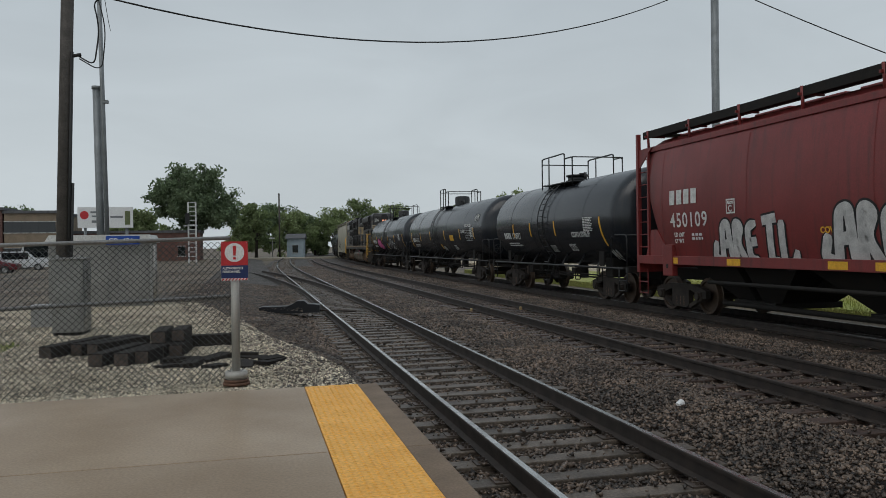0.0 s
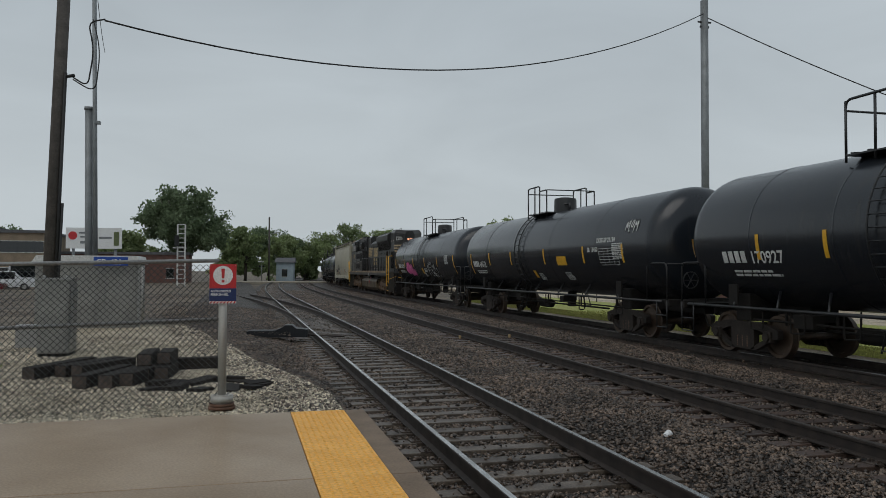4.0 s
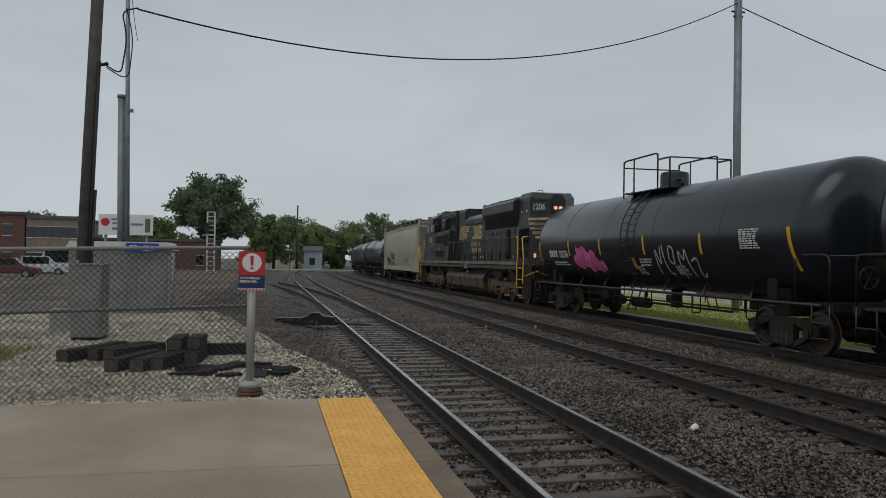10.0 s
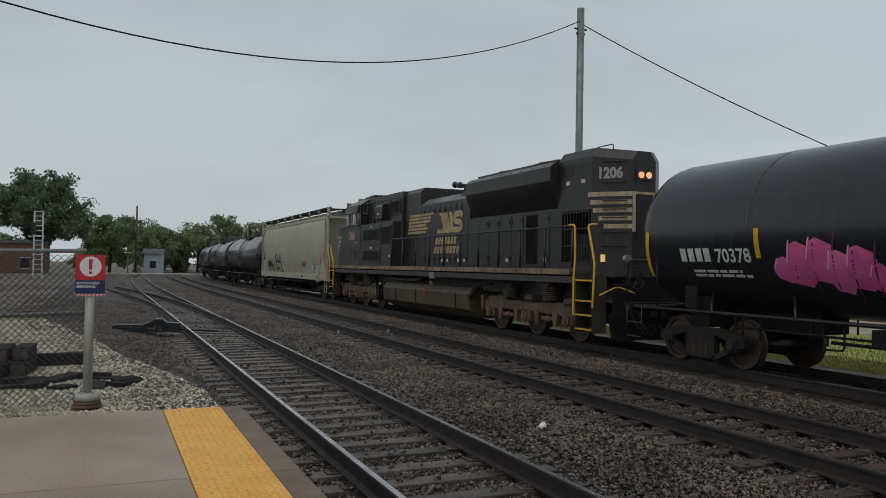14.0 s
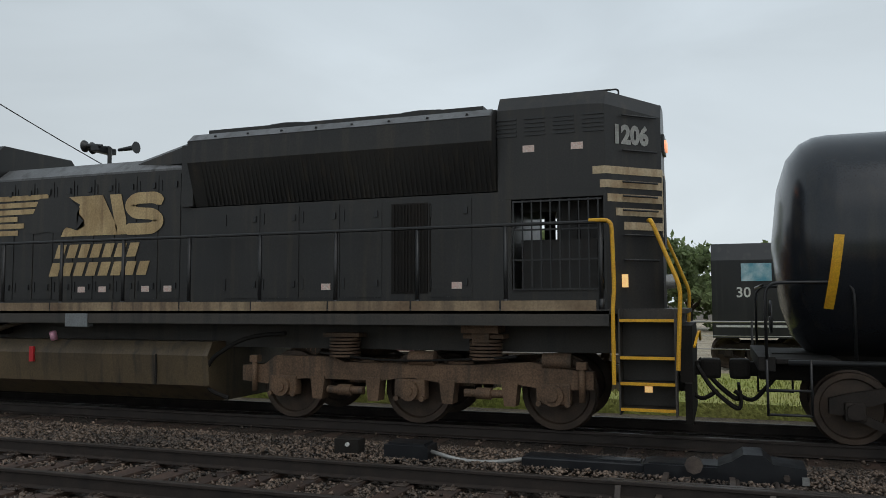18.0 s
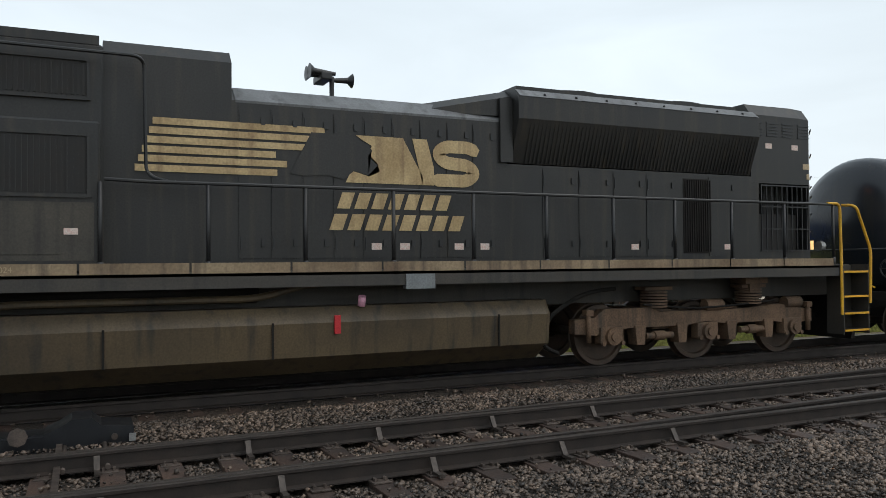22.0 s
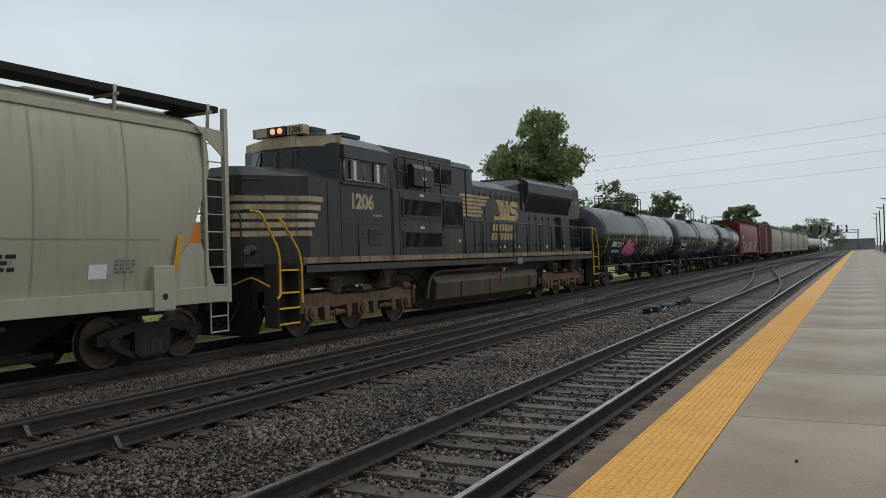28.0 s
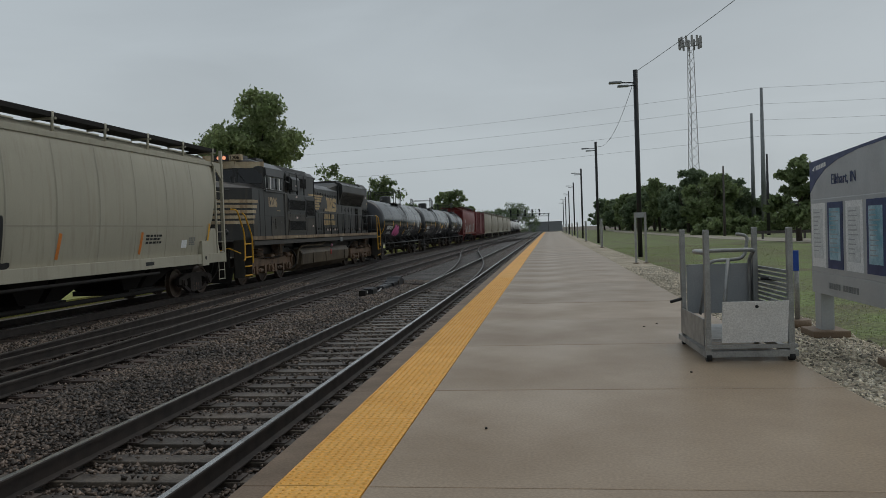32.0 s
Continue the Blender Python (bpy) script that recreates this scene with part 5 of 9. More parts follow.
def locomotive():
    """A six-axle road diesel, its radiator end leading; built from its leading axle, then moved to its middle."""
    mid = 10.65
    th = car("locomotive", "weathered black six-axle diesel locomotive with cream stripes and yellow steps", "locomotive", mid)

    def P(name, bm, m, label="", parent=None):
        bmesh.ops.translate(bm, verts=bm.verts, vec=(0, -mid, 0))
        return part(name, bm, m, parent or th, label)
    W = 1.00

    def hood(y):
        return -W
    side = lambda y, z: -W - 0.004
    # frame and walkway
    bm = boxes((-1.58, 1.58, -0.1, 21.28, 1.66, 1.72), (-1.05, 1.05, -1.0, 22.5, 1.661, 1.721), (-0.8, 0.8, -0.9, 21.9, 1.1, 1.66))
    for s in (-1, 1):
        box(bm, min(s * 1.52, s * 1.58), max(s * 1.52, s * 1.58), -0.05, 21.1, 1.50, 1.70)
    P("walkway_frame", bm, "nsgrime")
    for k in range(16):
        y0 = 0.10 + k * 1.32
        for s in (-1, 1):
            P("sill_stripe", boxes((s * 1.5825 - 0.0035, s * 1.5825 + 0.0035, y0 + 0.015, y0 + 1.305, 1.70, 1.84)), "sill", "dirty cream stripe along the walkway edge")
    # radiator end hood
    bm = bmesh.new()
    loft(bm, [[(-w, y, 3.302), (-w, y, 4.62 - d), (-w + 0.16, y, 4.84 - d), (w - 0.16, y, 4.84 - d), (w, y, 4.62 - d), (w, y, 3.302)] for y, w, d in ((-0.67, 0.34, 0.14), (0.045, W, 0.02), (0.3, W, 0.0), (1.6, W, 0.0))])
    rear = P("radiator_hood", bm, "nsblack")
    bm = bmesh.new()
    loft(bm, [[(-w, y, 1.72), (-w, y, 3.30), (w, y, 3.30), (w, y, 1.72)] for y, w in ((-0.67, 0.34), (0.045, W), (0.08, W))])
    P("end_wall", bm, "nsblack", "", rear)
    P("corner_pillar", boxes((-W, W, 1.40, 1.6, 1.72, 3.30)), "nsblack", "", rear)
    P("compartment_floor", boxes((-W, W, 0.08, 1.40, 1.72, 2.0)), "nsblack", "", rear)
    P("cooling_unit", boxes((-0.8, 0.8, 0.2, 1.3, 2.0, 2.72)), "grille", "", rear)
    P("cooling_unit", boxes((-0.55, 0.55, 0.09, 0.82, 2.72, 3.30), (-0.5, 0.5, 0.82, 1.40, 3.16, 3.30)), "grille", "", rear)
    P("cross_pipe", bars(((-0.5, 0.5, 2.72), (-0.5, 0.5, 3.3), 0.06)), "under", "", rear)
    P("cross_pipe", bars(((0.3, 1.1, 2.72), (0.3, 1.1, 3.3), 0.09)), "under", "", rear)
    bm = bmesh.new()
    loft(bm, [[(-W, y, 1.72), (-W, y, 3.42), (W, y, 3.42), (W, y, 1.72)] for y in (1.6, 6.95)])
    P("radiator_base", bm, "nsblack")
    bm = bmesh.new()
    sec = [(-W + 0.02, 3.44), (-1.24, 4.14), (-1.24, 4.50), (-1.10, 4.62), (-0.92, 4.655), (0.92, 4.655), (1.10, 4.62), (1.24, 4.50), (1.24, 4.14), (W - 0.02, 3.44)]
    loft(bm, [[(x, y, z) for x, z in sec] for y in (1.62, 6.86)])
    fl = P("radiator_flare", bm, "nsblack", "overhanging flared radiator housing")
    bm = bmesh.new()
    loft(bm, [[(-w, y, 4.2), (-w, y, z - 0.12), (-w + 0.2, y, z), (w - 0.2, y, z), (w, y, z - 0.12), (w, y, 4.2)] for y, w, z in ((6.861, 0.98, 4.655), (7.12, 0.98, 4.60), (8.3, 0.82, 4.37))])
    P("roof_fairing", bm, "nsblack", "", fl)
    P("corner_bracket", boxes((-1.06, -1.0, 6.87, 7.10, 3.44, 4.48)), "nsblack", "", fl)
    for s in (-1, 1):
        bm = bmesh.new()
        for k in range(64):
            y = 1.68 + k * 0.078
            q = [bm.verts.new((s * x, y + dy, z)) for x, z, dy in ((W + 0.0, 3.44, 0), (W + 0.0, 3.44, 0.03), (1.235, 4.15, 0.03), (1.235, 4.15, 0))]
            q2 = [bm.verts.new((v.co.x + s * 0.007, v.co.y, v.co.z - 0.007)) for v in q]
            bm.faces.new(q2)
            bm.faces.new((q[0], q2[0], q2[3], q[3]))
            bm.faces.new((q[1], q2[1], q2[2], q[2]))
        P("radiator_louvre", bm, "nsblack", "dark louvred radiator intake", fl)
    # a paler grey strip on the flare's upper bevel, each side
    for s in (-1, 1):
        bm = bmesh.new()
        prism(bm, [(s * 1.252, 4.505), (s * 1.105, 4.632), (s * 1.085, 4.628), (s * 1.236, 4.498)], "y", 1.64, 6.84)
        P("flare_edge", bm, "roofgrey", "pale grey strip along the roof edge", fl)
    P("fan_deck", boxes((-0.88, 0.88, 1.85, 6.7, 4.656, 4.75)), "nsblack", "", fl)
    for k in range(8):
        P("deck_bolt", bars(((-1.2, 2.0 + 0.62 * k, 4.545), (-1.2, 2.0 + 0.62 * k, 4.575), 0.022), n=6), "black", "", fl)
    for y in (2.9, 5.3):
        P("radiator_fan", bars(((0, y, 4.75), (0, y, 4.80), 0.78), ((0, y, 4.80), (0, y, 4.835), 0.60), n=16), "nsblack", "", fl)
    # engine hood
    bm = bmesh.new()
    sec = [(-W, 1.72), (-W, 4.12), (-0.72, 4.34), (0.72, 4.34), (W, 4.12), (W, 1.72)]
    loft(bm, [[(x, y, z) for x, z in sec] for y in (6.95, 11.35)])
    eh = P("engine_hood", bm, "nsblack")
    # a paler grey strip on the hood's upper bevel, each side
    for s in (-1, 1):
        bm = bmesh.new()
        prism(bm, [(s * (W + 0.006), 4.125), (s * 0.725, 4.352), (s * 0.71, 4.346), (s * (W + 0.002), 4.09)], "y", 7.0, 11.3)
        P("hood_shoulder", bm, "roofgrey", "pale grey strip along the hood shoulder", eh)
    bm = bmesh.new()
    loft(bm, [[(x, y, z) for x, z in [(-W, 1.72), (-W, 4.64), (-0.82, 4.82), (0.82, 4.82), (W, 4.64), (W, 1.72)]] for y in (11.35, 13.0)])
    P("exhaust_housing", bm, "nsblack")
    # doors on the long hood with latches and hinges
    rng = random.Random(3)
    for y0, y1, z1 in [(2.0 + 0.72 * k, 2.68 + 0.72 * k, 3.36) for k in range(6)] + [(7.15 + 0.46 * k, 7.58 + 0.46 * k, 4.02) for k in range(9)]:
        if 2.65 < y0 < 3.3:
            continue
        for s in (-1, 1):
            d = P("hood_door", boxes((min(s * W, s * (W + 0.012)), max(s * W, s * (W + 0.012)), y0, y1, 1.9, z1)), "nsblack")
        for z in (2.12, z1 - 0.18):
            P("door_latch", boxes((-W - 0.035, -W - 0.012, y0 + 0.06, y0 + 0.12, z - 0.05, z + 0.05)), "black")
            P("door_hinge", boxes((-W - 0.025, -W - 0.012, y1 - 0.05, y1 - 0.02, z - 0.09, z + 0.09)), "black")
        if rng.random() < 0.45:
            P("warning_label", boxes((-W - 0.017, -W - 0.013, y0 + 0.15, y0 + 0.31, 2.02, 2.12)), "label", "small faded warning label")
    for q in ((-W - 0.006, -W - 0.001, 0.35, 0.52, 3.98, 4.08), (-W - 0.006, -W - 0.001, 1.05, 1.22, 3.98, 4.08), (-1.518, -1.513, 15.6, 15.82, 3.46, 3.54), (-1.518, -1.513, 15.6, 15.82, 2.56, 2.64), (-1.518, -1.512, 13.3, 13.46, 2.2, 2.28)):
        P("warning_label", boxes(q), "label", "small faded warning label")
    # barred openings near the radiator end
    for k in range(10):
        y = 0.14 + k * 0.135
        P("guard_bar", boxes((-W - 0.03, -W - 0.012, y, y + 0.02, 2.0, 3.28)), "black")
    for z in (2.0, 2.42, 2.85, 3.26):
        P("guard_bar", boxes((-W - 0.034, -W - 0.014, 0.1, 1.38, z - 0.012, z + 0.012)), "black")
    bm = bmesh.new()
    box(bm, -W - 0.01, -W - 0.001, 2.62, 3.28, 1.95, 3.32)
    for k in range(12):
        box(bm, -W - 0.028, -W - 0.01, 2.64 + 0.053 * k, 2.66 + 0.053 * k, 1.98, 3.3)
    P("door_grille", bm, "under", "dark rusty ribbed grille door")
    bm = bmesh.new()
    for k in range(4):
        for r in range(5):
            y, z = 0.05 + 0.42 * k, 4.22 + 0.06 * r
            box(bm, -W - 0.012, -W, y, y + 0.3, z, z + 0.03)
    P("vent_slot", bm, "black")
    # main generator and inverter boxes with grilles
    bm = boxes((-1.12, 1.12, 13.0, 17.3, 1.72, 4.68), (-1.5, 1.5, 13.05, 17.25, 1.72, 3.62))
    bmesh.ops.bevel(bm, geom=list(bm.edges), offset=0.03, segments=1, affect="EDGES")
    P("equipment_rack", bm, "nsblack")
    for q, m, lab in (((-1.514, -1.5, 14.53, 16.92, 2.80, 3.60), "nsblack", "dark side panel round a grille"), ((-1.514, -1.5, 14.53, 16.92, 1.90, 2.74), "nsdust", "dusty brown side panel round a grille"),
                      ((-1.506, -1.5, 13.12, 14.42, 1.88, 2.60), "nsdust", "dusty brown access panel"), ((-1.512, -1.506, 13.5, 14.3, 1.96, 2.52), "nsdust", "dusty brown access panel"), ((-1.504, -1.5, 16.95, 17.22, 1.80, 3.6), "nsdust", "dusty brown corner panel")):
        P("rack_panel", boxes(q), m, lab)
    for y0, y1, z0, z1, x in ((14.62, 16.78, 2.92, 3.36, 1.516), (14.62, 16.78, 2.04, 2.46, 1.516), (13.2, 14.36, 2.70, 3.42, 1.508), (13.2, 14.32, 3.98, 4.44, 1.145)):
        bm = bmesh.new()
        box(bm, -x - 0.004, -x + 0.004, y0, y1, z0, z1)
        k = y0 + 0.03
        while k < y1 - 0.02:
            box(bm, -x - 0.022, -x - 0.004, k, k + 0.02, z0 + 0.02, z1 - 0.02)
            k += 0.062
        gr = P("side_grille", bm, "grille", "dark ribbed side grille")
        P("grille_frame", boxes((-x - 0.03, -x, y0 - 0.045, y0, z0 - 0.04, z1 + 0.04), (-x - 0.03, -x, y1, y1 + 0.045, z0 - 0.04, z1 + 0.04), (-x - 0.03, -x, y0, y1, z0 - 0.045, z0), (-x - 0.03, -x, y0, y1, z1, z1 + 0.045)), "nsblack" if z0 > 2.5 else "nsdust", "", gr)
    bm = bmesh.new()
    prism(bm, [(-1.12, 3.80), (-1.37, 3.80), (-1.37, 4.28), (-1.29, 4.40), (-1.12, 4.42)], "y", 14.72, 15.84)
    ab = P("air_box", bm, "nsblack", "dark air intake box with a pale sloping top")
    # a paler grey strip over the box's sloping top
    bm = bmesh.new()
    prism(bm, [(-1.375, 4.285), (-1.292, 4.407), (-1.28, 4.403), (-1.365, 4.275)], "y", 14.74, 15.82)
    P("pale_top", bm, "roofgrey", "pale grey sloping top", ab)
    P("warning_label", boxes((-1.376, -1.371, 15.16, 15.36, 3.98, 4.06)), "label", "small faded warning label", ab)
    for row in ((-1.135, -1.12, 16.35, 16.38, 3.64, 4.66), (-1.135, -1.12, 15.92, 15.95, 3.64, 4.66), (-1.135, -1.12, 14.46, 14.50, 3.64, 4.66), (-1.512, -1.5, 14.46, 14.50, 1.8, 3.58), (-1.512, -1.5, 16.925, 16.945, 1.8, 3.58)):
        P("wall_seam", boxes(row), "grille")
    for y, z in ((16.6, 2.66), (15.9, 2.66), (15.2, 2.66), (14.7, 2.66), (16.6, 2.78), (15.2, 2.78)):
        P("panel_latch", boxes((-1.53, -1.514, y - 0.05, y + 0.05, z - 0.02, z + 0.02)), "black")
    P("roof_plate", boxes((-1.1, 1.1, 13.05, 17.2, 4.68, 4.80), (-0.7, 0.7, 13.2, 15.0, 4.80, 4.86)), "nsblack")
    bm = bmesh.new()
    tube(bm, bend([(-1.44, 16.45, 4.10), (-1.46, 17.05, 4.12), (-1.46, 17.06, 4.52), (-1.46, 12.62, 4.50), (-1.33, 12.52, 4.46), (-1.33, 12.50, 3.0), (-1.44, 12.3, 2.9), (-1.52, 11.9, 2.88)], 0.2), 0.024)
    P("handrail_pipe", bm, "black", "long pipe handrail above the equipment rack")
    for y in (16.42, 15.42, 14.46):
        P("pipe_post", bars(((-1.46, y, 3.6), (-1.46, y, 4.51), 0.024), n=6), "black")
    # cab
    bm = bmesh.new()
    plan = lambda w, back, side, mid, x: [(-w, back), (-w, side), (-x, mid), (x, mid), (w, side), (w, back)]
    loft(bm, [[(x, y, z) for x, y in q] for z, q in ((1.72, plan(1.48, 17.3, 19.58, 20.06, 0.5)), (3.8, plan(1.48, 17.3, 19.58, 20.06, 0.5)), (4.53, plan(1.48, 17.3, 19.56, 19.98, 0.5)), (4.77, plan(1.12, 17.3, 19.56, 19.92, 0.45)), (4.95, plan(0.55, 17.3, 19.4, 19.75, 0.4)))])
    cab = P("cab", bm, "nsblack")
    P("cab_roof", boxes((-0.5, 0.5, 17.4, 19.4, 4.952, 4.98), (-0.75, 0.0, 17.6, 18.4, 4.93, 5.03), (-0.6, 0.1, 18.9, 19.5, 4.95, 5.05), (-0.3, -0.2, 19.0, 19.1, 5.05, 5.12)), "nsblack", "", cab)
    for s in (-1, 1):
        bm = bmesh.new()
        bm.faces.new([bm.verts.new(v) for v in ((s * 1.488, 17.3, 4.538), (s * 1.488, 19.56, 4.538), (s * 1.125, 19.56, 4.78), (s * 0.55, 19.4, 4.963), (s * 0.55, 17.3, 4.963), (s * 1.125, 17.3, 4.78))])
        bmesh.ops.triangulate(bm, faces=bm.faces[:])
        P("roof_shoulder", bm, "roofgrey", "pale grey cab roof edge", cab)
    P("window_band", boxes((-1.492, -1.478, 17.62, 19.46, 3.68, 4.20)), "grille", "", cab)
    for y0, y1 in ((17.66, 17.98), (18.14, 18.58), (18.62, 19.02), (19.18, 19.42)):
        P("side_window", boxes((-1.498, -1.49, y0, y1, 3.72, 4.16)), "cabglass", "dark cab side window", cab)
    for y in (18.0, 19.04):
        P("mirror", boxes((-1.58, -1.49, y, y + 0.12, 3.70, 4.16)), "offwhite", "pale folding mirror and wind deflector", cab)
    P("window_frame", bars(((-1.5, 17.62, 3.69), (-1.5, 19.46, 3.69), 0.02), ((-1.5, 17.62, 4.19), (-1.5, 19.46, 4.19), 0.02), ((-1.5, 17.62, 3.68), (-1.5, 17.62, 4.20), 0.02), ((-1.5, 19.46, 3.68), (-1.5, 19.46, 4.20), 0.02), ((-1.5, 18.60, 3.68), (-1.5, 18.60, 4.20), 0.016)), "alu", "", cab)
    bm = bmesh.new()
    prism(bm, [(-1.48, 4.19), (-1.58, 4.21), (-1.55, 4.51), (-1.48, 4.54)], "y", 17.55, 19.52)
    P("awning", bm, "nsblack", "hinged dark sun shade over the cab windows", cab)
    P("awning_edge", boxes((-1.556, -1.54, 17.55, 19.52, 4.512, 4.528)), "roofgrey", "", cab)
    P("window_ledge", boxes((-1.54, -1.48, 17.45, 19.56, 3.58, 3.64)), "nsblack", "", cab)
    P("cab_lower_panel", boxes((-1.489, -1.48, 17.36, 18.86, 1.84, 2.60)), "nsdust", "dusty brown lower cab panel", cab)
    P("cab_louvre", boxes(*[(-1.52, -1.489, 17.98, 18.46, 2.13 + 0.07 * k, 2.17 + 0.07 * k) for k in range(6)]), "nsdust", "", cab)
    for y in (17.75, 18.66):
        P("panel_latch", boxes((-1.505, -1.489, y - 0.06, y + 0.06, 2.36, 2.42)), "black", "", cab)
    P("cab_seam", boxes((-1.486, -1.48, 17.3, 19.56, 2.62, 2.64), (-1.49, -1.48, 17.30, 17.33, 1.8, 4.1), (-1.49, -1.48, 18.88, 18.90, 1.8, 2.6)), "grille", "", cab)
    P("builder_print", boxes(*[(-1.487, -1.482, 18.16 - 0.062 * k, 18.20 - 0.062 * k, 2.84, 2.89) for k in range(7)]), "cream", "small plain painted bars", cab)
    # windshield face
    for s in (-1, 1):
        for nm, m, lab, u0, u1, za, zb in (("windshield", "cabglass", "dark windshield", 0.10, 0.95, 3.90, 4.46), ("cab_brow", "cream", "dirty cream band over the windshield", 0.0, 1.0, 4.50, 4.75)):
            bm = bmesh.new()
            ends = [(s * (0.5 + 0.98 * u), 20.075 - 0.49 * u) for u in (u0, u1)]
            lean = lambda z: -0.10 * (z - 3.8)
            q = [bm.verts.new((x, y + lean(z), z)) for (x, y), z in ((ends[0], za), (ends[1], za), (ends[1], zb), (ends[0], zb))]
            q2 = [bm.verts.new((v.co.x + s * 0.008, v.co.y + 0.018, v.co.z)) for v in q]
            bm.faces.new(q2)
            for i in range(4):
                bm.faces.new((q[i], q[(i + 1) % 4], q2[(i + 1) % 4], q2[i]))
            P(nm, bm, m, lab, cab)
    bm = boxes((-0.42, -0.04, 20.05, 20.075, 3.88, 4.42), (0.04, 0.42, 20.05, 20.075, 3.88, 4.42))
    for v in bm.verts:
        v.co.y -= 0.10 * (v.co.z - 3.8)
    P("windshield", bm, "cabglass", "dark windshield", cab)
    P("cab_brow", boxes((-0.5, 0.5, 19.9, 20.02, 4.50, 4.78)), "cream", "dirty cream band over the windshield", cab)
    for s in (-1, 1):
        P("wiper", bars(((s * 0.55, 20.06, 4.44), (s * 0.85, 19.94, 4.0), 0.012), n=5), "black", "", cab)
    P("headlight_housing", boxes((-0.28, 0.28, 19.85, 20.12, 4.79, 5.01)), "nsblack", "", cab)
    for x in (-0.13, 0.09):
        P("headlight", bars(((x, 20.11, 4.90), (x, 20.145, 4.90), 0.07), n=16), "lamp", "lit headlight", cab)
    for x in (-0.53, 0.53):
        P("number_board", boxes((x - 0.24, x + 0.24, 19.82, 20.06, 4.80, 5.02)), "cream", "small number board", cab)
    bm = letters("1206", 0.19, 0.002, 0, 0.004)
    for v in bm.verts:
        v.co = Vector((-0.33 - v.co.x, 20.066, 4.84 + v.co.y))
    P("number", bm, "ink", "stencilled 1206", cab)
    # nose
    bm = bmesh.new()
    plan = [(-1.473, 19.6), (-1.473, 20.84), (-0.62, 22.02), (-0.42, 22.14)]
    upper = [(-1.05, 19.6), (-0.98, 20.62), (-0.50, 21.80), (-0.34, 21.98)]
    both = lambda q: q + [(-x, y) for x, y in q[::-1]]
    loft(bm, [[(x, y, z) for x, y in both(plan)] for z in (1.72, 3.66)] + [[(x, y, 3.88) for x, y in both(upper)]])
    nose = P("nose", bm, "nsblack")
    for k in range(5):
        z = 3.10 - 0.195 * k
        run = [(-1.487, 20.30 + 0.11 * k), (-1.487, 20.845), (-0.629, 22.03), (-0.424, 22.153), (0.424, 22.153), (0.629, 22.03), (1.487, 20.845)]
        bm = bmesh.new()
        low, high = [bm.verts.new((x, y, z)) for x, y in run], [bm.verts.new((x, y, z + 0.118)) for x, y in run]
        for i in range(len(run) - 1):
            bm.faces.new((low[i], low[i + 1], high[i + 1], high[i]))
        P("nose_stripe", bm, "cream", "faded cream nose stripe", nose)
    P("corner_panel", boxes((-1.485, -1.475, 20.42, 20.82, 1.8, 2.28)), "nsdust", "", nose)
    P("nose_seam", boxes((-1.482, -1.47, 20.10, 20.125, 1.78, 3.6)), "grille", "", nose)
    P("stack_vent", bars(((-0.80, 21.0, 3.78), (-0.80, 21.0, 4.06), 0.09), ((-0.80, 21.0, 4.06), (-0.80, 21.0, 4.09), 0.11), n=14), "black", "", nose)
    for z in (2.9, 3.22, 3.56):
        bm = bmesh.new()
        tube(bm, bend([(-0.86, 21.66, z), (-0.94, 21.70, z), (-0.72, 22.06, z), (-0.64, 22.02, z)], 0.04), 0.013, 6)
        P("grab_iron", bm, "black", "", nose)
    P("nose_door", boxes((-0.3, 0.3, 22.155, 22.18, 1.9, 3.5)), "nsblack", "", nose)
    for x in (-0.92, 0.92):
        P("ditch_light", bars(((x, 22.1, 2.02), (x, 22.24, 2.02), 0.12), n=16), "black", "", nose)
        P("ditch_lens", bars(((x, 22.24, 2.02), (x, 22.26, 2.02), 0.10), n=16), "lens", "round unlit ditch light", nose)
    bm = bmesh.new()
    tube(bm, bend([(-0.9, 22.42, 1.72), (-0.9, 22.42, 2.85), (0.9, 22.42, 2.85), (0.9, 22.42, 1.72)], 0.15), 0.02)
    P("front_rail", bm, "black")
    # rear number, stripes, lamps
    bm = letters("1206", 0.36, 0.002, 0, 0.018)
    for v in bm.verts:
        u, z = 0.12 + v.co.x * 0.86, v.co.y
        v.co = Vector((-W - 0.006 + (W - 0.34) * u / 0.973, 0.035 - 0.715 * u / 0.973, 4.06 + z))
    P("number", bm, "white", "pale stencilled 1206", rear)
    for k in range(5):
        z = 3.61 - 0.195 * k
        bm = bmesh.new()
        y0 = 0.22 - 0.10 * k
        start = (-W - 0.006, y0, z) if y0 > 0.04 else (-W - 0.006 - (y0 - 0.038) * 0.923, y0, z)
        q = [start] + ([(-W - 0.006, 0.038, z)] if y0 > 0.04 else []) + [(-0.346, -0.677, z)]
        for p0, p1 in zip(q, q[1:]):
            bm.faces.new([bm.verts.new(p) for p in (p0, p1, (p1[0], p1[1], z + 0.11), (p0[0], p0[1], z + 0.11))])
        P("end_stripe", bm, "cream", "faded cream end stripe", rear)
    for x in (-0.12, 0.1):
        P("rear_headlight", bars(((x, -0.70, 4.12), (x, -0.735, 4.12), 0.078), n=16), "lamp", "lit rear headlight", rear)
    P("door_surround", boxes((-0.335, -0.24, -0.68, -0.671, 2.75, 3.72), (0.26, 0.335, -0.68, -0.671, 2.75, 3.72), (-0.24, 0.26, -0.68, -0.671, 3.66, 3.72)), "cream", "cream painted door surround", rear)
    P("lamp_housing", boxes((-0.25, 0.23, -0.71, -0.67, 4.0, 4.26)), "black", "", rear)
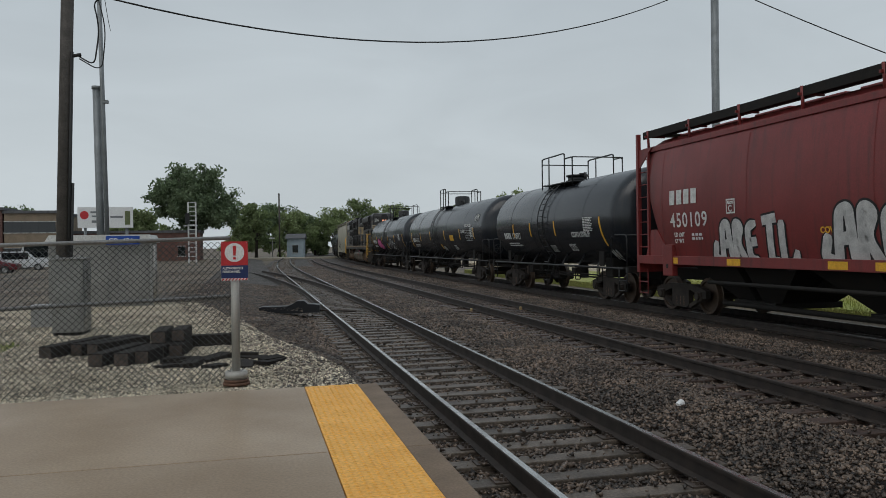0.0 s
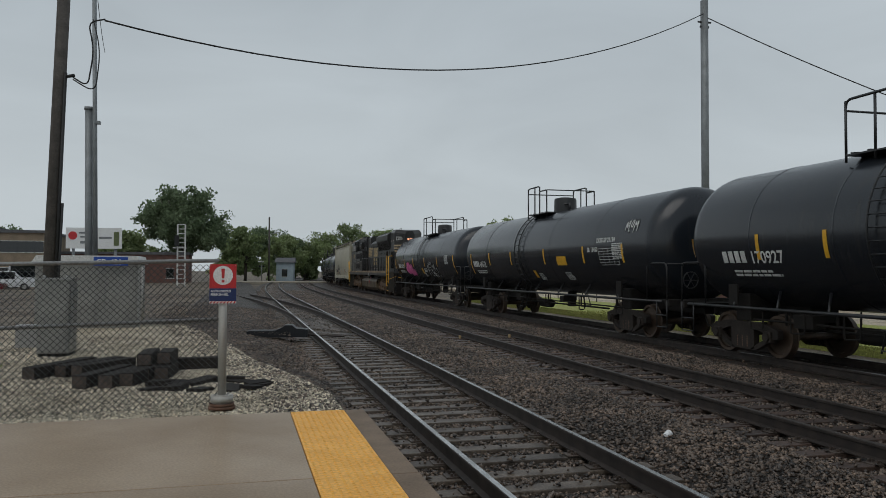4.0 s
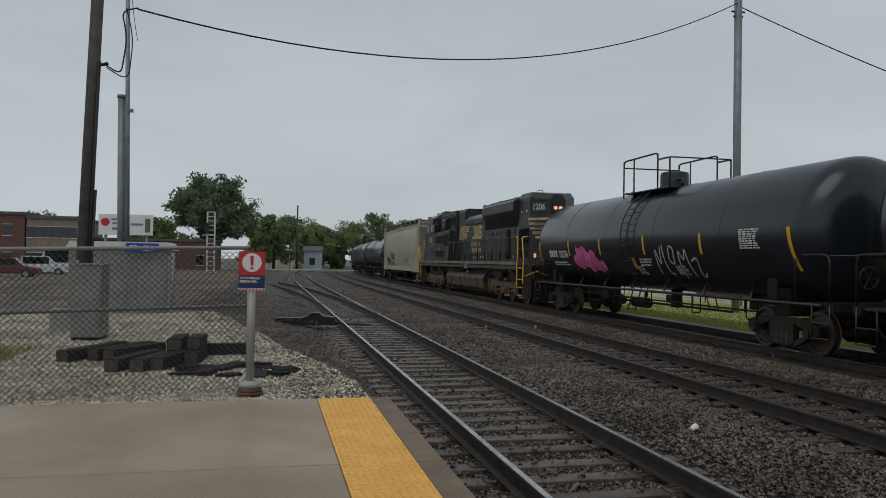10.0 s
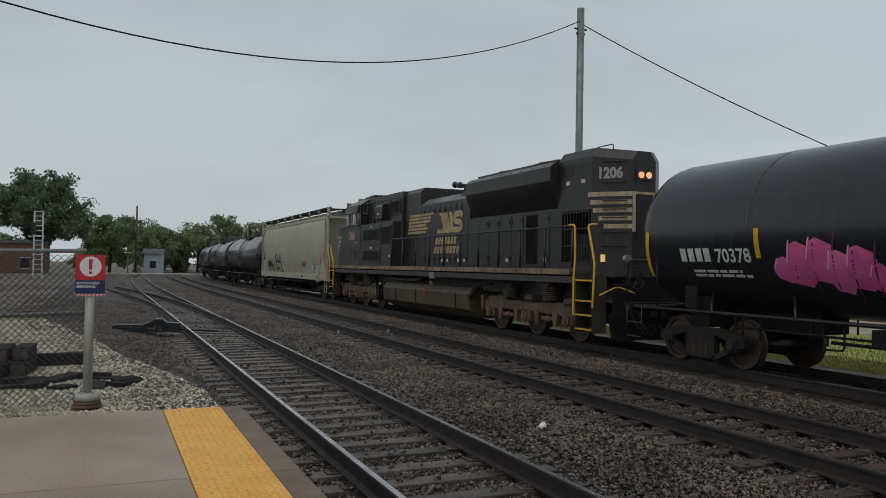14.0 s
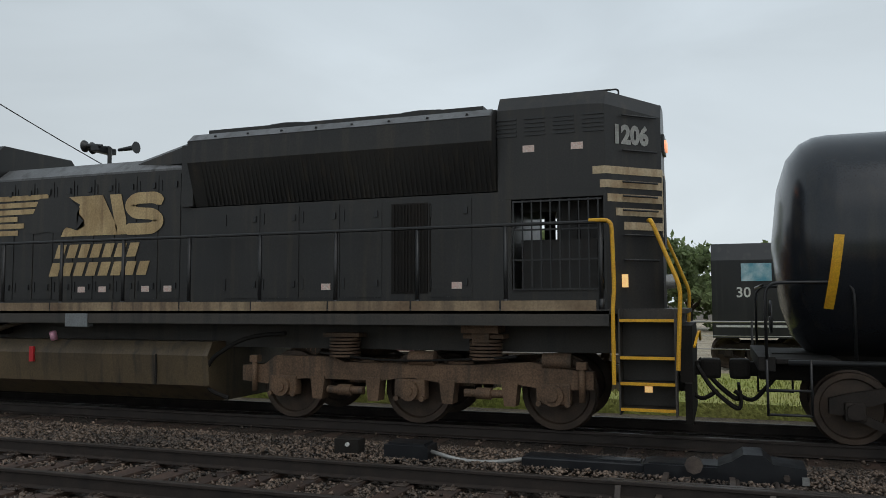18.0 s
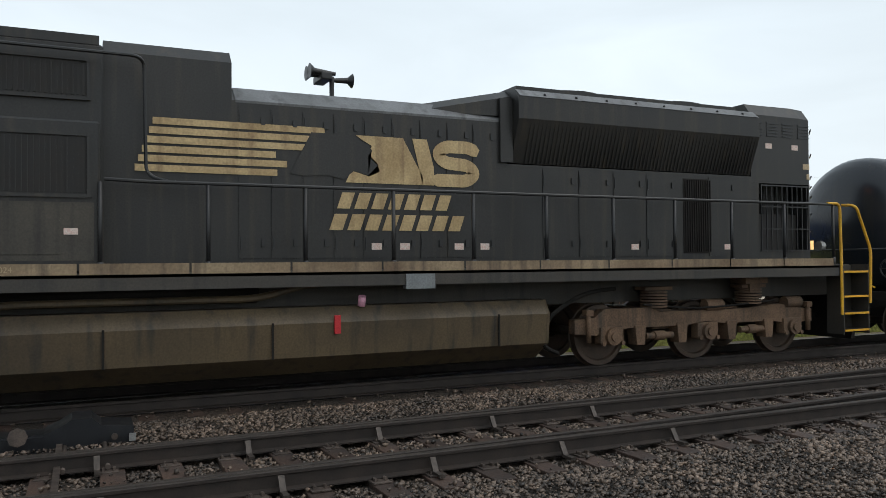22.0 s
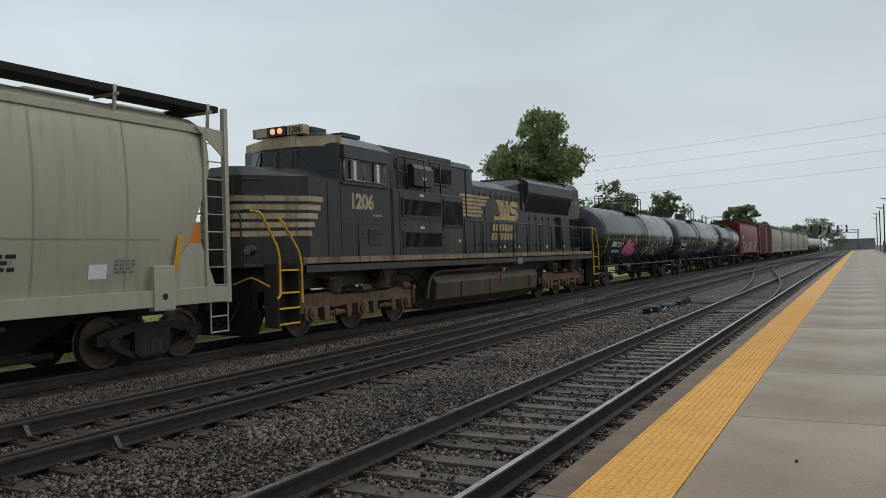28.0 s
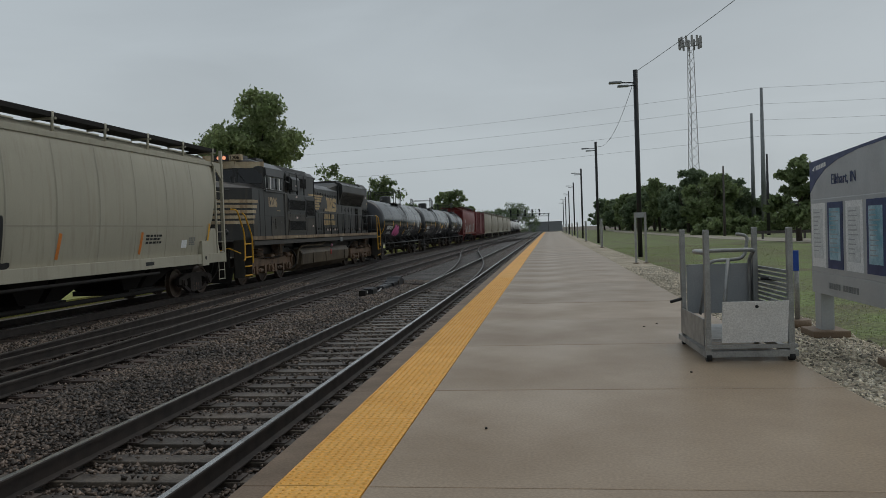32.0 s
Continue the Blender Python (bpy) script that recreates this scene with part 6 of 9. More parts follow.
    P("rear_door", boxes((-0.22, 0.24, -0.69, -0.67, 2.6, 3.65)), "grille", "", rear)
    P("marker_lamp", bars(((-0.55, -0.72, 2.1), (-0.55, -0.84, 2.1), 0.1), n=12), "lens", "", rear)
    P("step_lamp", boxes((-0.86, -0.78, -0.22, -0.14, 2.02, 2.2)), "steplight", "small warm lamp over the steps", rear)
    for z in (2.4, 2.75, 3.1, 3.3, 3.5, 3.95, 4.45):
        P("grab_iron", bars(((-0.86, -0.18, z), (-0.46, -0.62, z), 0.014)), "black", "", rear)
    bm = bmesh.new()
    tube(bm, bend([(-0.5, 0.6, 4.82), (-0.5, 0.6, 4.92), (-0.5, -0.1, 4.92), (-0.5, -0.1, 4.8)], 0.05), 0.014)
    P("lift_loop", bm, "black", "", rear)
    # painted emblem: bars, blocks and two rows of slanted blocks
    skin = lambda y, z: -W - 0.020
    for k in range(6):
        z = 3.12 + 0.128 * k
        bm = bmesh.new()
        stroke(bm, [(12.62 - 0.045 * k, z), (10.72 - 0.14 * k + (0.3 if k == 2 else 0), z)], 0.092, skin)
        P("emblem_bar", bm, "emblem", "faded gold emblem bar", eh)
    at = lambda u, v: (9.69 - 0.0074 * (u - 50), 3.73 - 0.00772 * (v - 243))
    for poly in (((70, 243), (122, 243), (140, 335), (48, 335), (60, 312), (98, 322), (120, 312), (116, 296), (96, 278), (104, 262), (84, 252)), ((122, 243), (172, 243), (216, 318), (216, 335), (140, 335)), ((193, 243), (226, 243), (242, 300), (242, 335), (216, 335))):
        bm = bmesh.new()
        f = bm.faces.new([bm.verts.new((skin(0, 0) - 0.006, *at(u, v))) for u, v in poly])
        bmesh.ops.triangulate(bm, faces=[f])
        P("emblem", bm, "emblem", "faded gold painted railway emblem", eh)
    for pts, w, lift in (([at(*q) for q in ((346, 266), (325, 255), (268, 255), (248, 270), (266, 288), (322, 292), (340, 308), (320, 324), (238, 324))], 0.20, 0.012),):
        bm = bmesh.new()
        stroke(bm, pts, w, skin, lift)
        P("emblem", bm, "emblem", "faded gold painted railway emblem", eh)
    bm = bmesh.new()
    f = bm.faces.new([bm.verts.new((skin(0, 0) - 0.010, *at(u, v))) for u, v in ((-22, 243), (60, 243), (84, 256), (104, 270), (96, 282), (116, 300), (96, 320), (66, 312), (44, 330), (8, 322), (-34, 326), (-64, 322))])
    bmesh.ops.triangulate(bm, faces=[f])
    P("emblem_shade", bm, "nsblack", "dark gap shape within the emblem", eh)
    block_letters(th, 9.84 - mid, 2.63, 0.24, 0.265, 7, skin, "emblem", 0.35, "owner_name")
    block_letters(th, 9.96 - mid, 2.31, 0.24, 0.275, 8, skin, "emblem", 0.35, "owner_name")
    bm = letters("1206", 0.50, 0.002, 0, 0.024)
    for v in bm.verts:
        v.co.x *= 1.06
    on_side(bm, 19.22, 3.02, lambda y, z: -1.482)
    P("number", bm, "cream", "cream stencilled 1206", cab)
    # horn
    bm = bmesh.new()
    for dy, s in ((0.0, 1), (0.12, -1), (-0.1, 1)):
        cyl(bm, (dy * 2, 9.6, 4.82), (dy * 2, 9.6 + s * 0.34, 4.84), 0.03, 10, 0.05)
        cyl(bm, (dy * 2, 9.6 + s * 0.34, 4.84), (dy * 2, 9.6 + s * 0.42, 4.84), 0.05, 12, 0.12)
    cyl(bm, (0, 9.6, 4.34), (0, 9.6, 4.82), 0.04, 8)
    box(bm, -0.25, 0.25, 9.66, 9.84, 4.72, 4.84, 0.02)
    P("horn", bm, "black", "cluster of air horns")
    # hand rails
    for s in (-1, 1):
        for k in range(11):
            y = 0.05 + k * 1.3
            P("stanchion", bars(((s * 1.54, y, 1.68), (s * 1.54, y, 2.86), 0.03), ((s * 1.54, y, 1.68), (s * 1.54, y, 1.86), 0.042), n=6), "black")
        bm = bmesh.new()
        tube(bm, bend([(s * 1.54, -0.05, 2.88), (s * 1.54, 12.5, 2.88), (s * 1.52, 13.0, 2.9)], 0.2), 0.026)
        P("walkway_railing", bm, "black", "black walkway railing on the side")
    for yy, d in ((-0.1, -1), (21.3, 1)):
        for s in (-1, 1):
            if d < 0:
                runs = [[(s * 1.54, yy + 0.3, 2.9), (s * 1.57, yy, 2.9), (s * 1.57, yy - 0.02, 2.0), (s * 1.59, yy, 1.75), (s * 1.59, yy, 0.75)],
                        [(s * 1.26, yy - 0.45, 2.9), (s * 1.54, yy - 0.5, 2.88), (s * 1.58, yy - 0.85, 2.0), (s * 1.59, yy - 0.8, 0.95)]]
            else:
                runs = [[(s * 1.52, 21.98, 2.70), (s * 1.58, 21.88, 2.60), (s * 1.58, 21.36, 1.98), (s * 1.59, 21.29, 1.7), (s * 1.59, 21.29, 0.85)],
                        [(s * 1.36, 22.64, 2.82), (s * 1.56, 22.56, 2.80), (s * 1.58, 22.06, 2.05), (s * 1.59, 22.02, 1.85), (s * 1.59, 22.02, 1.05), (s * 1.59, 22.12, 0.98)]]
            for run in runs:
                bm = bmesh.new()
                tube(bm, bend(run, 0.12), 0.028)
                P("yellow_handrail", bm, "yellow", "bright yellow step handrail")
            a0, a1 = sorted((s * 1.20, s * 1.58))
            y0, y1 = sorted((yy + d * 0.08, yy + d * 0.76))
            P("step_riser", boxes((s * 1.19 - 0.01, s * 1.19 + 0.01, y0, y1, 0.4, 1.7)), "nsgrime")
            for q in (y0 - 0.02, y1):
                P("step_side", boxes((a0, a1, q, q + 0.02, 0.36, 1.72)), "nsgrime")
            for z in (0.42, 0.75, 1.08, 1.56):
                st = P("step", boxes((a0, a1, y0, y1, z, z + 0.03)), "nsgrime")
                P("step_nosing", boxes((s * 1.58 - 0.012, s * 1.58 + 0.012, y0, y1, z - 0.004, z + 0.034)), "yellow", "yellow step edge", st)
        # small glowing box low on the step riser
        P("step_glow", boxes((-1.21, -1.195, min(yy + d * 0.35, yy + d * 0.45), max(yy + d * 0.35, yy + d * 0.45), 0.62, 0.7)), "steplight", "warm glowing patch on the step riser")
        bm = boxes((-1.05, 1.05, min(yy + d * 0.8, yy + d * 0.96), max(yy + d * 0.8, yy + d * 0.96), 0.75, 1.5))
        prism(bm, [(-1.2, 0.75), (1.2, 0.75), (1.1, 0.2), (-1.1, 0.2)], "y", min(yy + d * 0.86, yy + d * 0.95), max(yy + d * 0.86, yy + d * 0.95))
        P("pilot", bm, "under", "dark end plate")
        for x in (-0.7, -0.5, 0.5, 0.7, 0.9):
            bm = bmesh.new()
            tube(bm, bend([(x, yy + d * 1.0, 0.95), (x, yy + d * 1.2, 0.6), (x * 0.9, yy + d * 1.56, 0.32), (x * 0.8, yy + d * 1.55, 0.6)], 0.2), 0.022, 6)
            P("air_hose", bm, "under", "hanging black air hose")
        bm = bmesh.new()
        tube(bm, bend([(-1.54, yy + d * 1.0, 1.25), (-1.1, yy + d * 1.05, 1.45), (-0.6, yy + d * 1.05, 1.3)], 0.1), 0.018, 6)
        P("uncoupling_lever", bm, "yellow")
    # fuel tank and pipes
    bm = bmesh.new()
    sec = [(-0.85, 0.22), (-1.28, 0.5), (-1.34, 0.98), (-1.2, 1.2), (1.2, 1.2), (1.34, 0.98), (1.28, 0.5), (0.85, 0.22)]
    loft(bm, [[(x * 0.97, 6.35, z) for x, z in sec], [(x, 6.42, z) for x, z in sec], [(x, 14.5, z) for x, z in sec], [(x * 0.97, 14.58, z) for x, z in sec]])
    ft = P("fuel_tank", bm, "fuel", "long dusty brown fuel tank")
    for y in (7.3, 10.85, 13.0):
        P("tank_seam", boxes((-1.352, -1.33, y, y + 0.03, 0.5, 1.0)), "under", "", ft)
    P("filler_cap", bars(((-1.25, 9.55, 1.2), (-1.3, 9.55, 1.34), 0.06)), "palepink", "small pink filler cap", ft)
    P("gauge", boxes((-1.37, -1.33, 9.9, 9.99, 0.82, 1.08)), "signred", "red fuel gauge", ft)
    vb = P("fuel_valve_box", boxes((-1.60, -1.46, 8.52, 8.98, 1.44, 1.66)), "steelpole", "small grey shut-off box", ft)
    P("sill_print", letters_on(letters("BOOTLICKER LANE", 0.105, 0.001), 16.5, 1.74, -1.590), "cream", "chalked words BOOTLICKER LANE")
    P("sill_print", letters_on(letters("2024", 0.095, 0.001), 14.2, 1.74, -1.590), "cream", "chalked 2024")
    bm = bmesh.new()
    tube(bm, bend([(-1.15, 14.9, 0.55), (-1.2, 14.8, 1.22), (-1.2, 14.2, 1.34), (-1.2, 11.0, 1.34), (-1.2, 10.4, 1.52), (-1.1, 9.6, 1.56)], 0.3), 0.05)
    P("air_pipe", bm, "fuel", "", ft)
    P("air_reservoir", bars(((0.95, 6.6, 1.42), (0.95, 13.8, 1.42), 0.2), ((-0.9, 11.0, 1.45), (-0.9, 14.2, 1.45), 0.18)), "under", "", ft)
    # three-axle trucks
    for base in (0.78, 16.2):
        tr = bmesh.new()
        for s in (-1, 1):
            x0, x1 = sorted((s * 0.98, s * 1.16))
            prism(tr, [(base - 0.55, 0.62), (base - 0.55, 0.86), (base - 0.1, 0.90), (base + 0.3, 0.98), (base + 1.2, 0.92), (base + 3.2, 0.92), (base + 3.4, 1.0), (base + 4.4, 1.0), (base + 4.6, 0.86), (base + 5.0, 0.84),
                       (base + 5.0, 0.6), (base + 4.55, 0.56), (base + 3.9, 0.66), (base + 2.6, 0.66), (base + 2.15, 0.72), (base + 1.7, 0.66), (base + 0.5, 0.66), (base + 0.1, 0.6)], "x", x0, x1)
            for k in (0.62, 1.55, 2.72, 3.65):
                prism(tr, [(base + k - 0.08, 0.36), (base + k + 0.08, 0.36), (base + k + 0.12, 0.7), (base + k - 0.12, 0.7)], "x", x0 - 0.03, x1 + 0.03)
        box(tr, -0.98, 0.98, base + 1.2, base + 1.6, 0.6, 0.95)
        box(tr, -0.98, 0.98, base + 2.8, base + 3.2, 0.6, 0.95)
        trk = P("truck_frame", tr, "brown", "brown dust-covered cast truck frame")
        for s in (-1, 1):
            for k in (0, 2.13, 4.26):
                y = base + k
                bm = bmesh.new()
                box(bm, min(s * 1.0, s * 1.2), max(s * 1.0, s * 1.2), y - 0.24, y + 0.24, 0.40, 0.70, 0.03)
                cyl(bm, (s * 1.18, y, 0.535), (s * 1.27, y, 0.535), 0.15, 16)
                cyl(bm, (s * 1.27, y, 0.535), (s * 1.3, y, 0.535), 0.08, 12)
                for dy in (-0.2, 0.2):
                    cyl(bm, (s * 1.2, y + dy, 0.42), (s * 1.24, y + dy, 0.42), 0.04, 8)
                P("axle_box", bm, "brown", "", trk)
        for s in (-1, 1):
            for y, z in ((base + 1.0, 0.52), (base + 3.2, 0.5)):
                bm = bmesh.new()
                cyl(bm, (s * 1.12, y - 0.3, z), (s * 1.12, y + 0.3, z), 0.06, 10)
                cyl(bm, (s * 1.12, y - 0.1, z), (s * 1.12, y + 0.12, z), 0.085, 12)
                P("brake_cylinder", bm, "brown", "", trk)
            for y in (base + 1.95, base - 0.05):
                bm = bmesh.new()
                cyl(bm, (s * 1.12, y - 0.2, 1.0), (s * 1.12, y + 0.2, 1.0), 0.11, 14)
                P("air_cylinder", bm, "brown", "", trk)
            for y in (base - 0.4, base + 4.75):
                bm = bmesh.new()
                cyl(bm, (s * 1.2, y, 0.45), (s * 1.2, y, 0.95), 0.045, 8)
                box(bm, min(s * 1.12, s * 1.25), max(s * 1.12, s * 1.25), y - 0.07, y + 0.07, 0.9, 1.0)
                P("damper", bm, "brown", "", trk)
        for s in (-1, 1):
            for y in (base + 1.0, base + 3.25):
                bm = bmesh.new()
                for k in range(6):
                    cyl(bm, (s * 1.05, y, 1.0 + 0.05 * k), (s * 1.05, y, 1.032 + 0.05 * k), 0.24, 16)
                box(bm, min(s * 0.9, s * 1.2), max(s * 0.9, s * 1.2), y - 0.3, y + 0.3, 1.3, 1.36)
                P("suspension_spring", bm, "brown", "", trk)
        bm = bmesh.new()
        tube(bm, bend([(-1.2, base + 4.2, 1.35), (-1.25, base + 4.9, 1.3), (-1.25, base + 5.6, 0.9), (-1.2, base + 5.7, 0.45), (-1.1, base + 5.3, 0.3)] if base < 5 else [(-1.2, base + 0.4, 1.35), (-1.25, base - 0.2, 1.3), (-1.25, base - 0.9, 0.9), (-1.2, base - 1.0, 0.5), (-1.1, base - 0.6, 0.4)], 0.35), 0.035)
        tube(bm, bend([(-1.2, base + 0.5, 1.05), (-1.22, base + 1.7, 0.98), (-1.22, base + 2.5, 0.96), (-1.2, base + 3.6, 1.06)], 0.3), 0.018)
        P("brake_hose", bm, "under", "", trk)
        P("sand_box", boxes((-1.3, -0.9, base + 0.75, base + 1.3, 1.38, 1.66), (-1.25, -1.0, base + 0.9, base + 1.15, 1.2, 1.38)), "brown", "", trk)
        for k in (0, 2.13, 4.26):
            wheelset(trk, base + k - mid, 0.535)
    couplers(th, 11.98)
    return th


# ---- the train, from the leading cars to the trailing ones ----
SCRAWL = [[(0.0, 0.1), (0.1, 0.8), (0.2, 0.2), (0.35, 0.75)], [(0.45, 0.8), (0.42, 0.1), (0.6, 0.1)], [(0.75, 0.75), (0.65, 0.4), (0.85, 0.3), (0.95, 0.7), (0.75, 0.75)], [(1.05, 0.0), (1.15, 0.7), (1.3, 0.35), (1.45, 0.75), (1.5, 0.05)], [(1.6, 0.4), (1.9, 0.5), (1.75, 0.0), (2.0, 0.15)]]
WILD = [[(0.0, 0.0), (0.1, 0.85), (0.3, 0.9), (0.36, 0.0)], [(0.1, 0.42), (0.34, 0.44)], [(0.52, 0.0), (0.56, 0.92), (0.8, 0.8), (0.6, 0.46), (0.88, 0.0)], [(1.3, 0.86), (1.0, 0.8), (1.0, 0.1), (1.32, 0.06)], [(1.04, 0.46), (1.28, 0.48)], [(1.5, 0.9), (1.95, 0.95)], [(1.74, 0.92), (1.7, 0.02), (1.95, 0.1)], [(2.1, 0.9), (2.08, 0.0), (2.42, 0.04), (2.5, 0.3)], [(-0.16, 0.5), (-0.3, 0.1), (-0.05, 0.1)]]
BLOCK = [[(0.0, 0.95), (0.45, 0.95), (0.25, 0.1), (0.0, 0.1), (0.1, 0.5), (0.4, 0.5)], [(1.0, 0.95), (0.65, 0.9), (0.6, 0.2), (0.95, 0.1)], [(1.15, 0.05), (1.2, 0.95), (1.5, 0.9), (1.45, 0.55), (1.2, 0.5), (1.55, 0.05)], [(1.65, 0.95), (2.2, 0.95)], [(1.95, 0.95), (1.9, 0.1), (2.25, 0.05)]]

locomotive()
th, surf, a = tank_car(-10.4, 17.6, "black tank car with pink graffiti and yellow reflective strips", "70378", 1, strips=(7.72, 4.66, 2.02, -1.0, -4.0, -7.5))
for k, (y, z, hgt, wid) in enumerate(((4.12, 1.86, 0.62, 0.44), (3.78, 1.96, 1.02, 0.52), (3.38, 2.02, 0.98, 0.50), (3.04, 1.84, 0.92, 0.46), (2.66, 1.90, 0.94, 0.48), (2.34, 1.74, 0.66, 0.44), (2.02, 1.74, 0.42, 0.36))):
    bm = bmesh.new()
    stroke(bm, [(y + 0.10, z - hgt / 2 + wid / 3), (y + 0.04, z), (y - 0.10, z + hgt / 2 - wid / 3)], wid, surf, 0.010 + 0.003 * k)
    part("spray_fill", bm, "pink" if k % 3 else "palerpink", th, "sprayed pink letter with soft edges")
    bm = bmesh.new()
    stroke(bm, [(y - wid / 2 + 0.08, z - hgt / 2 + 0.05), (y - wid / 2 + 0.03, z), (y - wid / 2 - 0.06, z + hgt / 2 - 0.05)], 0.035, surf, 0.012 + 0.003 * k)
    part("spray_line", bm, "plum", th, "dark sprayed letter line")
    bm = bmesh.new()
    stroke(bm, [(y + wid / 2 + 0.02, z + 0.05), (y + wid / 2 - 0.08, z + hgt / 2 - 0.1)], 0.03, surf, 0.0125 + 0.003 * k)
    part("spray_glint", bm, "palepink", th, "pale sprayed highlight")
graffiti(th, SCRAWL, surf, -1.55, 1.45, 1.15, "white", "ink", None, 0.04)
small_print(th, -0.55, 1.95, 0.8, 0.05, 3, surf, seed=77)
part("notice_plate", built(stroke, [(-0.12, 1.66), (-0.12, 2.0)], 0.30, surf), "yellow", th, "small yellow notice")
th, surf, a = tank_car(-28.8, 19.2, "black tank car with yellow strips and white end graffiti", "64512", 11, strips=(7.85, 5.04, 2.3, -1.2, -4.47, -7.07),
                       inset=3.17, climb=1.3, deck=(-0.1, 1.8), dome_y=0.4)
writing(th, "SR 13450", -4.8, 2.42, 0.19, surf)
writing(th, "DOT-SP 21134", -5.46, 2.68, 0.19, surf)
for k in range(7):
    part("table_line", built(stroke, [(-5.6, 2.02 + 0.08 * k), (-6.8, 2.02 + 0.08 * k)], 0.012, surf), "white", th)
for k in range(5):
    part("table_line", built(stroke, [(-5.6 - 0.3 * k, 2.02), (-5.6 - 0.3 * k, 2.5)], 0.012, surf), "white", th)
part("notice_plate", built(stroke, [(-2.3, 2.18), (-3.1, 2.18)], 0.30, surf), "yellow", th, "yellow notice panel")
part("notice_plate", built(stroke, [(0.22, 1.73), (-0.02, 1.73)], 0.26, surf), "yellow", th, "small yellow notice")
graffiti(th, SCRAWL[:4], surf, -7.2, 2.9, 0.45, "white", "ink", None, 0.04)
th, surf, a = tank_car(-45.1, 13.4, "black corn syrup tank car with yellow strips", "170927", 21, strips=(6.25, 3.3, 1.35, -1.1, -4.9), dome=False)
writing(th, "CORN SYRUP", -2.5, 2.02, 0.24, surf)
graffiti(th, SCRAWL[:3], surf, -a + 0.9, 1.25, 0.45, "white", "ink", None, 0.05)
th, surf, a = hopper_car(-60.7, 17.8, "dark red covered hopper car with silver block graffiti", "redcar", "450109", 31)
block_letters(th, a - 1.6, 2.75, 0.36, 0.33, 4, surf)
for k, digit in enumerate("450109"):
    writing(th, digit, a - 1.6 - 0.285 * k, 2.19, 0.50, surf)
small_print(th, a - 2.55, 1.99, 0.5, 0.06, 2, surf, seed=5)
part("notice_box", built(stroke, [(a - 4.05, 2.6), (a - 4.38, 2.6)], 0.33, surf), "white", th, "small framed letter panel")
part("notice_field", built(stroke, [(a - 4.085, 2.6), (a - 4.345, 2.6)], 0.26, surf, 0.009), "redcar", th)
writing(th, "PLATE", a - 4.12, 2.655, 0.075, lambda y, z: surf(y, z) - 0.012)
writing(th, "C", a - 4.14, 2.48, 0.20, lambda y, z: surf(y, z) - 0.012)
writing(th, "LD LMT", a - 1.75, 1.95, 0.14, surf)
writing(th, "LT WT", a - 1.75, 1.79, 0.14, surf)
writing(th, "COVERS", a - 7.0, 1.95, 0.17, surf, "yellow", "notice")
writing(th, "CAR", a - 7.0, 1.77, 0.17, surf, "yellow", "notice")
graffiti(th, WILD, surf, a - 3.75, 1.32, 1.02, "silver", "ink", None, 0.20)
graffiti(th, WILD, surf, a - 7.4, 1.33, 1.2, "silver", "ink", None, 0.24)
graffiti(th, BLOCK[:3], surf, -a + 4.2, 1.4, 1.2, "silver", "ink", None, 0.30)
for y in (a - 1.4, a - 4.0, a - 7.2, 0, -a * 0.5):
    part("reflective_strip", boxes((-1.428, -1.42, y - 0.5, y, 1.27, 1.42)), "yellow", th)

th, surf, a = hopper_car(32.3, 18.6, "pale grey covered hopper car with tags and rusty pipe", "hopper", "", 41, rib="hoprib")
for y in (-a + 1.15, -a + 5.4, 0.3, a * 0.5, a - 1.2):
    part("reflective_strip", built(stroke, [(y, 1.45), (y - 0.1, 2.3 if y < -a + 2 else 2.05)], 0.12, surf), "yellow" if y < -a + 2 else "orange", th, "yellow reflective strip" if y < -a + 2 else "faded orange reflective strip")
small_print(th, -a + 5.1, 1.95, 0.95, 0.06, 3, surf, "ink", 6)
small_print(th, -a + 2.45, 1.85, 0.5, 0.04, 4, surf, "steelpole", 7)
# flat darker strip: the crease's shade as colour, without a bend
part("side_crease", built(stroke, [(-a + 1.5, 2.22), (a - 1.6, 2.22)], 0.03, surf, 0.004), "hoprib", th, "faint strip with the side crease's shade painted in")
part("paper_patch", built(stroke, [(-a + 2.95, 1.68), (-a + 2.6, 1.68)], 0.24, surf), "signwhite", th, "torn white paper patch")
part("gusset_label", boxes((-1.43, -1.42, -a + 5.2, -a + 4.75, 1.12, 1.22)), "ink", th)
graffiti(th, [[(0, 0.1), (0.2, 0.9), (0.5, 0.95), (0.9, 0.4), (1.3, 0.9)], [(0.1, 0.55), (0.8, 0.6), (1.4, 0.5)], [(1.5, 0.9), (1.5, 0.0), (1.8, 0.05)], [(0.4, 0.5), (0.5, 0.0), (0.8, 0.3), (1.1, 0.0)]], surf, a - 4.75, 1.35, 1.2, "ink", "ink", None, 0.05)
graffiti(th, SCRAWL, surf, a - 2.3, 1.4, 0.9, "ink", "ink", None, 0.05)

for k, y in enumerate((50.8, 69.2, 87.6)):
    tank_car(y, 18.2, "plain black tank car behind the grey hopper", "", 50 + k, detail=False)


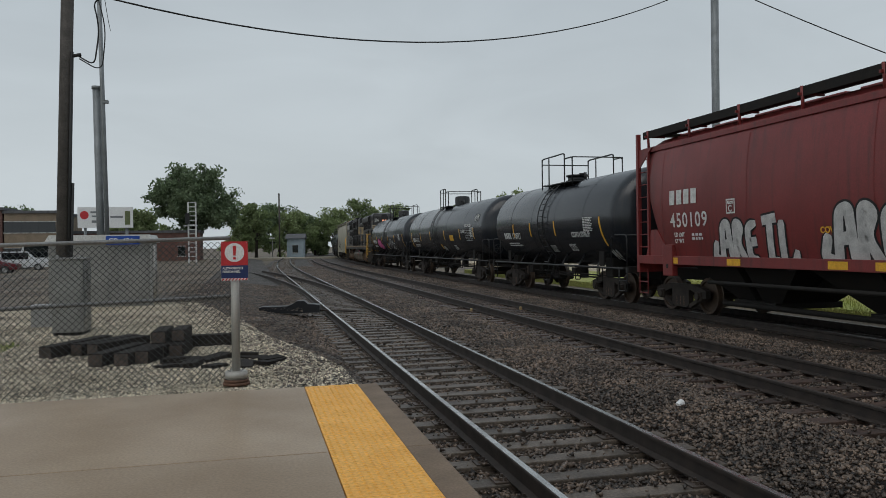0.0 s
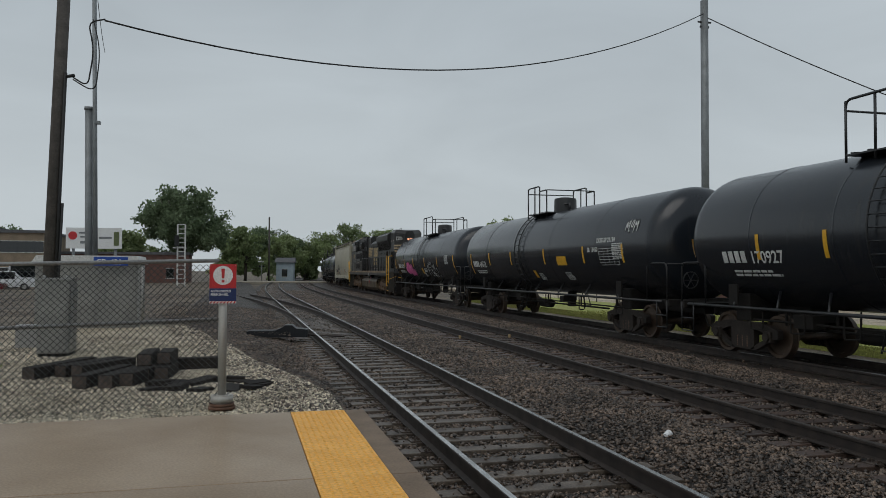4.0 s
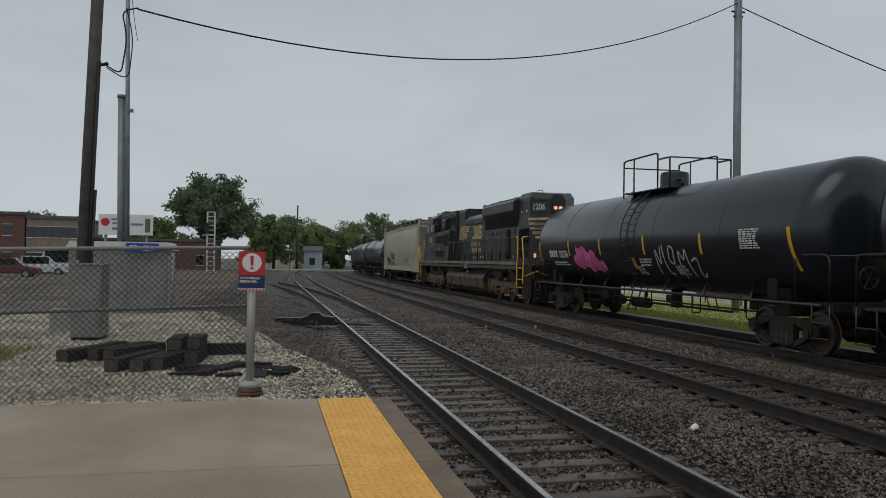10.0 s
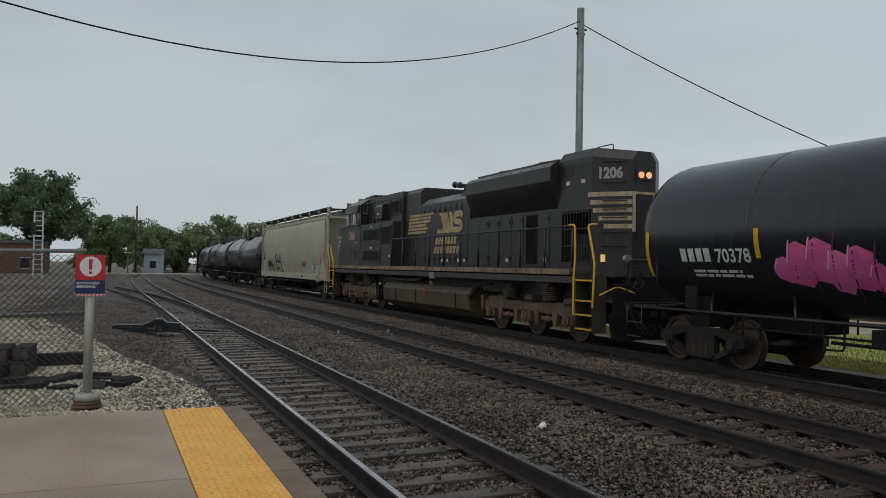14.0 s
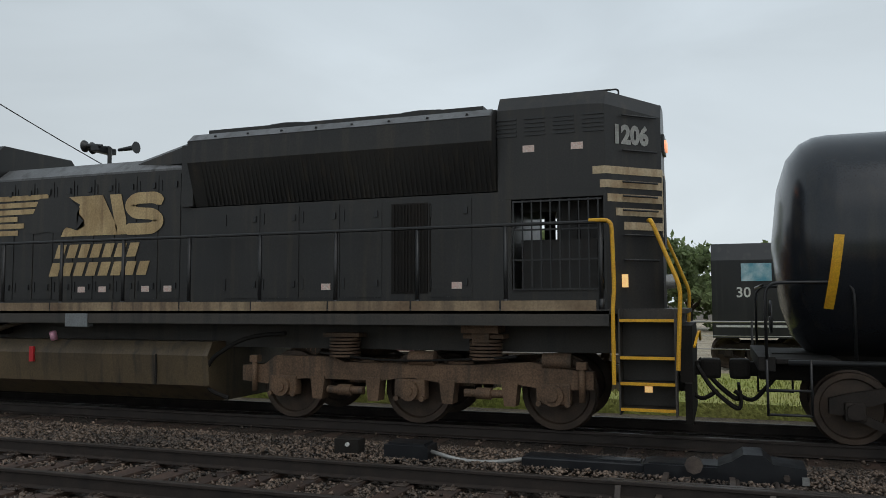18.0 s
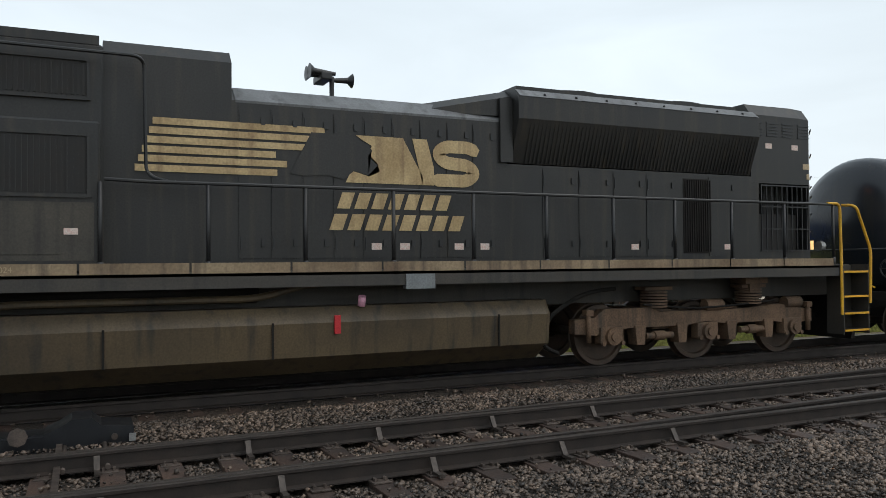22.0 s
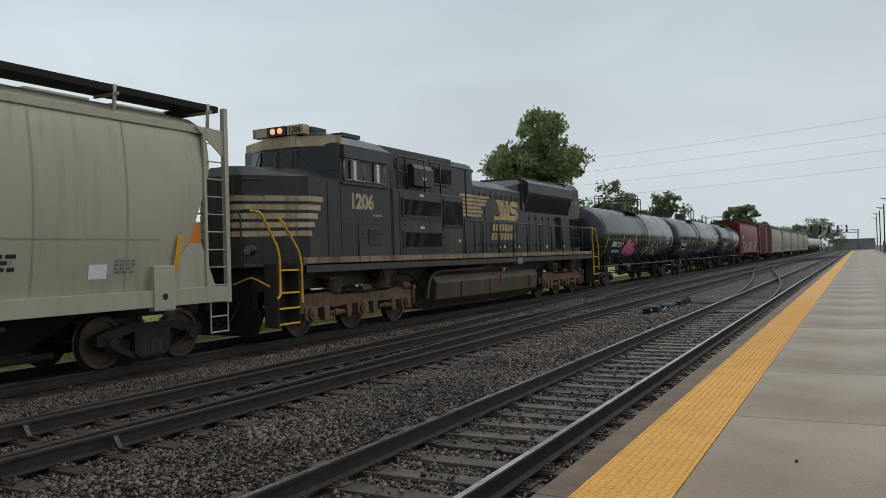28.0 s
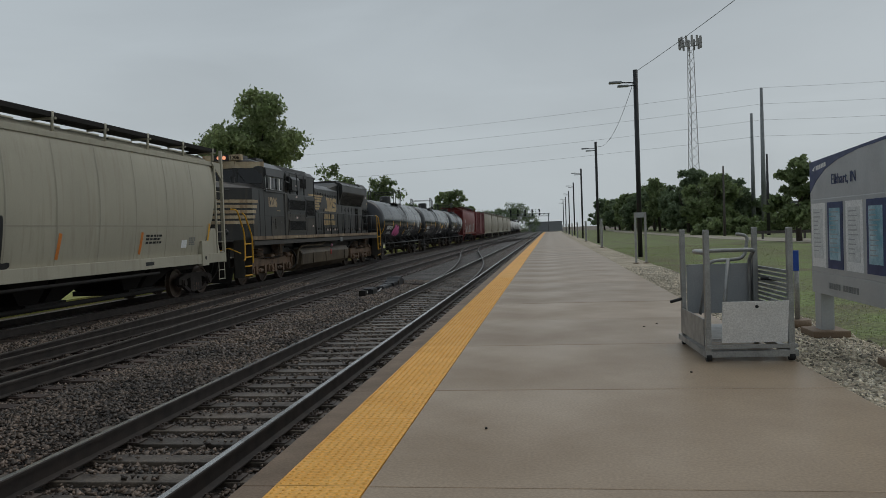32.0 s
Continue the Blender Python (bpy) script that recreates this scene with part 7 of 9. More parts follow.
def box_car(middle, length, label, body_m):
    th = car("box_car", label, "box car", middle, "cars of the freight train")
    h = length / 2
    bm = bmesh.new()
    loft(bm, [[(-1.45, y, 1.0), (-1.45, y, 4.5), (-0.5, y, 4.75), (0.5, y, 4.75), (1.45, y, 4.5), (1.45, y, 1.0)] for y in (-h + 0.5, h - 0.5)])
    part("body", bm, body_m, th)
    part("rib", boxes(*[(-1.49, -1.45, y, y + 0.08, 1.1, 4.45) for y in [-h + 0.7 + 0.9 * k for k in range(int((length - 1.4) / 0.9))]]), body_m, th)
    part("door", boxes((-1.51, -1.46, -1.5, 1.5, 1.15, 4.35)), body_m, th)
    part("underframe", boxes((-0.4, 0.4, -h + 0.3, h - 0.3, 0.75, 1.0)), "under", th)
    for s in (-1, 1):
        freight_truck(th, s * (h - 2.3))
    couplers(th, h)


box_car(-77.7, 16.0, "dark red box car with ribbed sides", "boxred")
for k in range(5):
    hopper_car(-95.1 - 18.4 * k, 18.0, "buff covered hopper car far along the train", "buff", "", 60 + k)
for k in range(4):
    tank_car(-188 - 18.0 * k, 17.6, "pale tank car far along the train", "", 70 + k, paint="offwhite", detail=False)


# ---- beside the platform ----
def warning_sign():
    th = thing("warning_sign", "red and navy warning sign on a steel post", "sign", at=pose(-0.07, 10.51, -0.09))
    part("base", bars(((0, 0, 0), (0, 0, 0.035), 0.165), ((0, 0, 0.035), (0, 0, 0.07), 0.15), n=24), "rust", th, "dark rusty base plate")
    part("flange", bars(((0, 0, 0.07), (0, 0, 0.082), 0.118), ((0, 0, 0.085), (0, 0, 0.165), 0.137), ((0, 0, 0.165), (0, 0, 0.172), 0.128), n=28), "sleeve", th, "pale steel collar")
    for q in range(4):
        t = radians(40 + 90 * q)
        part("flange_bolt", bars(((0.1 * math.cos(t), 0.1 * math.sin(t), 0.172), (0.1 * math.cos(t), 0.1 * math.sin(t), 0.19), 0.012), n=6), "galv", th)
    part("post", bars(((0, 0, 0.172), (0, 0, 1.77), 0.051), n=20), "sleeve", th)
    for z in (1.42, 1.68):
        part("clamp", boxes((-0.07, 0.07, -0.058, 0.0, z, z + 0.04)), "galv", th)
    part("panel", boxes((-0.16, 0.16, -0.070, -0.058, 1.492, 1.79)), "signred", th)
    part("lower_panel", boxes((-0.16, 0.16, -0.070, -0.058, 1.333, 1.4915)), "navy", th)
    bm = bmesh.new()
    for k in range(8):
        x = -0.16 + 0.04 * k
        bm.faces.new([bm.verts.new(v) for v in ((x, -0.0725, 1.306), (x + 0.02, -0.0725, 1.306), (x + 0.04, -0.0725, 1.332), (x + 0.02, -0.0725, 1.332))])
    part("red_hatching", bm, "signred", th)
    part("hatch_strip", boxes((-0.16, 0.16, -0.070, -0.058, 1.305, 1.3325)), "signwhite", th)
    part("disc", bars(((0, -0.070, 1.652), (0, -0.0725, 1.652), 0.118), n=32), "signwhite", th, "white disc with a red exclamation mark")
    bm = bmesh.new()
    prism(bm, [(-0.021, 1.735), (0.021, 1.735), (0.015, 1.615), (-0.015, 1.615)], "y", -0.076, -0.073)
    box(bm, -0.017, 0.017, -0.076, -0.073, 1.565, 1.594)
    part("exclamation_mark", bm, "signred", th)
    for k, w in enumerate(("AUTHORIZED", "PERSONNEL")):
        bm = letters(w, 0.039, 0.001, 0, 0.0008)
        for v in bm.verts:
            v.co = Vector((-0.146 + v.co.x, -0.072 - v.co.z, 1.444 - 0.042 * k + v.co.y))
        part("writing", bm, "signwhite", th, "white writing " + w)
    for x in (-0.145, 0.145):
        part("panel_rivet", bars(((x, -0.070, 1.772), (x, -0.0725, 1.772), 0.006), n=8), "galv", th)


def fence():
    th = thing("chain_link_fence", "galvanised chain-link fence from the sign post past the platform end", "fence", kind="structure")
    p0, d = Vector((-0.12, 10.52, 0)), Vector((-3.156, -0.387, 0))
    for k in range(1, 6):
        p = p0 + d * k
        ob = part("post", bars(((p.x, p.y, -0.15), (p.x, p.y, 1.80 - 0.076 * k), 0.042), n=12), "galv", th)
        part("post_cap", bars(((p.x, p.y, 1.78 - 0.076 * k), (p.x, p.y, 1.84 - 0.076 * k), 0.05), n=12), "galv", th)
    for z0 in (1.745, 1.015):
        e = p0 + d * 5
        part("rail", bars(((p0.x, p0.y, z0), (e.x, e.y, z0 - 0.38), 0.024), n=8), "galv", th)
    along, tall = (d * 5).length, 1.72
    u = d.normalized()
    bm = bmesh.new()
    step = 0.075
    for sgn in (1, -1):
        n = int((along + tall) / step)
        for i in range(n):
            s0 = i * step - (tall if sgn > 0 else 0)
            a, b = (s0, 0.0), (s0 + sgn * tall, tall)
            pts = []
            for s, z in (a, b):
                pts.append([s, z])
            (s1, z1), (s2, z2) = pts
            if s1 < 0:
                z1 += -s1 * 1.0
                s1 = 0.0
            if s2 < 0:
                z2 -= -s2
                s2 = 0.0
            if s1 > along:
                z1 += s1 - along
                s1 = along
            if s2 > along:
                z2 -= s2 - along
                s2 = along
            if z2 - z1 < 0.05:
                continue
            f = lambda s, z: p0 + u * s + Vector((0, -0.03, -0.02 - 0.0245 * s + z))
            cyl(bm, f(s1, z1), f(s2, z2), 0.0042, 3, cap=False)
    tagged(part("mesh_wire", bm, "wire", th, "woven wire mesh"), kind="stuff")


def tie_pile():
    rng = random.Random(8)
    for x0, y0, x1, y1, z in ((-3.08, 14.0, -2.42, 15.5, 0), (-2.66, 14.2, -1.95, 15.45, 0), (-2.40, 14.1, -1.72, 15.2, 0.004), (-2.12, 12.8, -1.66, 14.15, 0), (-1.76, 12.75, -1.42, 13.9, 0), (-1.50, 12.9, -1.22, 14.0, 0.004),
                              (-1.33, 13.45, -1.16, 14.6, 0.0), (-1.06, 13.55, -0.98, 14.5, 0.0), (-1.36, 14.86, -0.2, 14.92, 0.004), (-1.34, 13.75, -1.30, 14.7, 0.2), (-1.06, 13.95, -1.0, 14.7, 0.2)):
        x, y, ln, turn = (x0 + x1) / 2, (y0 + y1) / 2, math.hypot(x1 - x0, y1 - y0), math.degrees(math.atan2(y1 - y0, x1 - x0))
        th = thing("stacked_tie", "dark creosoted timber tie in a pile on the gravel", "timber", "pile of ties", at=pose(x, y, -0.11 + z, 0, 0, turn))
        part("timber", built(box, -ln / 2, ln / 2, -0.115, 0.115, 0, 0.195, 0.012), "pilecreo", th)
        part("end_grain", boxes((-ln / 2 - 0.003, -ln / 2, -0.1, 0.1, 0.012, 0.18)), "plate", th, "dull steel end plate")
    for k in range(16):
        bm = bmesh.new()
        w = rng.uniform(0.15, 0.4)
        prism(bm, [(-w, -0.1), (w * 0.8, -0.14), (w, 0.12), (-w * 0.6, 0.16)], "z", 0, rng.uniform(0.03, 0.08))
        ob = part("timber_scrap", bm, "pilecreo")
        ob.matrix_basis = pose(*((rng.uniform(-1.1, -0.4), rng.uniform(12.2, 13.2)) if k < 10 else (rng.uniform(0.0, 0.9), rng.uniform(12.2, 13.4))), -0.115, rng.uniform(-6, 6), rng.uniform(-6, 6), rng.uniform(0, 360))
        tagged(ob, "dark scrap of broken timber on the gravel", "timber", "timber scraps")


def signal_cases():
    th = thing("signal_cabinet", "aluminium signal cabinet standing on the gravel", "cabinet", at=pose(-3.48, 17.55, -0.17))
    part("case", built(box, -0.3, 0.3, 0, 0.75, 0.12, 1.6, 0.01), "cabinet", th)
    part("door", boxes((-0.28, 0.28, -0.02, -0.002, 0.16, 1.56)), "cabinet", th)
    part("lid", boxes((-0.33, 0.33, -0.05, 0.8, 1.6, 1.63)), "alu", th)
    part("plinth", boxes((-0.28, 0.28, 0.02, 0.73, 0, 0.12)), "under", th)
    part("hasp", boxes((0.3, 0.33, 0.1, 0.16, 0.4, 1.4), (0.3, 0.36, 0.3, 0.5, 1.15, 1.4)), "alu", th)
    part("lifting_eye", bars(((-0.22, 0.2, 1.63), (-0.22, 0.2, 1.69), 0.03), ((0.22, 0.2, 1.63), (0.22, 0.2, 1.69), 0.03)), "alu", th)
    th = thing("junction_cabinet", "low grey steel box on the gravel", "cabinet", at=pose(-4.42, 19.65, -0.15))
    part("case", built(box, -0.27, 0.27, 0, 0.5, 0, 0.5, 0.01), "galv", th)
    part("lid", boxes((-0.29, 0.29, -0.03, 0.53, 0.5, 0.53)), "alu", th)
    th = thing("signal_bungalow", "aluminium signal hut with a sloping roof and blue name plate", "hut", at=pose(-4.34, 25.9, -0.30, 0, 0, 1))
    part("wall", built(box, -1.4, 1.45, 0, 2.2, 0.1, 2.12, 0.02), "cabinet", th)
    for k in range(5):
        part("wall_panel", boxes((-1.38 + 0.56 * k, -0.84 + 0.56 * k, -0.012, -0.001, 0.14, 2.08)), "cabinet", th)
    bm = bmesh.new()
    prism(bm, [(-1.5, 2.12), (1.55, 2.12), (1.45, 2.36), (-1.35, 2.36)], "y", -0.15, 2.3)
    part("roof", bm, "offwhite", th)
    part("plinth", boxes((-1.35, 1.4, 0.05, 2.15, -0.05, 0.1)), "under", th)
    part("corner_post", boxes((1.45, 1.53, -0.02, 0.08, 0.1, 2.11)), "alu", th)
    part("door", boxes((1.45, 1.48, 0.5, 1.4, 0.2, 2.0)), "cabinet", th)
    part("name_plate", boxes((0.22, 1.18, -0.17, -0.152, 2.06, 2.32)), "signblue", th)
    bm = letters("CP  421", 0.22, 0.002, 0, 0.004)
    for v in bm.verts:
        v.co = Vector((0.29 + v.co.x, -0.172 - v.co.z, 2.10 + v.co.y))
    part("writing", bm, "signwhite", th, "white writing CP 421")
    part("gutter", bars(((1.6, -0.1, 0.3), (1.6, -0.1, 2.05), 0.05)), "galv", th)


def wood_pole(x, y, h, lean, label, r=0.145):
    th = thing("utility_pole", label, "utility pole", at=pose(x, y, -0.3))
    part("shaft", bars(((0, 0, 0), (lean, 0, h), r), n=16), "pole", th)
    return th


def cable(name, label, p, q, sag, r=0.02, n=24, wave=0.0):
    p, q = Vector(p), Vector(q)
    bm = bmesh.new()
    tube(bm, [p.lerp(q, i / n) - Vector((0, 0, sag * 4 * (i / n) * (1 - i / n))) for i in range(n + 1)], r, 6)
    ob = part(name, bm, "cable")
    return tagged(ob, label, "cable")


def poles():
    th = wood_pole(-4.28, 20.6, 11.5, 0.38, "leaning weathered wooden utility pole with conduit")
    part("riser_pipe", bars(((0.17, -0.1, 0), (0.36, -0.1, 6.6), 0.04), ((0.22, -0.1, 0), (0.34, -0.1, 3.5), 0.03)), "cable", th)
    part("bracket", bars(((0.35, -0.1, 6.5), (0.56, -0.1, 6.55), 0.04)), "cable", th)
    bm = bmesh.new()
    tube(bm, bend([(0.52, -0.1, 6.5), (0.85, -0.1, 6.3), (0.98, -0.1, 7.2), (0.84, -0.1, 7.85), (1.22, -0.1, 7.95)], 0.5, 8), 0.018, 6)
    tube(bm, bend([(0.52, -0.1, 6.45), (1.02, -0.1, 6.15), (1.12, -0.1, 7.2), (0.95, -0.1, 7.92)], 0.5, 8), 0.014, 6)
    part("cable_loop", bm, "cable", th)
    th = thing("mast", "slim grey steel mast beside the hut", "mast", at=pose(-4.68, 29.7, -0.3))
    part("shaft", bars(((0, 0, 0), (-0.22, 0, 12.5), 0.075), n=12), "steelpole", th)
    part("bracket", boxes((-0.14, 0.06, -0.1, 0.1, 7.0, 7.1)), "steelpole", th)
    th = thing("mast", "thick square steel mast beside the hut", "mast", at=pose(-4.92, 29.8, -0.3))
    part("shaft", bars(((0, 0, 0), (-0.1, 0, 7.5), 0.13), n=8), "steelpole", th)
    part("cap", bars(((-0.1, 0, 7.5), (-0.1, 0, 7.6), 0.16), n=8), "steelpole", th)
    th = thing("utility_pole", "tall grey steel pole beyond the train", "utility pole", at=pose(18.9, 29.3, -0.3))
    part("shaft", bars(((0, 0, 0), (0, 0, 13.3), 0.16), n=16), "steelpole", th)
    part("insulator", bars(((-0.3, 0, 12.4), (0.3, 0, 12.4), 0.04), ((-0.2, 0, 12.2), (0.2, 0, 12.2), 0.05)), "cable", th)
    cable("cable", "thick sagging cable between the poles", (-3.08, 20.5, 7.62), (18.8, 29.2, 12.42), 1.74, 0.021)
    cable("cable", "thick cable running on beyond the train", (18.9, 29.3, 12.35), (29.2, 19.8, 4.6), 0.35, 0.021)
    cable("cable", "thin wire to the hut mast", (-3.4, 20.6, 9.6), (-4.5, 29.6, 9.2), 0.3, 0.01)


def lift_cart():
    th = thing("wheelchair_lift", "aluminium portable wheelchair lift standing on the wet platform", "wheelchair lift", at=pose(-2.27, -9.85, 0.002, 0, 0, 180 + 2))
    posts = ((0, 0), (0.92, 0), (0.0, 1.35), (0.92, 1.35))
    for x, y in posts:
        part("post", built(box, x - 0.032, x + 0.032, y - 0.032, y + 0.032, 0.04, 1.52, 0.008), "alu", th)
    part("base_frame", boxes((-0.04, 0.99, -0.04, 0.03, 0.05, 0.12), (-0.04, 0.99, 1.47, 1.54, 0.05, 0.12), (-0.04, 0.03, 0, 1.5, 0.05, 0.12), (0.92, 0.99, 0, 1.5, 0.05, 0.12), (-0.03, 0.98, -0.05, 0.0, 0.15, 0.19)), "alu", th)
    part("deck", boxes((0.03, 0.92, 0.05, 1.45, 0.22, 0.25)), "alu", th)
    bm = bmesh.new()
    loft(bm, [[(0.14, -0.06, 0.22), (0.86, -0.06, 0.22), (0.86, -0.04, 0.22), (0.14, -0.04, 0.22)], [(0.13, -0.18, 0.70), (0.85, -0.18, 0.70), (0.85, -0.16, 0.70), (0.13, -0.16, 0.70)]])
    part("ramp_plate", bm, "signwhite", th, "scuffed pale ramp plate with tread")
    part("ramp_hole", bars(((0.5, -0.16, 0.64), (0.5, -0.182, 0.64), 0.018)), "ink", th)
    bm = bmesh.new()
    for k in range(13):
        box(bm, 0.955, 0.985, 0.1, 1.42, 0.32 + 0.055 * k, 0.355 + 0.055 * k)
    part("side_panel", bm, "alu", th, "ribbed side panel")
    part("end_gate", boxes((0.06, 0.9, 1.40, 1.43, 0.4, 1.05)), "signgrey", th, "grey mesh gate")
    part("side_plate", boxes((-0.03, -0.01, 0.1, 1.4, 0.16, 0.48)), "alu", th)
    bm = bmesh.new()
    tube(bm, bend([(0.0, 0.0, 1.25), (0.0, 0.75, 1.25), (0.75, 0.75, 1.25), (0.85, 1.35, 1.1), (0.85, 1.35, 0.4)], 0.12), 0.025)
    tube(bm, bend([(0.2, 1.3, 0.4), (0.3, 1.2, 1.1), (0.75, 1.2, 1.12), (0.8, 1.2, 1.42), (0.65, 1.2, 1.44)], 0.1), 0.022)
    cyl(bm, (0.4, 0.9, 0.4), (0.52, 1.1, 1.12), 0.025, 8)
    part("handrail", bm, "alu", th)
    part("crank", bars(((-0.05, 1.2, 0.62), (-0.2, 1.2, 0.58), 0.02)), "cable", th)
    part("crank", bars(((0.86, 0.9, 0.88), (1.08, 0.9, 0.86), 0.02)), "cable", th)
    for x, y in posts:
        part("castor", bars(((x - 0.03, y, 0.05), (x + 0.03, y, 0.05), 0.05), n=14), "rubber", th)


def kiosk():
    th = thing("information_sign", "grey and navy station sign with poster cases on two posts", "sign", at=pose(-4.38, -11.0, -0.08))
    for y in (-1.4, 1.35):
        part("post", built(box, -0.09, 0.09, y - 0.13, y + 0.13, 0.08, 0.75, 0.01), "kioskgrey", th)
        part("foot", built(box, -0.25, 0.25, y - 0.3, y + 0.3, 0.0, 0.10, 0.02), "kerb", th)
    part("lower_panel", built(box, -0.1, 0.1, -1.6, 1.6, 0.62, 0.92, 0.01), "kioskgrey", th)
    part("case_frame", built(box, -0.1, 0.1, -1.6, 1.6, 0.92, 1.96, 0.01), "kioskgrey", th)
    bm = bmesh.new()
    arc = [(-1.62, 1.96), (1.6, 1.96), (1.6, 2.62), (-1.62, 2.5)]
    prism(bm, arc, "x", -0.09, 0.09)
    part("header_panel", bm, "kioskgrey", th)
    bm = bmesh.new()
    prism(bm, [(-1.62, 2.06), (-1.35, 2.22), (-1.0, 2.36), (-0.5, 2.46), (0.2, 2.53), (1.6, 2.58), (1.6, 2.62), (-1.62, 2.5)], "x", 0.09, 0.095)
    part("header_band", bm, "navy", th, "curved navy band")
    part("edge_post", bars(((0.0, -1.63, 0.62), (0.0, -1.63, 2.4), 0.04)), "kioskgrey", th)
    for k, (y, m) in enumerate(((-1.27, "paper"), (-0.62, "poster"), (0.05, "paper"), (0.72, "poster"))):
        c = part("poster_case", boxes((0.1, 0.106, y - 0.27, y + 0.29, 1.0, 1.9)), "signwhite" if m == "paper" else "navy", th)
        part("poster", boxes((0.106, 0.109, y - 0.2, y + 0.2, 1.12, 1.82)), m, c, "printed poster behind glass")
        bm = bmesh.new()
        for r in range(10):
            box(bm, 0.109, 0.1105, y - 0.17, y + random.uniform(0.0, 0.17), 1.76 - 0.06 * r, 1.775 - 0.06 * r)
        part("print_line", bm, "signgrey", c)
    bm = letters("Elkhart, IN", 0.20, 0.002)
    for v in bm.verts:
        v.co = Vector((0.096 + v.co.z, -0.75 + v.co.x, 2.14 + v.co.y))
    part("writing", bm, "navy", th, "station name Elkhart, IN")
    bm = bmesh.new()
    prism(bm, [(-1.5, 2.38), (-1.38, 2.43), (-1.42, 2.36)], "x", 0.096, 0.099)
    for k in range(6):
        box(bm, 0.096, 0.099, -1.34 + 0.07 * k, -1.29 + 0.07 * k, 2.37 + 0.006 * k, 2.43 + 0.006 * k)
    part("operator_mark", bm, "signwhite", th, "plain white operator mark")
    part("small_print", boxes(*[(0.101, 0.104, -0.9 + 0.09 * k, -0.83 + 0.09 * k, 0.72, 0.80) for k in range(12) if k != 5]), "steelpole", th)
    th = thing("marker_post", "thin grey post with a small blue plate", "sign", at=pose(-4.3, -13.4, -0.08))
    part("post", bars(((0, 0, 0.1), (0, 0, 1.2), 0.04), n=12), "galv", th)
    part("foot", bars(((0, 0, 0), (0, 0, 0.12), 0.2), n=20), "kerb", th)
    part("plate", boxes((-0.02, 0.12, 0.04, 0.06, 0.88, 1.2)), "signblue", th)


def lamps():
    th = thing("street_lamp", "tall black platform lamp with twin heads", "street lamp", "platform lamps", at=pose(-5.1, -42.0, -0.1))
    part("pole", bars(((0, 0, 0), (0, 0, 9.6), 0.12), n=12), "lamppole", th)
    part("arm", bars(((0, 0, 8.95), (0.9, 0, 9.0), 0.035), ((0, 0.1, 8.8), (0.5, 0.3, 8.75), 0.035)), "lamppole", th)
    part("lamp_head", built(box, 0.7, 1.35, -0.16, 0.16, 8.95, 9.06, 0.04), "steelpole", th)
    part("lamp_head", built(box, 0.4, 0.95, 0.2, 0.5, 8.7, 8.8, 0.04), "steelpole", th)
    for k in range(1, 7):
        copy_thing(th, pose(-5.1 + 0.02 * k, -42.0 - 34.5 * k, -0.1))
    th = thing("post_pair", "pair of pale steel posts at the platform's edge", "post", "platform post pairs", at=pose(-4.34, -34.9, -0.1))
    for x in (-0.21, 0.21):
        part("post", built(box, x - 0.045, x + 0.045, -0.05, 0.05, 0.0, 2.2, 0.01), "galv", th)
        part("foot", bars(((x, 0, 0), (x, 0, 0.06), 0.13), n=12), "kerb", th)
    part("plate", boxes((-0.16, 0.16, -0.01, 0.01, 1.98, 2.2)), "signgrey", th)
    for k in range(1, 9):
        copy_thing(th, pose(-4.34, -34.9 - 25.4 * k, -0.1, 0, 0, 75))


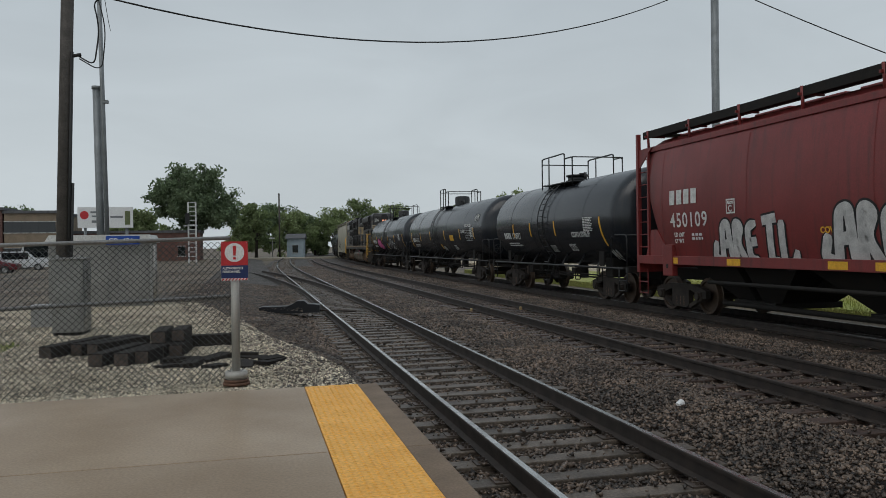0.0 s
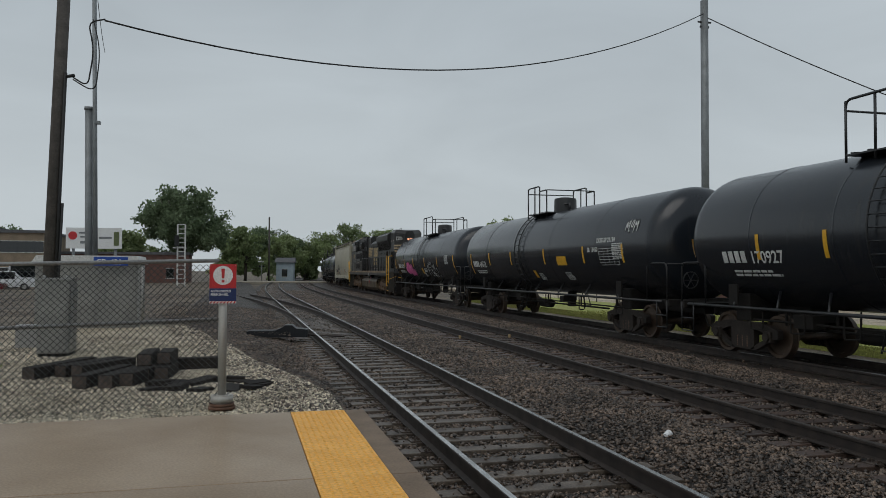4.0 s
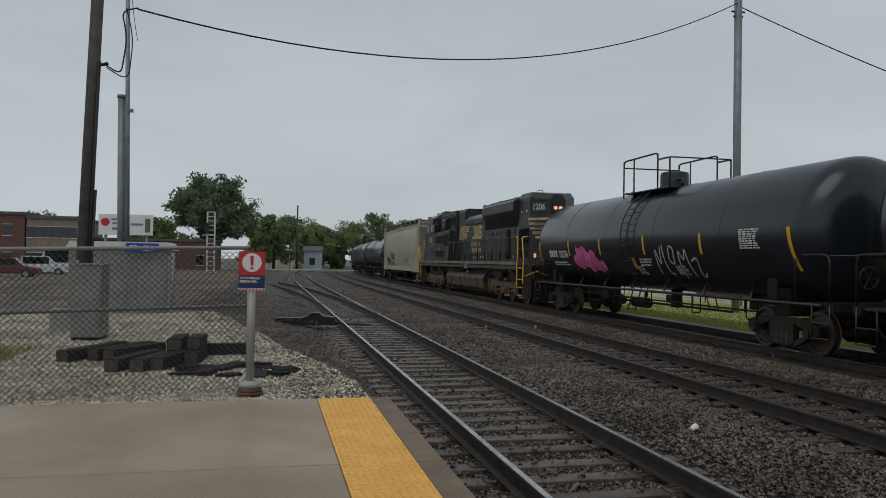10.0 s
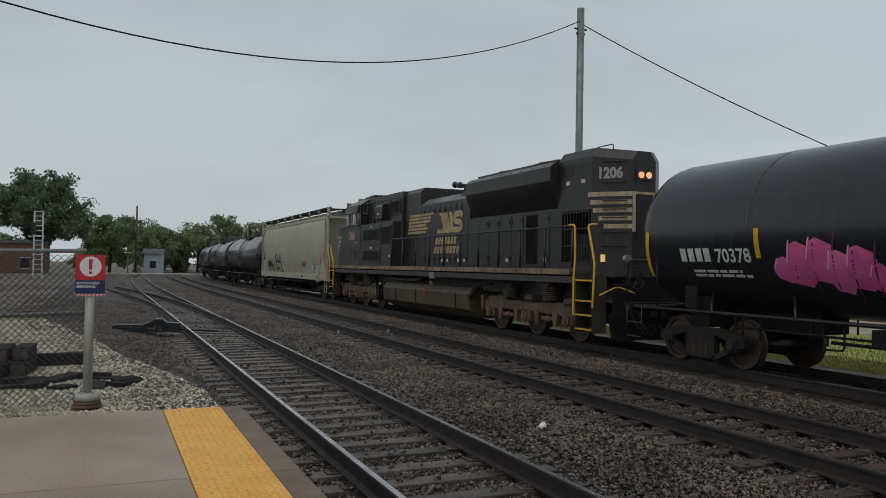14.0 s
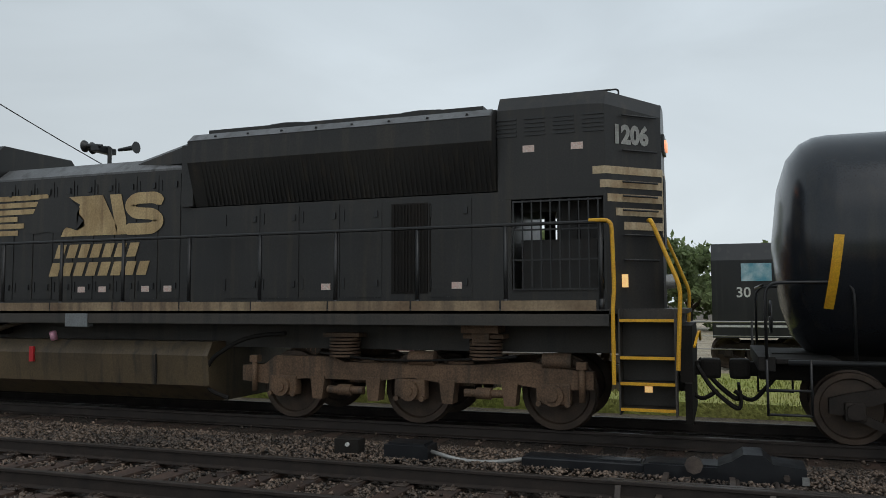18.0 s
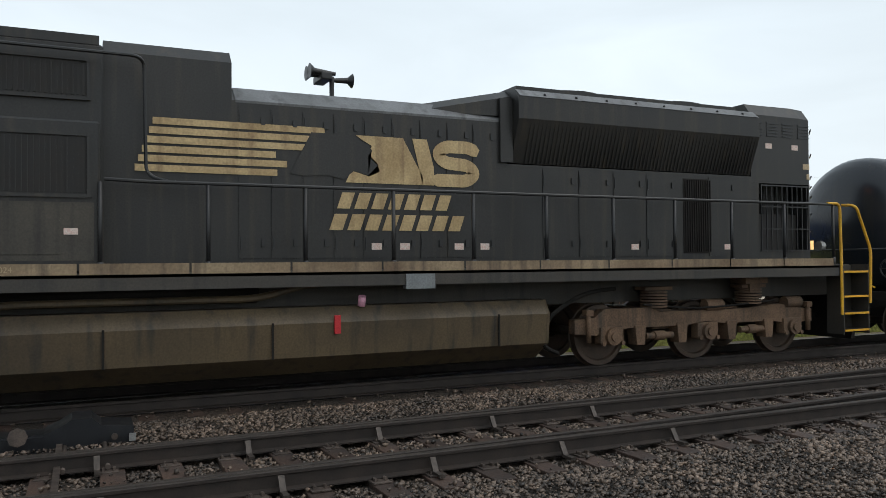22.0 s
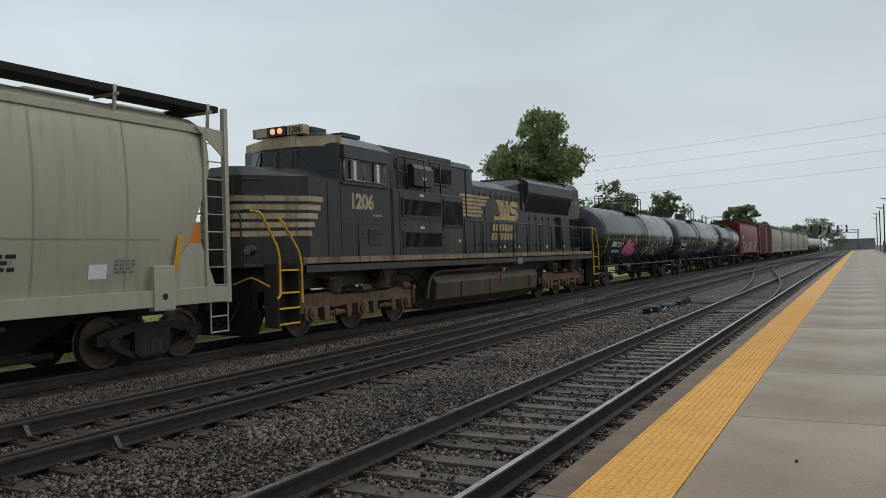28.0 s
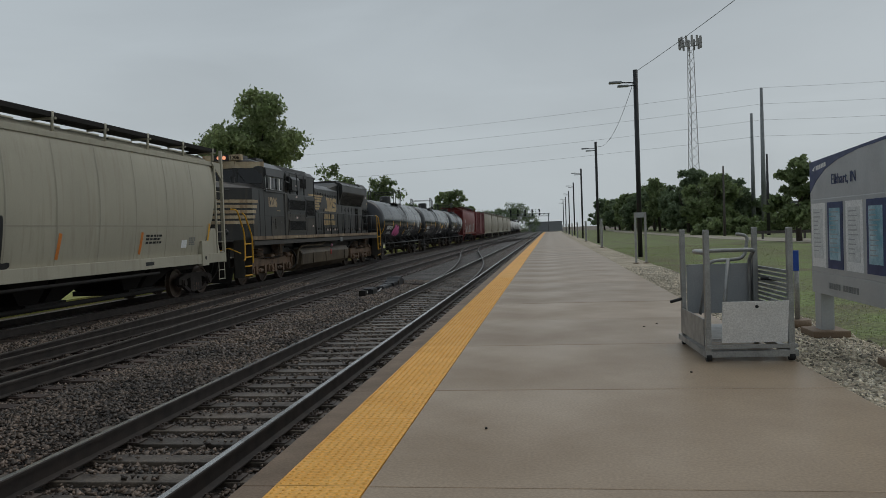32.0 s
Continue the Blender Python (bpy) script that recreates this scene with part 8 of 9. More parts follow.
# ---- trees, buildings, distance ----
def tree(x, y, h, wide, material, label, seed, z=-0.4, leaves=5200, trunk=0.2, size=0.3, low=0.22):
    rng = np.random.default_rng(seed)
    th = thing("tree", label, "tree", "trees round the station", at=pose(x, y, z))
    bm = bmesh.new()
    cyl(bm, (0, 0, 0), (0.02 * h, 0, 0.45 * h), trunk * 1.2, 9, trunk * 0.7)
    tips = []
    for k in range(9):
        a, e = rng.uniform(0, 6.28), rng.uniform(0.5, 0.95)
        p = Vector((0.01 * h, 0, h * rng.uniform(0.22, 0.45)))
        q = Vector((wide * 0.62 * e * math.cos(a), wide * 0.62 * e * math.sin(a), h * rng.uniform(0.45, 0.9)))
        cyl(bm, p, q, trunk * 0.5, 6, trunk * 0.12)
        tips.append(q)
    part("trunk", bm, "bark", th)
    cs = []
    lobes = [(0.0, 0.0, 0.62)] + [(0.62 * math.cos(a), 0.62 * math.sin(a), u) for a, u in zip(rng.uniform(0, 0.7) + np.arange(7) * 0.9, rng.uniform(low + 0.2, 0.74, 7))] + [(0.3 * math.cos(a), 0.3 * math.sin(a), rng.uniform(0.76, 0.86)) for a in (rng.uniform(0, 6.28), rng.uniform(0, 6.28))]
    for k in range(40 + leaves // 110):
        lx, ly, lu = lobes[k % len(lobes)]
        d = rng.normal(size=3)
        d *= 0.48 * rng.uniform(0.3, 1.0) / np.linalg.norm(d)
        cs.append(((lx + d[0]) * wide, (ly + d[1]) * wide, min(0.97, max(low, lu + d[2] * wide / h * 0.9)) * h, wide * rng.uniform(0.11, 0.23)))
    cs = np.array(cs)
    pick = rng.integers(0, len(cs), leaves)
    d = rng.normal(size=(leaves, 3))
    d /= np.linalg.norm(d, axis=1)[:, None]
    c = cs[pick, :3] + d * (cs[pick, 3] * rng.uniform(0.25, 1.1, leaves))[:, None] * np.array([1, 1, 0.8])
    n = rng.normal(size=(leaves, 3))
    t = np.cross(n, rng.normal(size=(leaves, 3)))
    n /= np.linalg.norm(n, axis=1)[:, None]
    t /= np.linalg.norm(t, axis=1)[:, None]
    b = np.cross(n, t)
    s = size * rng.uniform(0.5, 1.2, leaves)[:, None]
    v = np.stack([c - t * s, c + b * s * 0.55, c + t * s, c - b * s * 0.55], 1).reshape(-1, 3)
    me = bpy.data.meshes.new("crown")
    me.from_pydata(v.tolist(), [], np.arange(4 * leaves).reshape(-1, 4).tolist())
    me.materials.append(M[material])
    ob = new("crown", me)
    ob.parent = th
    return th


def house(name, label, x, y, turn, w, d, h, wall, roof_m, gable=1.6, windows=3, storeys=1, base=-0.36, flat=False):
    th = thing(name, label, "building", at=pose(x, y, base, 0, 0, turn))
    wl_ = part("wall", boxes((-w / 2, w / 2, -d / 2, d / 2, 0, h)), wall, th)
    bm = bmesh.new()
    if flat:
        box(bm, -w / 2 - 0.2, w / 2 + 0.2, -d / 2 - 0.2, d / 2 + 0.2, h, h + 0.35)
    else:
        prism(bm, [(-d / 2 - 0.4, h - 0.1), (d / 2 + 0.4, h - 0.1), (0, h + gable)], "x", -w / 2 - 0.3, w / 2 + 0.3)
    part("roof", bm, roof_m, th)
    for st in range(storeys):
        for k in range(windows):
            c = -w / 2 + w * (k + 0.5) / windows
            z = 0.9 + st * (h / storeys)
            for s in (-1, 1):
                wi = part("window", boxes((c - 0.5, c + 0.5, min(s * d / 2, s * (d / 2 + 0.03)), max(s * d / 2, s * (d / 2 + 0.03)), z, z + 1.35)), "smoked", th)
                part("sill", boxes((c - 0.58, c + 0.58, min(s * d / 2, s * (d / 2 + 0.06)), max(s * d / 2, s * (d / 2 + 0.06)), z - 0.1, z)), "offwhite", wi)
                part("lintel", boxes((c - 0.58, c + 0.58, min(s * d / 2, s * (d / 2 + 0.05)), max(s * d / 2, s * (d / 2 + 0.05)), z + 1.35, z + 1.43)), "offwhite", wi)
    return th


def parked_car(x, y, turn, paint, label, tall=1.5, long=4.4):
    th = thing("parked_car", label, "car", "parked cars", at=pose(x, y, -0.22, 0, 0, turn))
    h = long / 2
    bm = bmesh.new()
    loft(bm, [[(-h, yy, 0.35), (-h, yy, 0.85), (-h + 0.6, yy * 0.96, 0.98), (h - 0.9, yy * 0.96, 0.95), (h, yy, 0.75), (h, yy, 0.35)] for yy in (-0.88, 0.88)])
    part("body", bm, paint, th)
    bm = bmesh.new()
    loft(bm, [[(-h + 0.25, yy, 0.95), (-h + 0.6, yy * 0.8, tall), (h - 1.8, yy * 0.8, tall), (h - 1.0, yy, 0.95)] for yy in (-0.82, 0.82)])
    part("cabin", bm, paint, th)
    for s in (-0.75, 0.75):
        part("side_window", boxes((-h + 0.7, h - 1.6, s - 0.05, s + 0.05, 1.02, tall - 0.1)), "smoked", th)
    for k in (-h + 0.8, h - 0.85):
        for s in (-0.8, 0.8):
            w = part("wheel", bars(((k, s - 0.1, 0.33), (k, s + 0.1, 0.33), 0.33), n=18), "rubber", th)
            part("rim", bars(((k, s - 0.11, 0.33), (k, s + 0.11, 0.33), 0.2), n=14), "alu", w)


def maroon_caboose():
    th = thing("parked_caboose", "maroon wooden caboose with a cupola parked behind the fence", "railway car", at=pose(25.2, 10.5, -0.3))
    part("body", built(box, -1.4, 1.4, -5.0, 4.4, 1.0, 3.3, 0.03), "maroon", th)
    part("plank", boxes(*[(-1.412, -1.4, -4.95 + 0.31 * k, -4.67 + 0.31 * k, 1.05, 3.25) for k in range(30)]), "maroon", th)
    part("roof", boxes((-1.55, 1.55, -5.6, 5.0, 3.3, 3.4)), "offwhite", th)
    cu = part("cupola", built(box, -1.3, 1.3, -1.4, 1.2, 3.4, 4.3, 0.03), "maroon", th)
    for k in (-1.1, -0.2, 0.6):
        part("cupola_window", boxes((-1.32, -1.3, k, k + 0.45, 3.65, 4.1)), "smoked", cu)
    part("cupola_roof", boxes((-1.45, 1.45, -1.6, 1.4, 4.3, 4.38)), "roofgrey", cu)
    for k in (-3.4, 2.6):
        part("window", boxes((-1.42, -1.4, k, k + 0.6, 2.1, 2.9)), "smoked", th)
    part("underframe", boxes((-1.2, 1.2, -5.6, 5.0, 0.7, 1.0)), "under", th)
    for s in (-3.4, 2.8):
        freight_truck(th, s)


def museum():
    """What stands behind the fence beyond the far track."""
    th = thing("parked_caboose", "blue painted railway caboose parked behind the fence", "railway car", at=pose(25.0, -11.5, -0.3))
    part("body", built(box, -1.45, 1.45, -5.6, 6.0, 1.0, 3.75, 0.04), "blueeng", th)
    part("roof", boxes((-1.55, 1.55, -5.7, 6.1, 3.75, 3.9)), "roofgrey", th)
    part("underframe", boxes((-1.3, 1.3, -5.9, 6.3, 0.7, 1.0)), "under", th)
    part("white_band", boxes((-1.465, -1.455, -5.5, 5.9, 1.5, 1.58)), "signwhite", th)
    for k in (-2.0, 3.6):
        part("window", boxes((-1.47, -1.45, k, k + 0.8, 2.2, 3.1)), "pane", th)
    block_letters(th, 1.8, 1.9, 0.5, 0.5, 4, lambda y, z: -1.455)
    for s in (-4.0, 4.4):
        freight_truck(th, s)
    th = thing("parked_engine", "orange painted engine parked behind the fence", "railway car", at=pose(25.0, -26.3, -0.3))
    part("body", built(box, -1.2, 1.2, -5, 5, 1.1, 3.6, 0.06), "orange", th)
    part("cab", built(box, -1.4, 1.4, 2.0, 4.6, 1.1, 4.2, 0.05), "orange", th)
    part("window", boxes((-1.42, -1.39, 2.4, 3.2, 3.0, 3.8), (-1.42, -1.39, 3.4, 4.2, 3.0, 3.8)), "smoked", th)
    part("frame", boxes((-1.4, 1.4, -5.6, 5.6, 0.7, 1.1)), "under", th)
    for s in (-3.2, 3.2):
        freight_truck(th, s)
    th = thing("railed_car", "dark red railed flat car parked behind the fence", "railway car", at=pose(25.0, -18.9, -0.3))
    part("deck", boxes((-1.3, 1.3, -1.2, 1.2, 1.0, 1.25)), "maroon", th)
    for k in range(7):
        part("rail_post", boxes((-1.3, -1.24, -1.2 + 0.39 * k, -1.14 + 0.39 * k, 1.25, 3.2)), "maroon", th)
    for z in (1.7, 2.2, 2.7, 3.15):
        part("side_rail", boxes((-1.31, -1.25, -1.2, 1.2, z, z + 0.07)), "maroon", th)
    freight_truck(th, 0)
    th = thing("parked_coach", "black streamlined railway car parked behind the fence", "railway car", at=pose(25.2, -4.8, -0.3))
    bm = bmesh.new()
    loft(bm, [[(-1.45, y, 0.9), (-1.45, y, 3.1), (-1.0, y, 3.6), (1.0, y, 3.6), (1.45, y, 3.1), (1.45, y, 0.9)] for y in (-0.6, 5.0)])
    part("body", bm, "black", th)
    part("window", boxes((-1.47, -1.45, 3.4, 4.2, 2.5, 3.0)), "poster", th, "pale green lit window")
    part("window", boxes((-1.47, -1.45, 0.6, 1.6, 2.5, 3.0)), "pane", th)
    writing(th, "30", 4.35, 2.05, 0.4, lambda y, z: -1.455)
    part("pale_band", boxes((-1.465, -1.455, -0.5, 4.9, 1.2, 1.26)), "offwhite", th)
    for s in (0.8, 3.7):
        freight_truck(th, s)
    maroon_caboose()
    th = thing("brick_building", "red brick building with a steep gable beyond the tracks", "building", at=pose(36, 21.6, -0.36))
    bm = bmesh.new()
    prism(bm, [(-3.7, 0), (3.7, 0), (3.7, 4.85), (0, 8.5), (-3.7, 4.85)], "x", -6, 6)
    part("wall", bm, "brick", th)
    for s in (-1, 1):
        bm = bmesh.new()
        prism(bm, [(s * 3.72, 4.84), (s * 0.02, 8.5), (s * 0.02, 8.6), (s * 3.78, 4.92)], "x", -5.9, 5.9)
        part("roof", bm, "roof", th)
    for y in (-2.4, 1.4):
        w_ = part("window", boxes((-6.03, -6.0, y, y + 1.0, 1.2, 2.9)), "smoked", th)
        part("sill", boxes((-6.1, -6.0, y - 0.1, y + 1.1, 1.08, 1.19)), "offwhite", w_)
    house("low_shed", "low maroon shed beside the brick building", 33, 14.8, 0, 5, 5.5, 2.9, "maroon", "roofgrey", flat=True, windows=1)
    house("red_brick_shed", "low orange brick shed beyond the grass", 30, 41, 90, 12, 5, 2.2, "brick", "roof", 0.6, 3, flat=True)
    th = thing("far_fence", "chain-link fence with dark posts behind the grass", "fence", kind="structure")
    for k in range(34):
        part("post", bars(((22.5, -52 + 3.2 * k, -0.4), (22.5, -52 + 3.2 * k, 1.1), 0.035), n=6), "cable", th)
    part("rail", bars(((22.5, -52, 1.08), (22.5, 54, 1.08), 0.025), ((22.5, -52, 0.35), (22.5, 54, 0.35), 0.012), ((22.5, -52, 0.7), (22.5, 54, 0.7), 0.012)), "galv", th)
    th = thing("stacked_timber", "stack of weathered timbers on the grass", "timber", at=pose(18.5, 3.5, -0.34))
    for k in range(4):
        part("timber", boxes((-0.8 + 0.3 * (k % 2), 0.2 + 0.3 * (k % 2), -2.2, 2.4, 0.2 * k, 0.2 * k + 0.18)), "tie", th)
    th = thing("water_tower", "white water tower on legs far behind", "water tower", at=pose(170, -58, -0.4))
    bm = bmesh.new()
    loft(bm, [[(r * math.cos(t), r * math.sin(t), z) for t in [2 * math.pi * i / 28 for i in range(28)]] for r, z in ((2, 17), (5.6, 20), (5.8, 26), (3.5, 29), (0.4, 30.5))], smooth=True)
    part("tank", bm, "offwhite", th)
    for a in (0.4, 1.45, 2.5, 3.55, 4.6, 5.6):
        part("leg", bars(((5 * math.cos(a), 5 * math.sin(a), 0), (5 * math.cos(a), 5 * math.sin(a), 21), 0.3)), "offwhite", th)
    part("railing", bars(*[((6.2 * math.cos(a), 6.2 * math.sin(a), 22), (6.2 * math.cos(a + 0.35), 6.2 * math.sin(a + 0.35), 22), 0.12) for a in [0.35 * k for k in range(18)]]), "offwhite", th)
    th = wood_pole(60, -15, 11.2, 0, "utility pole with cross arms far behind", 0.15)
    part("cross_arm", boxes((-0.1, 0.1, -1.4, 1.4, 10.6, 10.8), (-0.1, 0.1, -1.0, 1.0, 9.4, 9.6)), "pole", th)


def town():
    """The street side behind the platform end."""
    house("shop_building", "two-storey tan and red brick shop row beyond the lot", -26.7, 116.2, 0, 5.9, 16, 6.6, "tanbrick", "roof", flat=True, windows=6, storeys=2)
    house("shop_building", "dark red brick shop with a flat roof beyond the lot", -37.8, 115, 0, 16, 14, 7.0, "brick", "roof", flat=True, windows=4, storeys=2)
    house("brick_wall_building", "low brick building behind the crossing", -17, 122, 0, 20, 8, 4.2, "brick", "roof", flat=True, windows=4)
    house("cottage", "small pale blue house with a grey roof beyond the crossing", 8.3, 149, -8, 3.0, 4.5, 3.6, "paleblue", "roof", 0.8, 1)
    th = thing("billboard", "white advertising billboard on posts", "billboard", at=pose(-14.2, 86, -0.3, 0, 0, -4))
    part("panel", boxes((-2.65, 2.65, 0, 0.2, 4.1, 6.2)), "signwhite", th)
    for x in (-2, 2):
        part("post", bars(((x, 0.3, 0), (x, 0.3, 5), 0.15)), "steelpole", th)
    part("red_mark", bars(((-2.0, -0.01, 5.4), (-2.0, -0.03, 5.4), 0.42), n=20), "signred", th)
    part("green_mark", boxes((1.9, 2.4, -0.03, -0.01, 4.4, 5.8)), "leafpale", th)
    part("print_line", boxes((-1.4, 0.0, -0.03, -0.01, 5.6, 5.78), (-1.3, 0.2, -0.03, -0.01, 5.2, 5.36), (-1.3, -0.2, -0.03, -0.01, 4.6, 4.86), (0.5, 1.7, -0.03, -0.01, 5.1, 5.3)), "steelpole", th)
    th = thing("signal_mast", "white lattice railway signal mast", "signal", at=pose(-6.2, 92, -0.3))
    part("lattice", bars(*[((sx, sy, 0), (sx, sy, 7.0), 0.07) for sx in (-0.4, 0.4) for sy in (-0.3, 0.3)], *[((-0.4, -0.3, 0.5 * k), (0.4, -0.3, 0.5 * k), 0.045) for k in range(15)], n=5), "offwhite", th)
    part("signal_head", boxes((-0.7, -0.25, -0.5, -0.3, 4.6, 5.8)), "cable", th)
    part("ladder_ring", bars(((-0.9, -0.3, 4.4), (0.6, -0.3, 4.4), 0.05)), "offwhite", th)
    for x in (-13.2, 3.8):
        th = thing("crossing_signal", "road crossing signal with a white gate arm", "crossing signal", "crossing signals", at=pose(x, 129.5 if x < 0 else 142.5, -0.2))
        part("mast", bars(((0, 0, 0), (0, 0, 4.0), 0.07)), "alu", th)
        part("cross_sign", boxes((-0.6, 0.6, -0.05, -0.02, 3.3, 3.5)), "signwhite", th)
        for q in (-0.35, 0.35):
            part("lamp", bars(((q, -0.1, 2.6), (q, -0.15, 2.6), 0.18)), "cable", th)
    for x, y, t, p, lab, ta in ((-19.8, 77.6, 8, "carwhite", "white estate car parked on the lot", 1.75), (-19.9, 68.6, 4, "carred", "dark red car parked on the lot", 1.6), (-19.6, 84, 5, "carwhite", "white van parked on the lot", 2.4), (-18.0, 104, 5, "cardark", "dark car waiting at the crossing", 1.5), (-25, 66, 3, "cardark", "grey car parked on the lot", 1.5)):
        parked_car(x, y, t, p, lab, ta)
    tree(-7.6, 122, 14.2, 6.4, "leafdark", "large dark broad-crowned tree behind the signal mast", 1, leaves=26000, size=0.28, trunk=0.5, low=0.2)
    for k, (x, y, h, w, m) in enumerate(((1, 145, 10.5, 4.6, "leaf"), (-1.5, 160, 9.0, 4, "leafpale"), (-17, 130, 8, 5, "leafpale"), (9, 170, 9.6, 5.2, "leafpale"), (14, 178, 8.0, 5, "leaf"), (19, 180, 10.5, 6, "leafpale"), (26, 186, 13, 7.5, "leaf"), (34, 190, 11.5, 7, "leafpale"), (38, 150, 9, 6, "leaf"),
                                         (-40, 150, 9, 7, "leafdark"), (-56, 160, 10, 7, "leaf"), (-70, 150, 11, 7, "leafdark"), (44, 130, 11, 6, "leafpale"), (6, 175, 11, 7, "leafdark"))):
        tree(x, y, h, w, m, "tree behind the road crossing", 20 + k, leaves=9000, size=0.32, trunk=0.25, low=0.0)
    th = wood_pole(5.1, 144, 11.5, 0, "wooden pole with a lamp arm by the crossing", 0.14)
    part("lamp_arm", bars(((0, 0, 8.4), (1.8, 0, 8.8), 0.05)), "galv", th)


def east():
    """The far end of the line and the park side."""
    th = thing("signal_gantry", "steel gantry across the tracks with five signal heads", "signal", at=pose(6.2, -322, -0.3))
    for x in (-6.5, 12):
        part("leg", bars(((x, 0, 0), (x, 0, 7.4), 0.2)), "steelpole", th)
    part("bridge", bars(((-7, 0, 6.4), (12.5, 0, 6.4), 0.1), ((-7, 0, 7.4), (12.5, 0, 7.4), 0.1), *[((-7 + k, 0, 6.4 if k % 2 else 7.4), (-6 + k, 0, 7.4 if k % 2 else 6.4), 0.06) for k in range(19)], n=5), "steelpole", th)
    for k in range(5):
        for z0, z1 in ((6.6, 7.7), (7.9, 9.2)):
            part("signal_head", boxes((-3.2 + 2.9 * k, -2.6 + 2.9 * k, 0.1, 0.35, z0, z1)), "cable", th)
    for k, (x, y, h) in enumerate(((40, -145, 14.6), (32, -147, 12.0), (18, -150, 9.2))):
        tree(x, y, h, 0.55 * h, "leaf", "round leafy tree far beyond the train", 170 + k, leaves=6000, size=0.4, trunk=0.25, low=0.05)
    tree(28.9, -77, 17.3, 5.0, "leafpale", "tall bright green tree beyond the train", 3, leaves=28000, size=0.24, trunk=0.3, low=0.12)
    for k, (x, y, h, w, m) in enumerate(((33, -62, 6, 4, "leafpale"), (30, -90, 5.5, 5, "leafpale"), (31, -104, 5.5, 5, "leafpale"), (30, -122, 6, 5, "leafdark"), (26, -160, 7, 6, "leafdark"), (24, -195, 7, 6, "leafdark"), (12, -330, 12, 9, "leafdark"), (22, -300, 9, 8, "leafdark"), (60, -3.5, 6, 4, "leafpale"), (44, 13.2, 10.5, 4.2, "leafpale"), (43, -26, 7.5, 5, "leaf"), (52, -38, 12, 5, "leafpale"), (40, -22, 8, 5, "leaf"), (58, 2, 6, 5, "leaf"))):
        tree(x, y, h, w, m, "leafy tree beyond the tracks", 60 + k, leaves=8000, size=0.3, trunk=0.22, low=0.0)
    for k in range(22):
        u = k / 21
        r = random.Random(k)
        tree(-24.5 + 5.5 * u + r.uniform(-1.2, 1.2) - 4 * (k % 2), -118 - 150 * u, r.uniform(8.5, 11.0) - (2.0 if k < 2 else 0), r.uniform(3.6, 5.2), "leafdark" if k % 3 else "leaf", "dark tree in the wood beyond the lawn", 100 + k, leaves=8500, size=0.38, trunk=0.25, low=0.0)
    for k in range(8):
        r = random.Random(50 + k)
        tree(-20.5 - 2.6 * k, -98 - r.uniform(0, 8), r.uniform(1.8, 2.8), 2.4, "leaf", "low shrub at the lawn's far side", 140 + k, leaves=1500, size=0.4, trunk=0.1, low=0.0)
    tree(-18.9, -62, 6.9, 2.3, "leaf", "round leafy tree beyond the station sign", 5, leaves=6500, size=0.26, trunk=0.2, low=0.05)
    th = thing("cell_tower", "steel lattice telephone tower with antennas", "tower", at=pose(-27, -150, -0.3))
    legs = [(1.15, 0.65), (-1.15, 0.65), (0, -1.3)]
    rods = []
    for k in range(22):
        z0, z1 = 1.6 * k, 1.6 * (k + 1)
        s0, s1 = 1 - 0.026 * k, 1 - 0.026 * (k + 1)
        for (ax, ay), (bx, by) in zip(legs, legs[1:] + legs[:1]):
            rods += [((ax * s0, ay * s0, z0), (ax * s1, ay * s1, z1), 0.07), ((ax * s0, ay * s0, z0), (bx * s1, by * s1, z1), 0.04)]
    part("lattice", bars(*rods, n=4), "galv", th)
    part("antenna", boxes(*[(1.9 * math.cos(a) - 0.18, 1.9 * math.cos(a) + 0.18, 1.9 * math.sin(a) - 0.1, 1.9 * math.sin(a) + 0.1, 33.6, 35.6) for a in [k * 0.52 for k in range(12)]]), "galv", th)
    part("antenna_frame", bars(*[((1.9 * math.cos(a), 1.9 * math.sin(a), 34.4), (1.9 * math.cos(a + 0.52), 1.9 * math.sin(a + 0.52), 34.4), 0.07) for a in [k * 0.52 for k in range(12)]]), "galv", th)
    for x, y, h, r, m in ((-30.5, -122, 17.6, 0.30, "steelpole"), (-31.2, -119, 20.8, 0.34, "steelpole"), (-19.5, -90, 7.9, 0.14, "pole"), (-24.1, -90, 9.0, 0.17, "lamppole")):
        th = thing("transmission_pole" if r > 0.28 else "utility_pole", "tall grey steel transmission pole" if r > 0.28 else "dark pole beside the path", "utility pole", at=pose(x, y, -0.3))
        part("shaft", built(cyl, (0, 0, 0), (0, 0, h), r * 1.2, 12, r * 0.6), m, th)
    for k in range(4):
        cable("power_line", "thin power line high over the tracks", (-31.2, -119, 20.5 - 2.3 * k), (150, -170, 23 - 2.4 * k), 3.0, 0.013, 20)
        cable("power_line", "thin power line high over the lawn", (-31.2, -119, 20.5 - 2.3 * k), (-140, -95, 23 - 2.4 * k), 2.0, 0.013, 14)
    cable("lamp_wire", "thin wire along the lamps", (-5.1, -42, 9.4), (-16, 8, 14), 1.0, 0.012, 16)
    cable("lamp_wire", "thin wire along the lamps", (-5.1, -42, 9.2), (-5.08, -76.5, 9.2), 1.3, 0.012, 16)
    house("warehouse", "low white warehouse beyond the trees", -52, -150, 12, 34, 14, 4.6, "offwhite", "roofgrey", flat=True, windows=0)
    house("warehouse", "low grey industrial shed at the end of the line", 1.5, -385, 0, 16, 14, 4.2, "steelpole", "roofgrey", flat=True, windows=0)
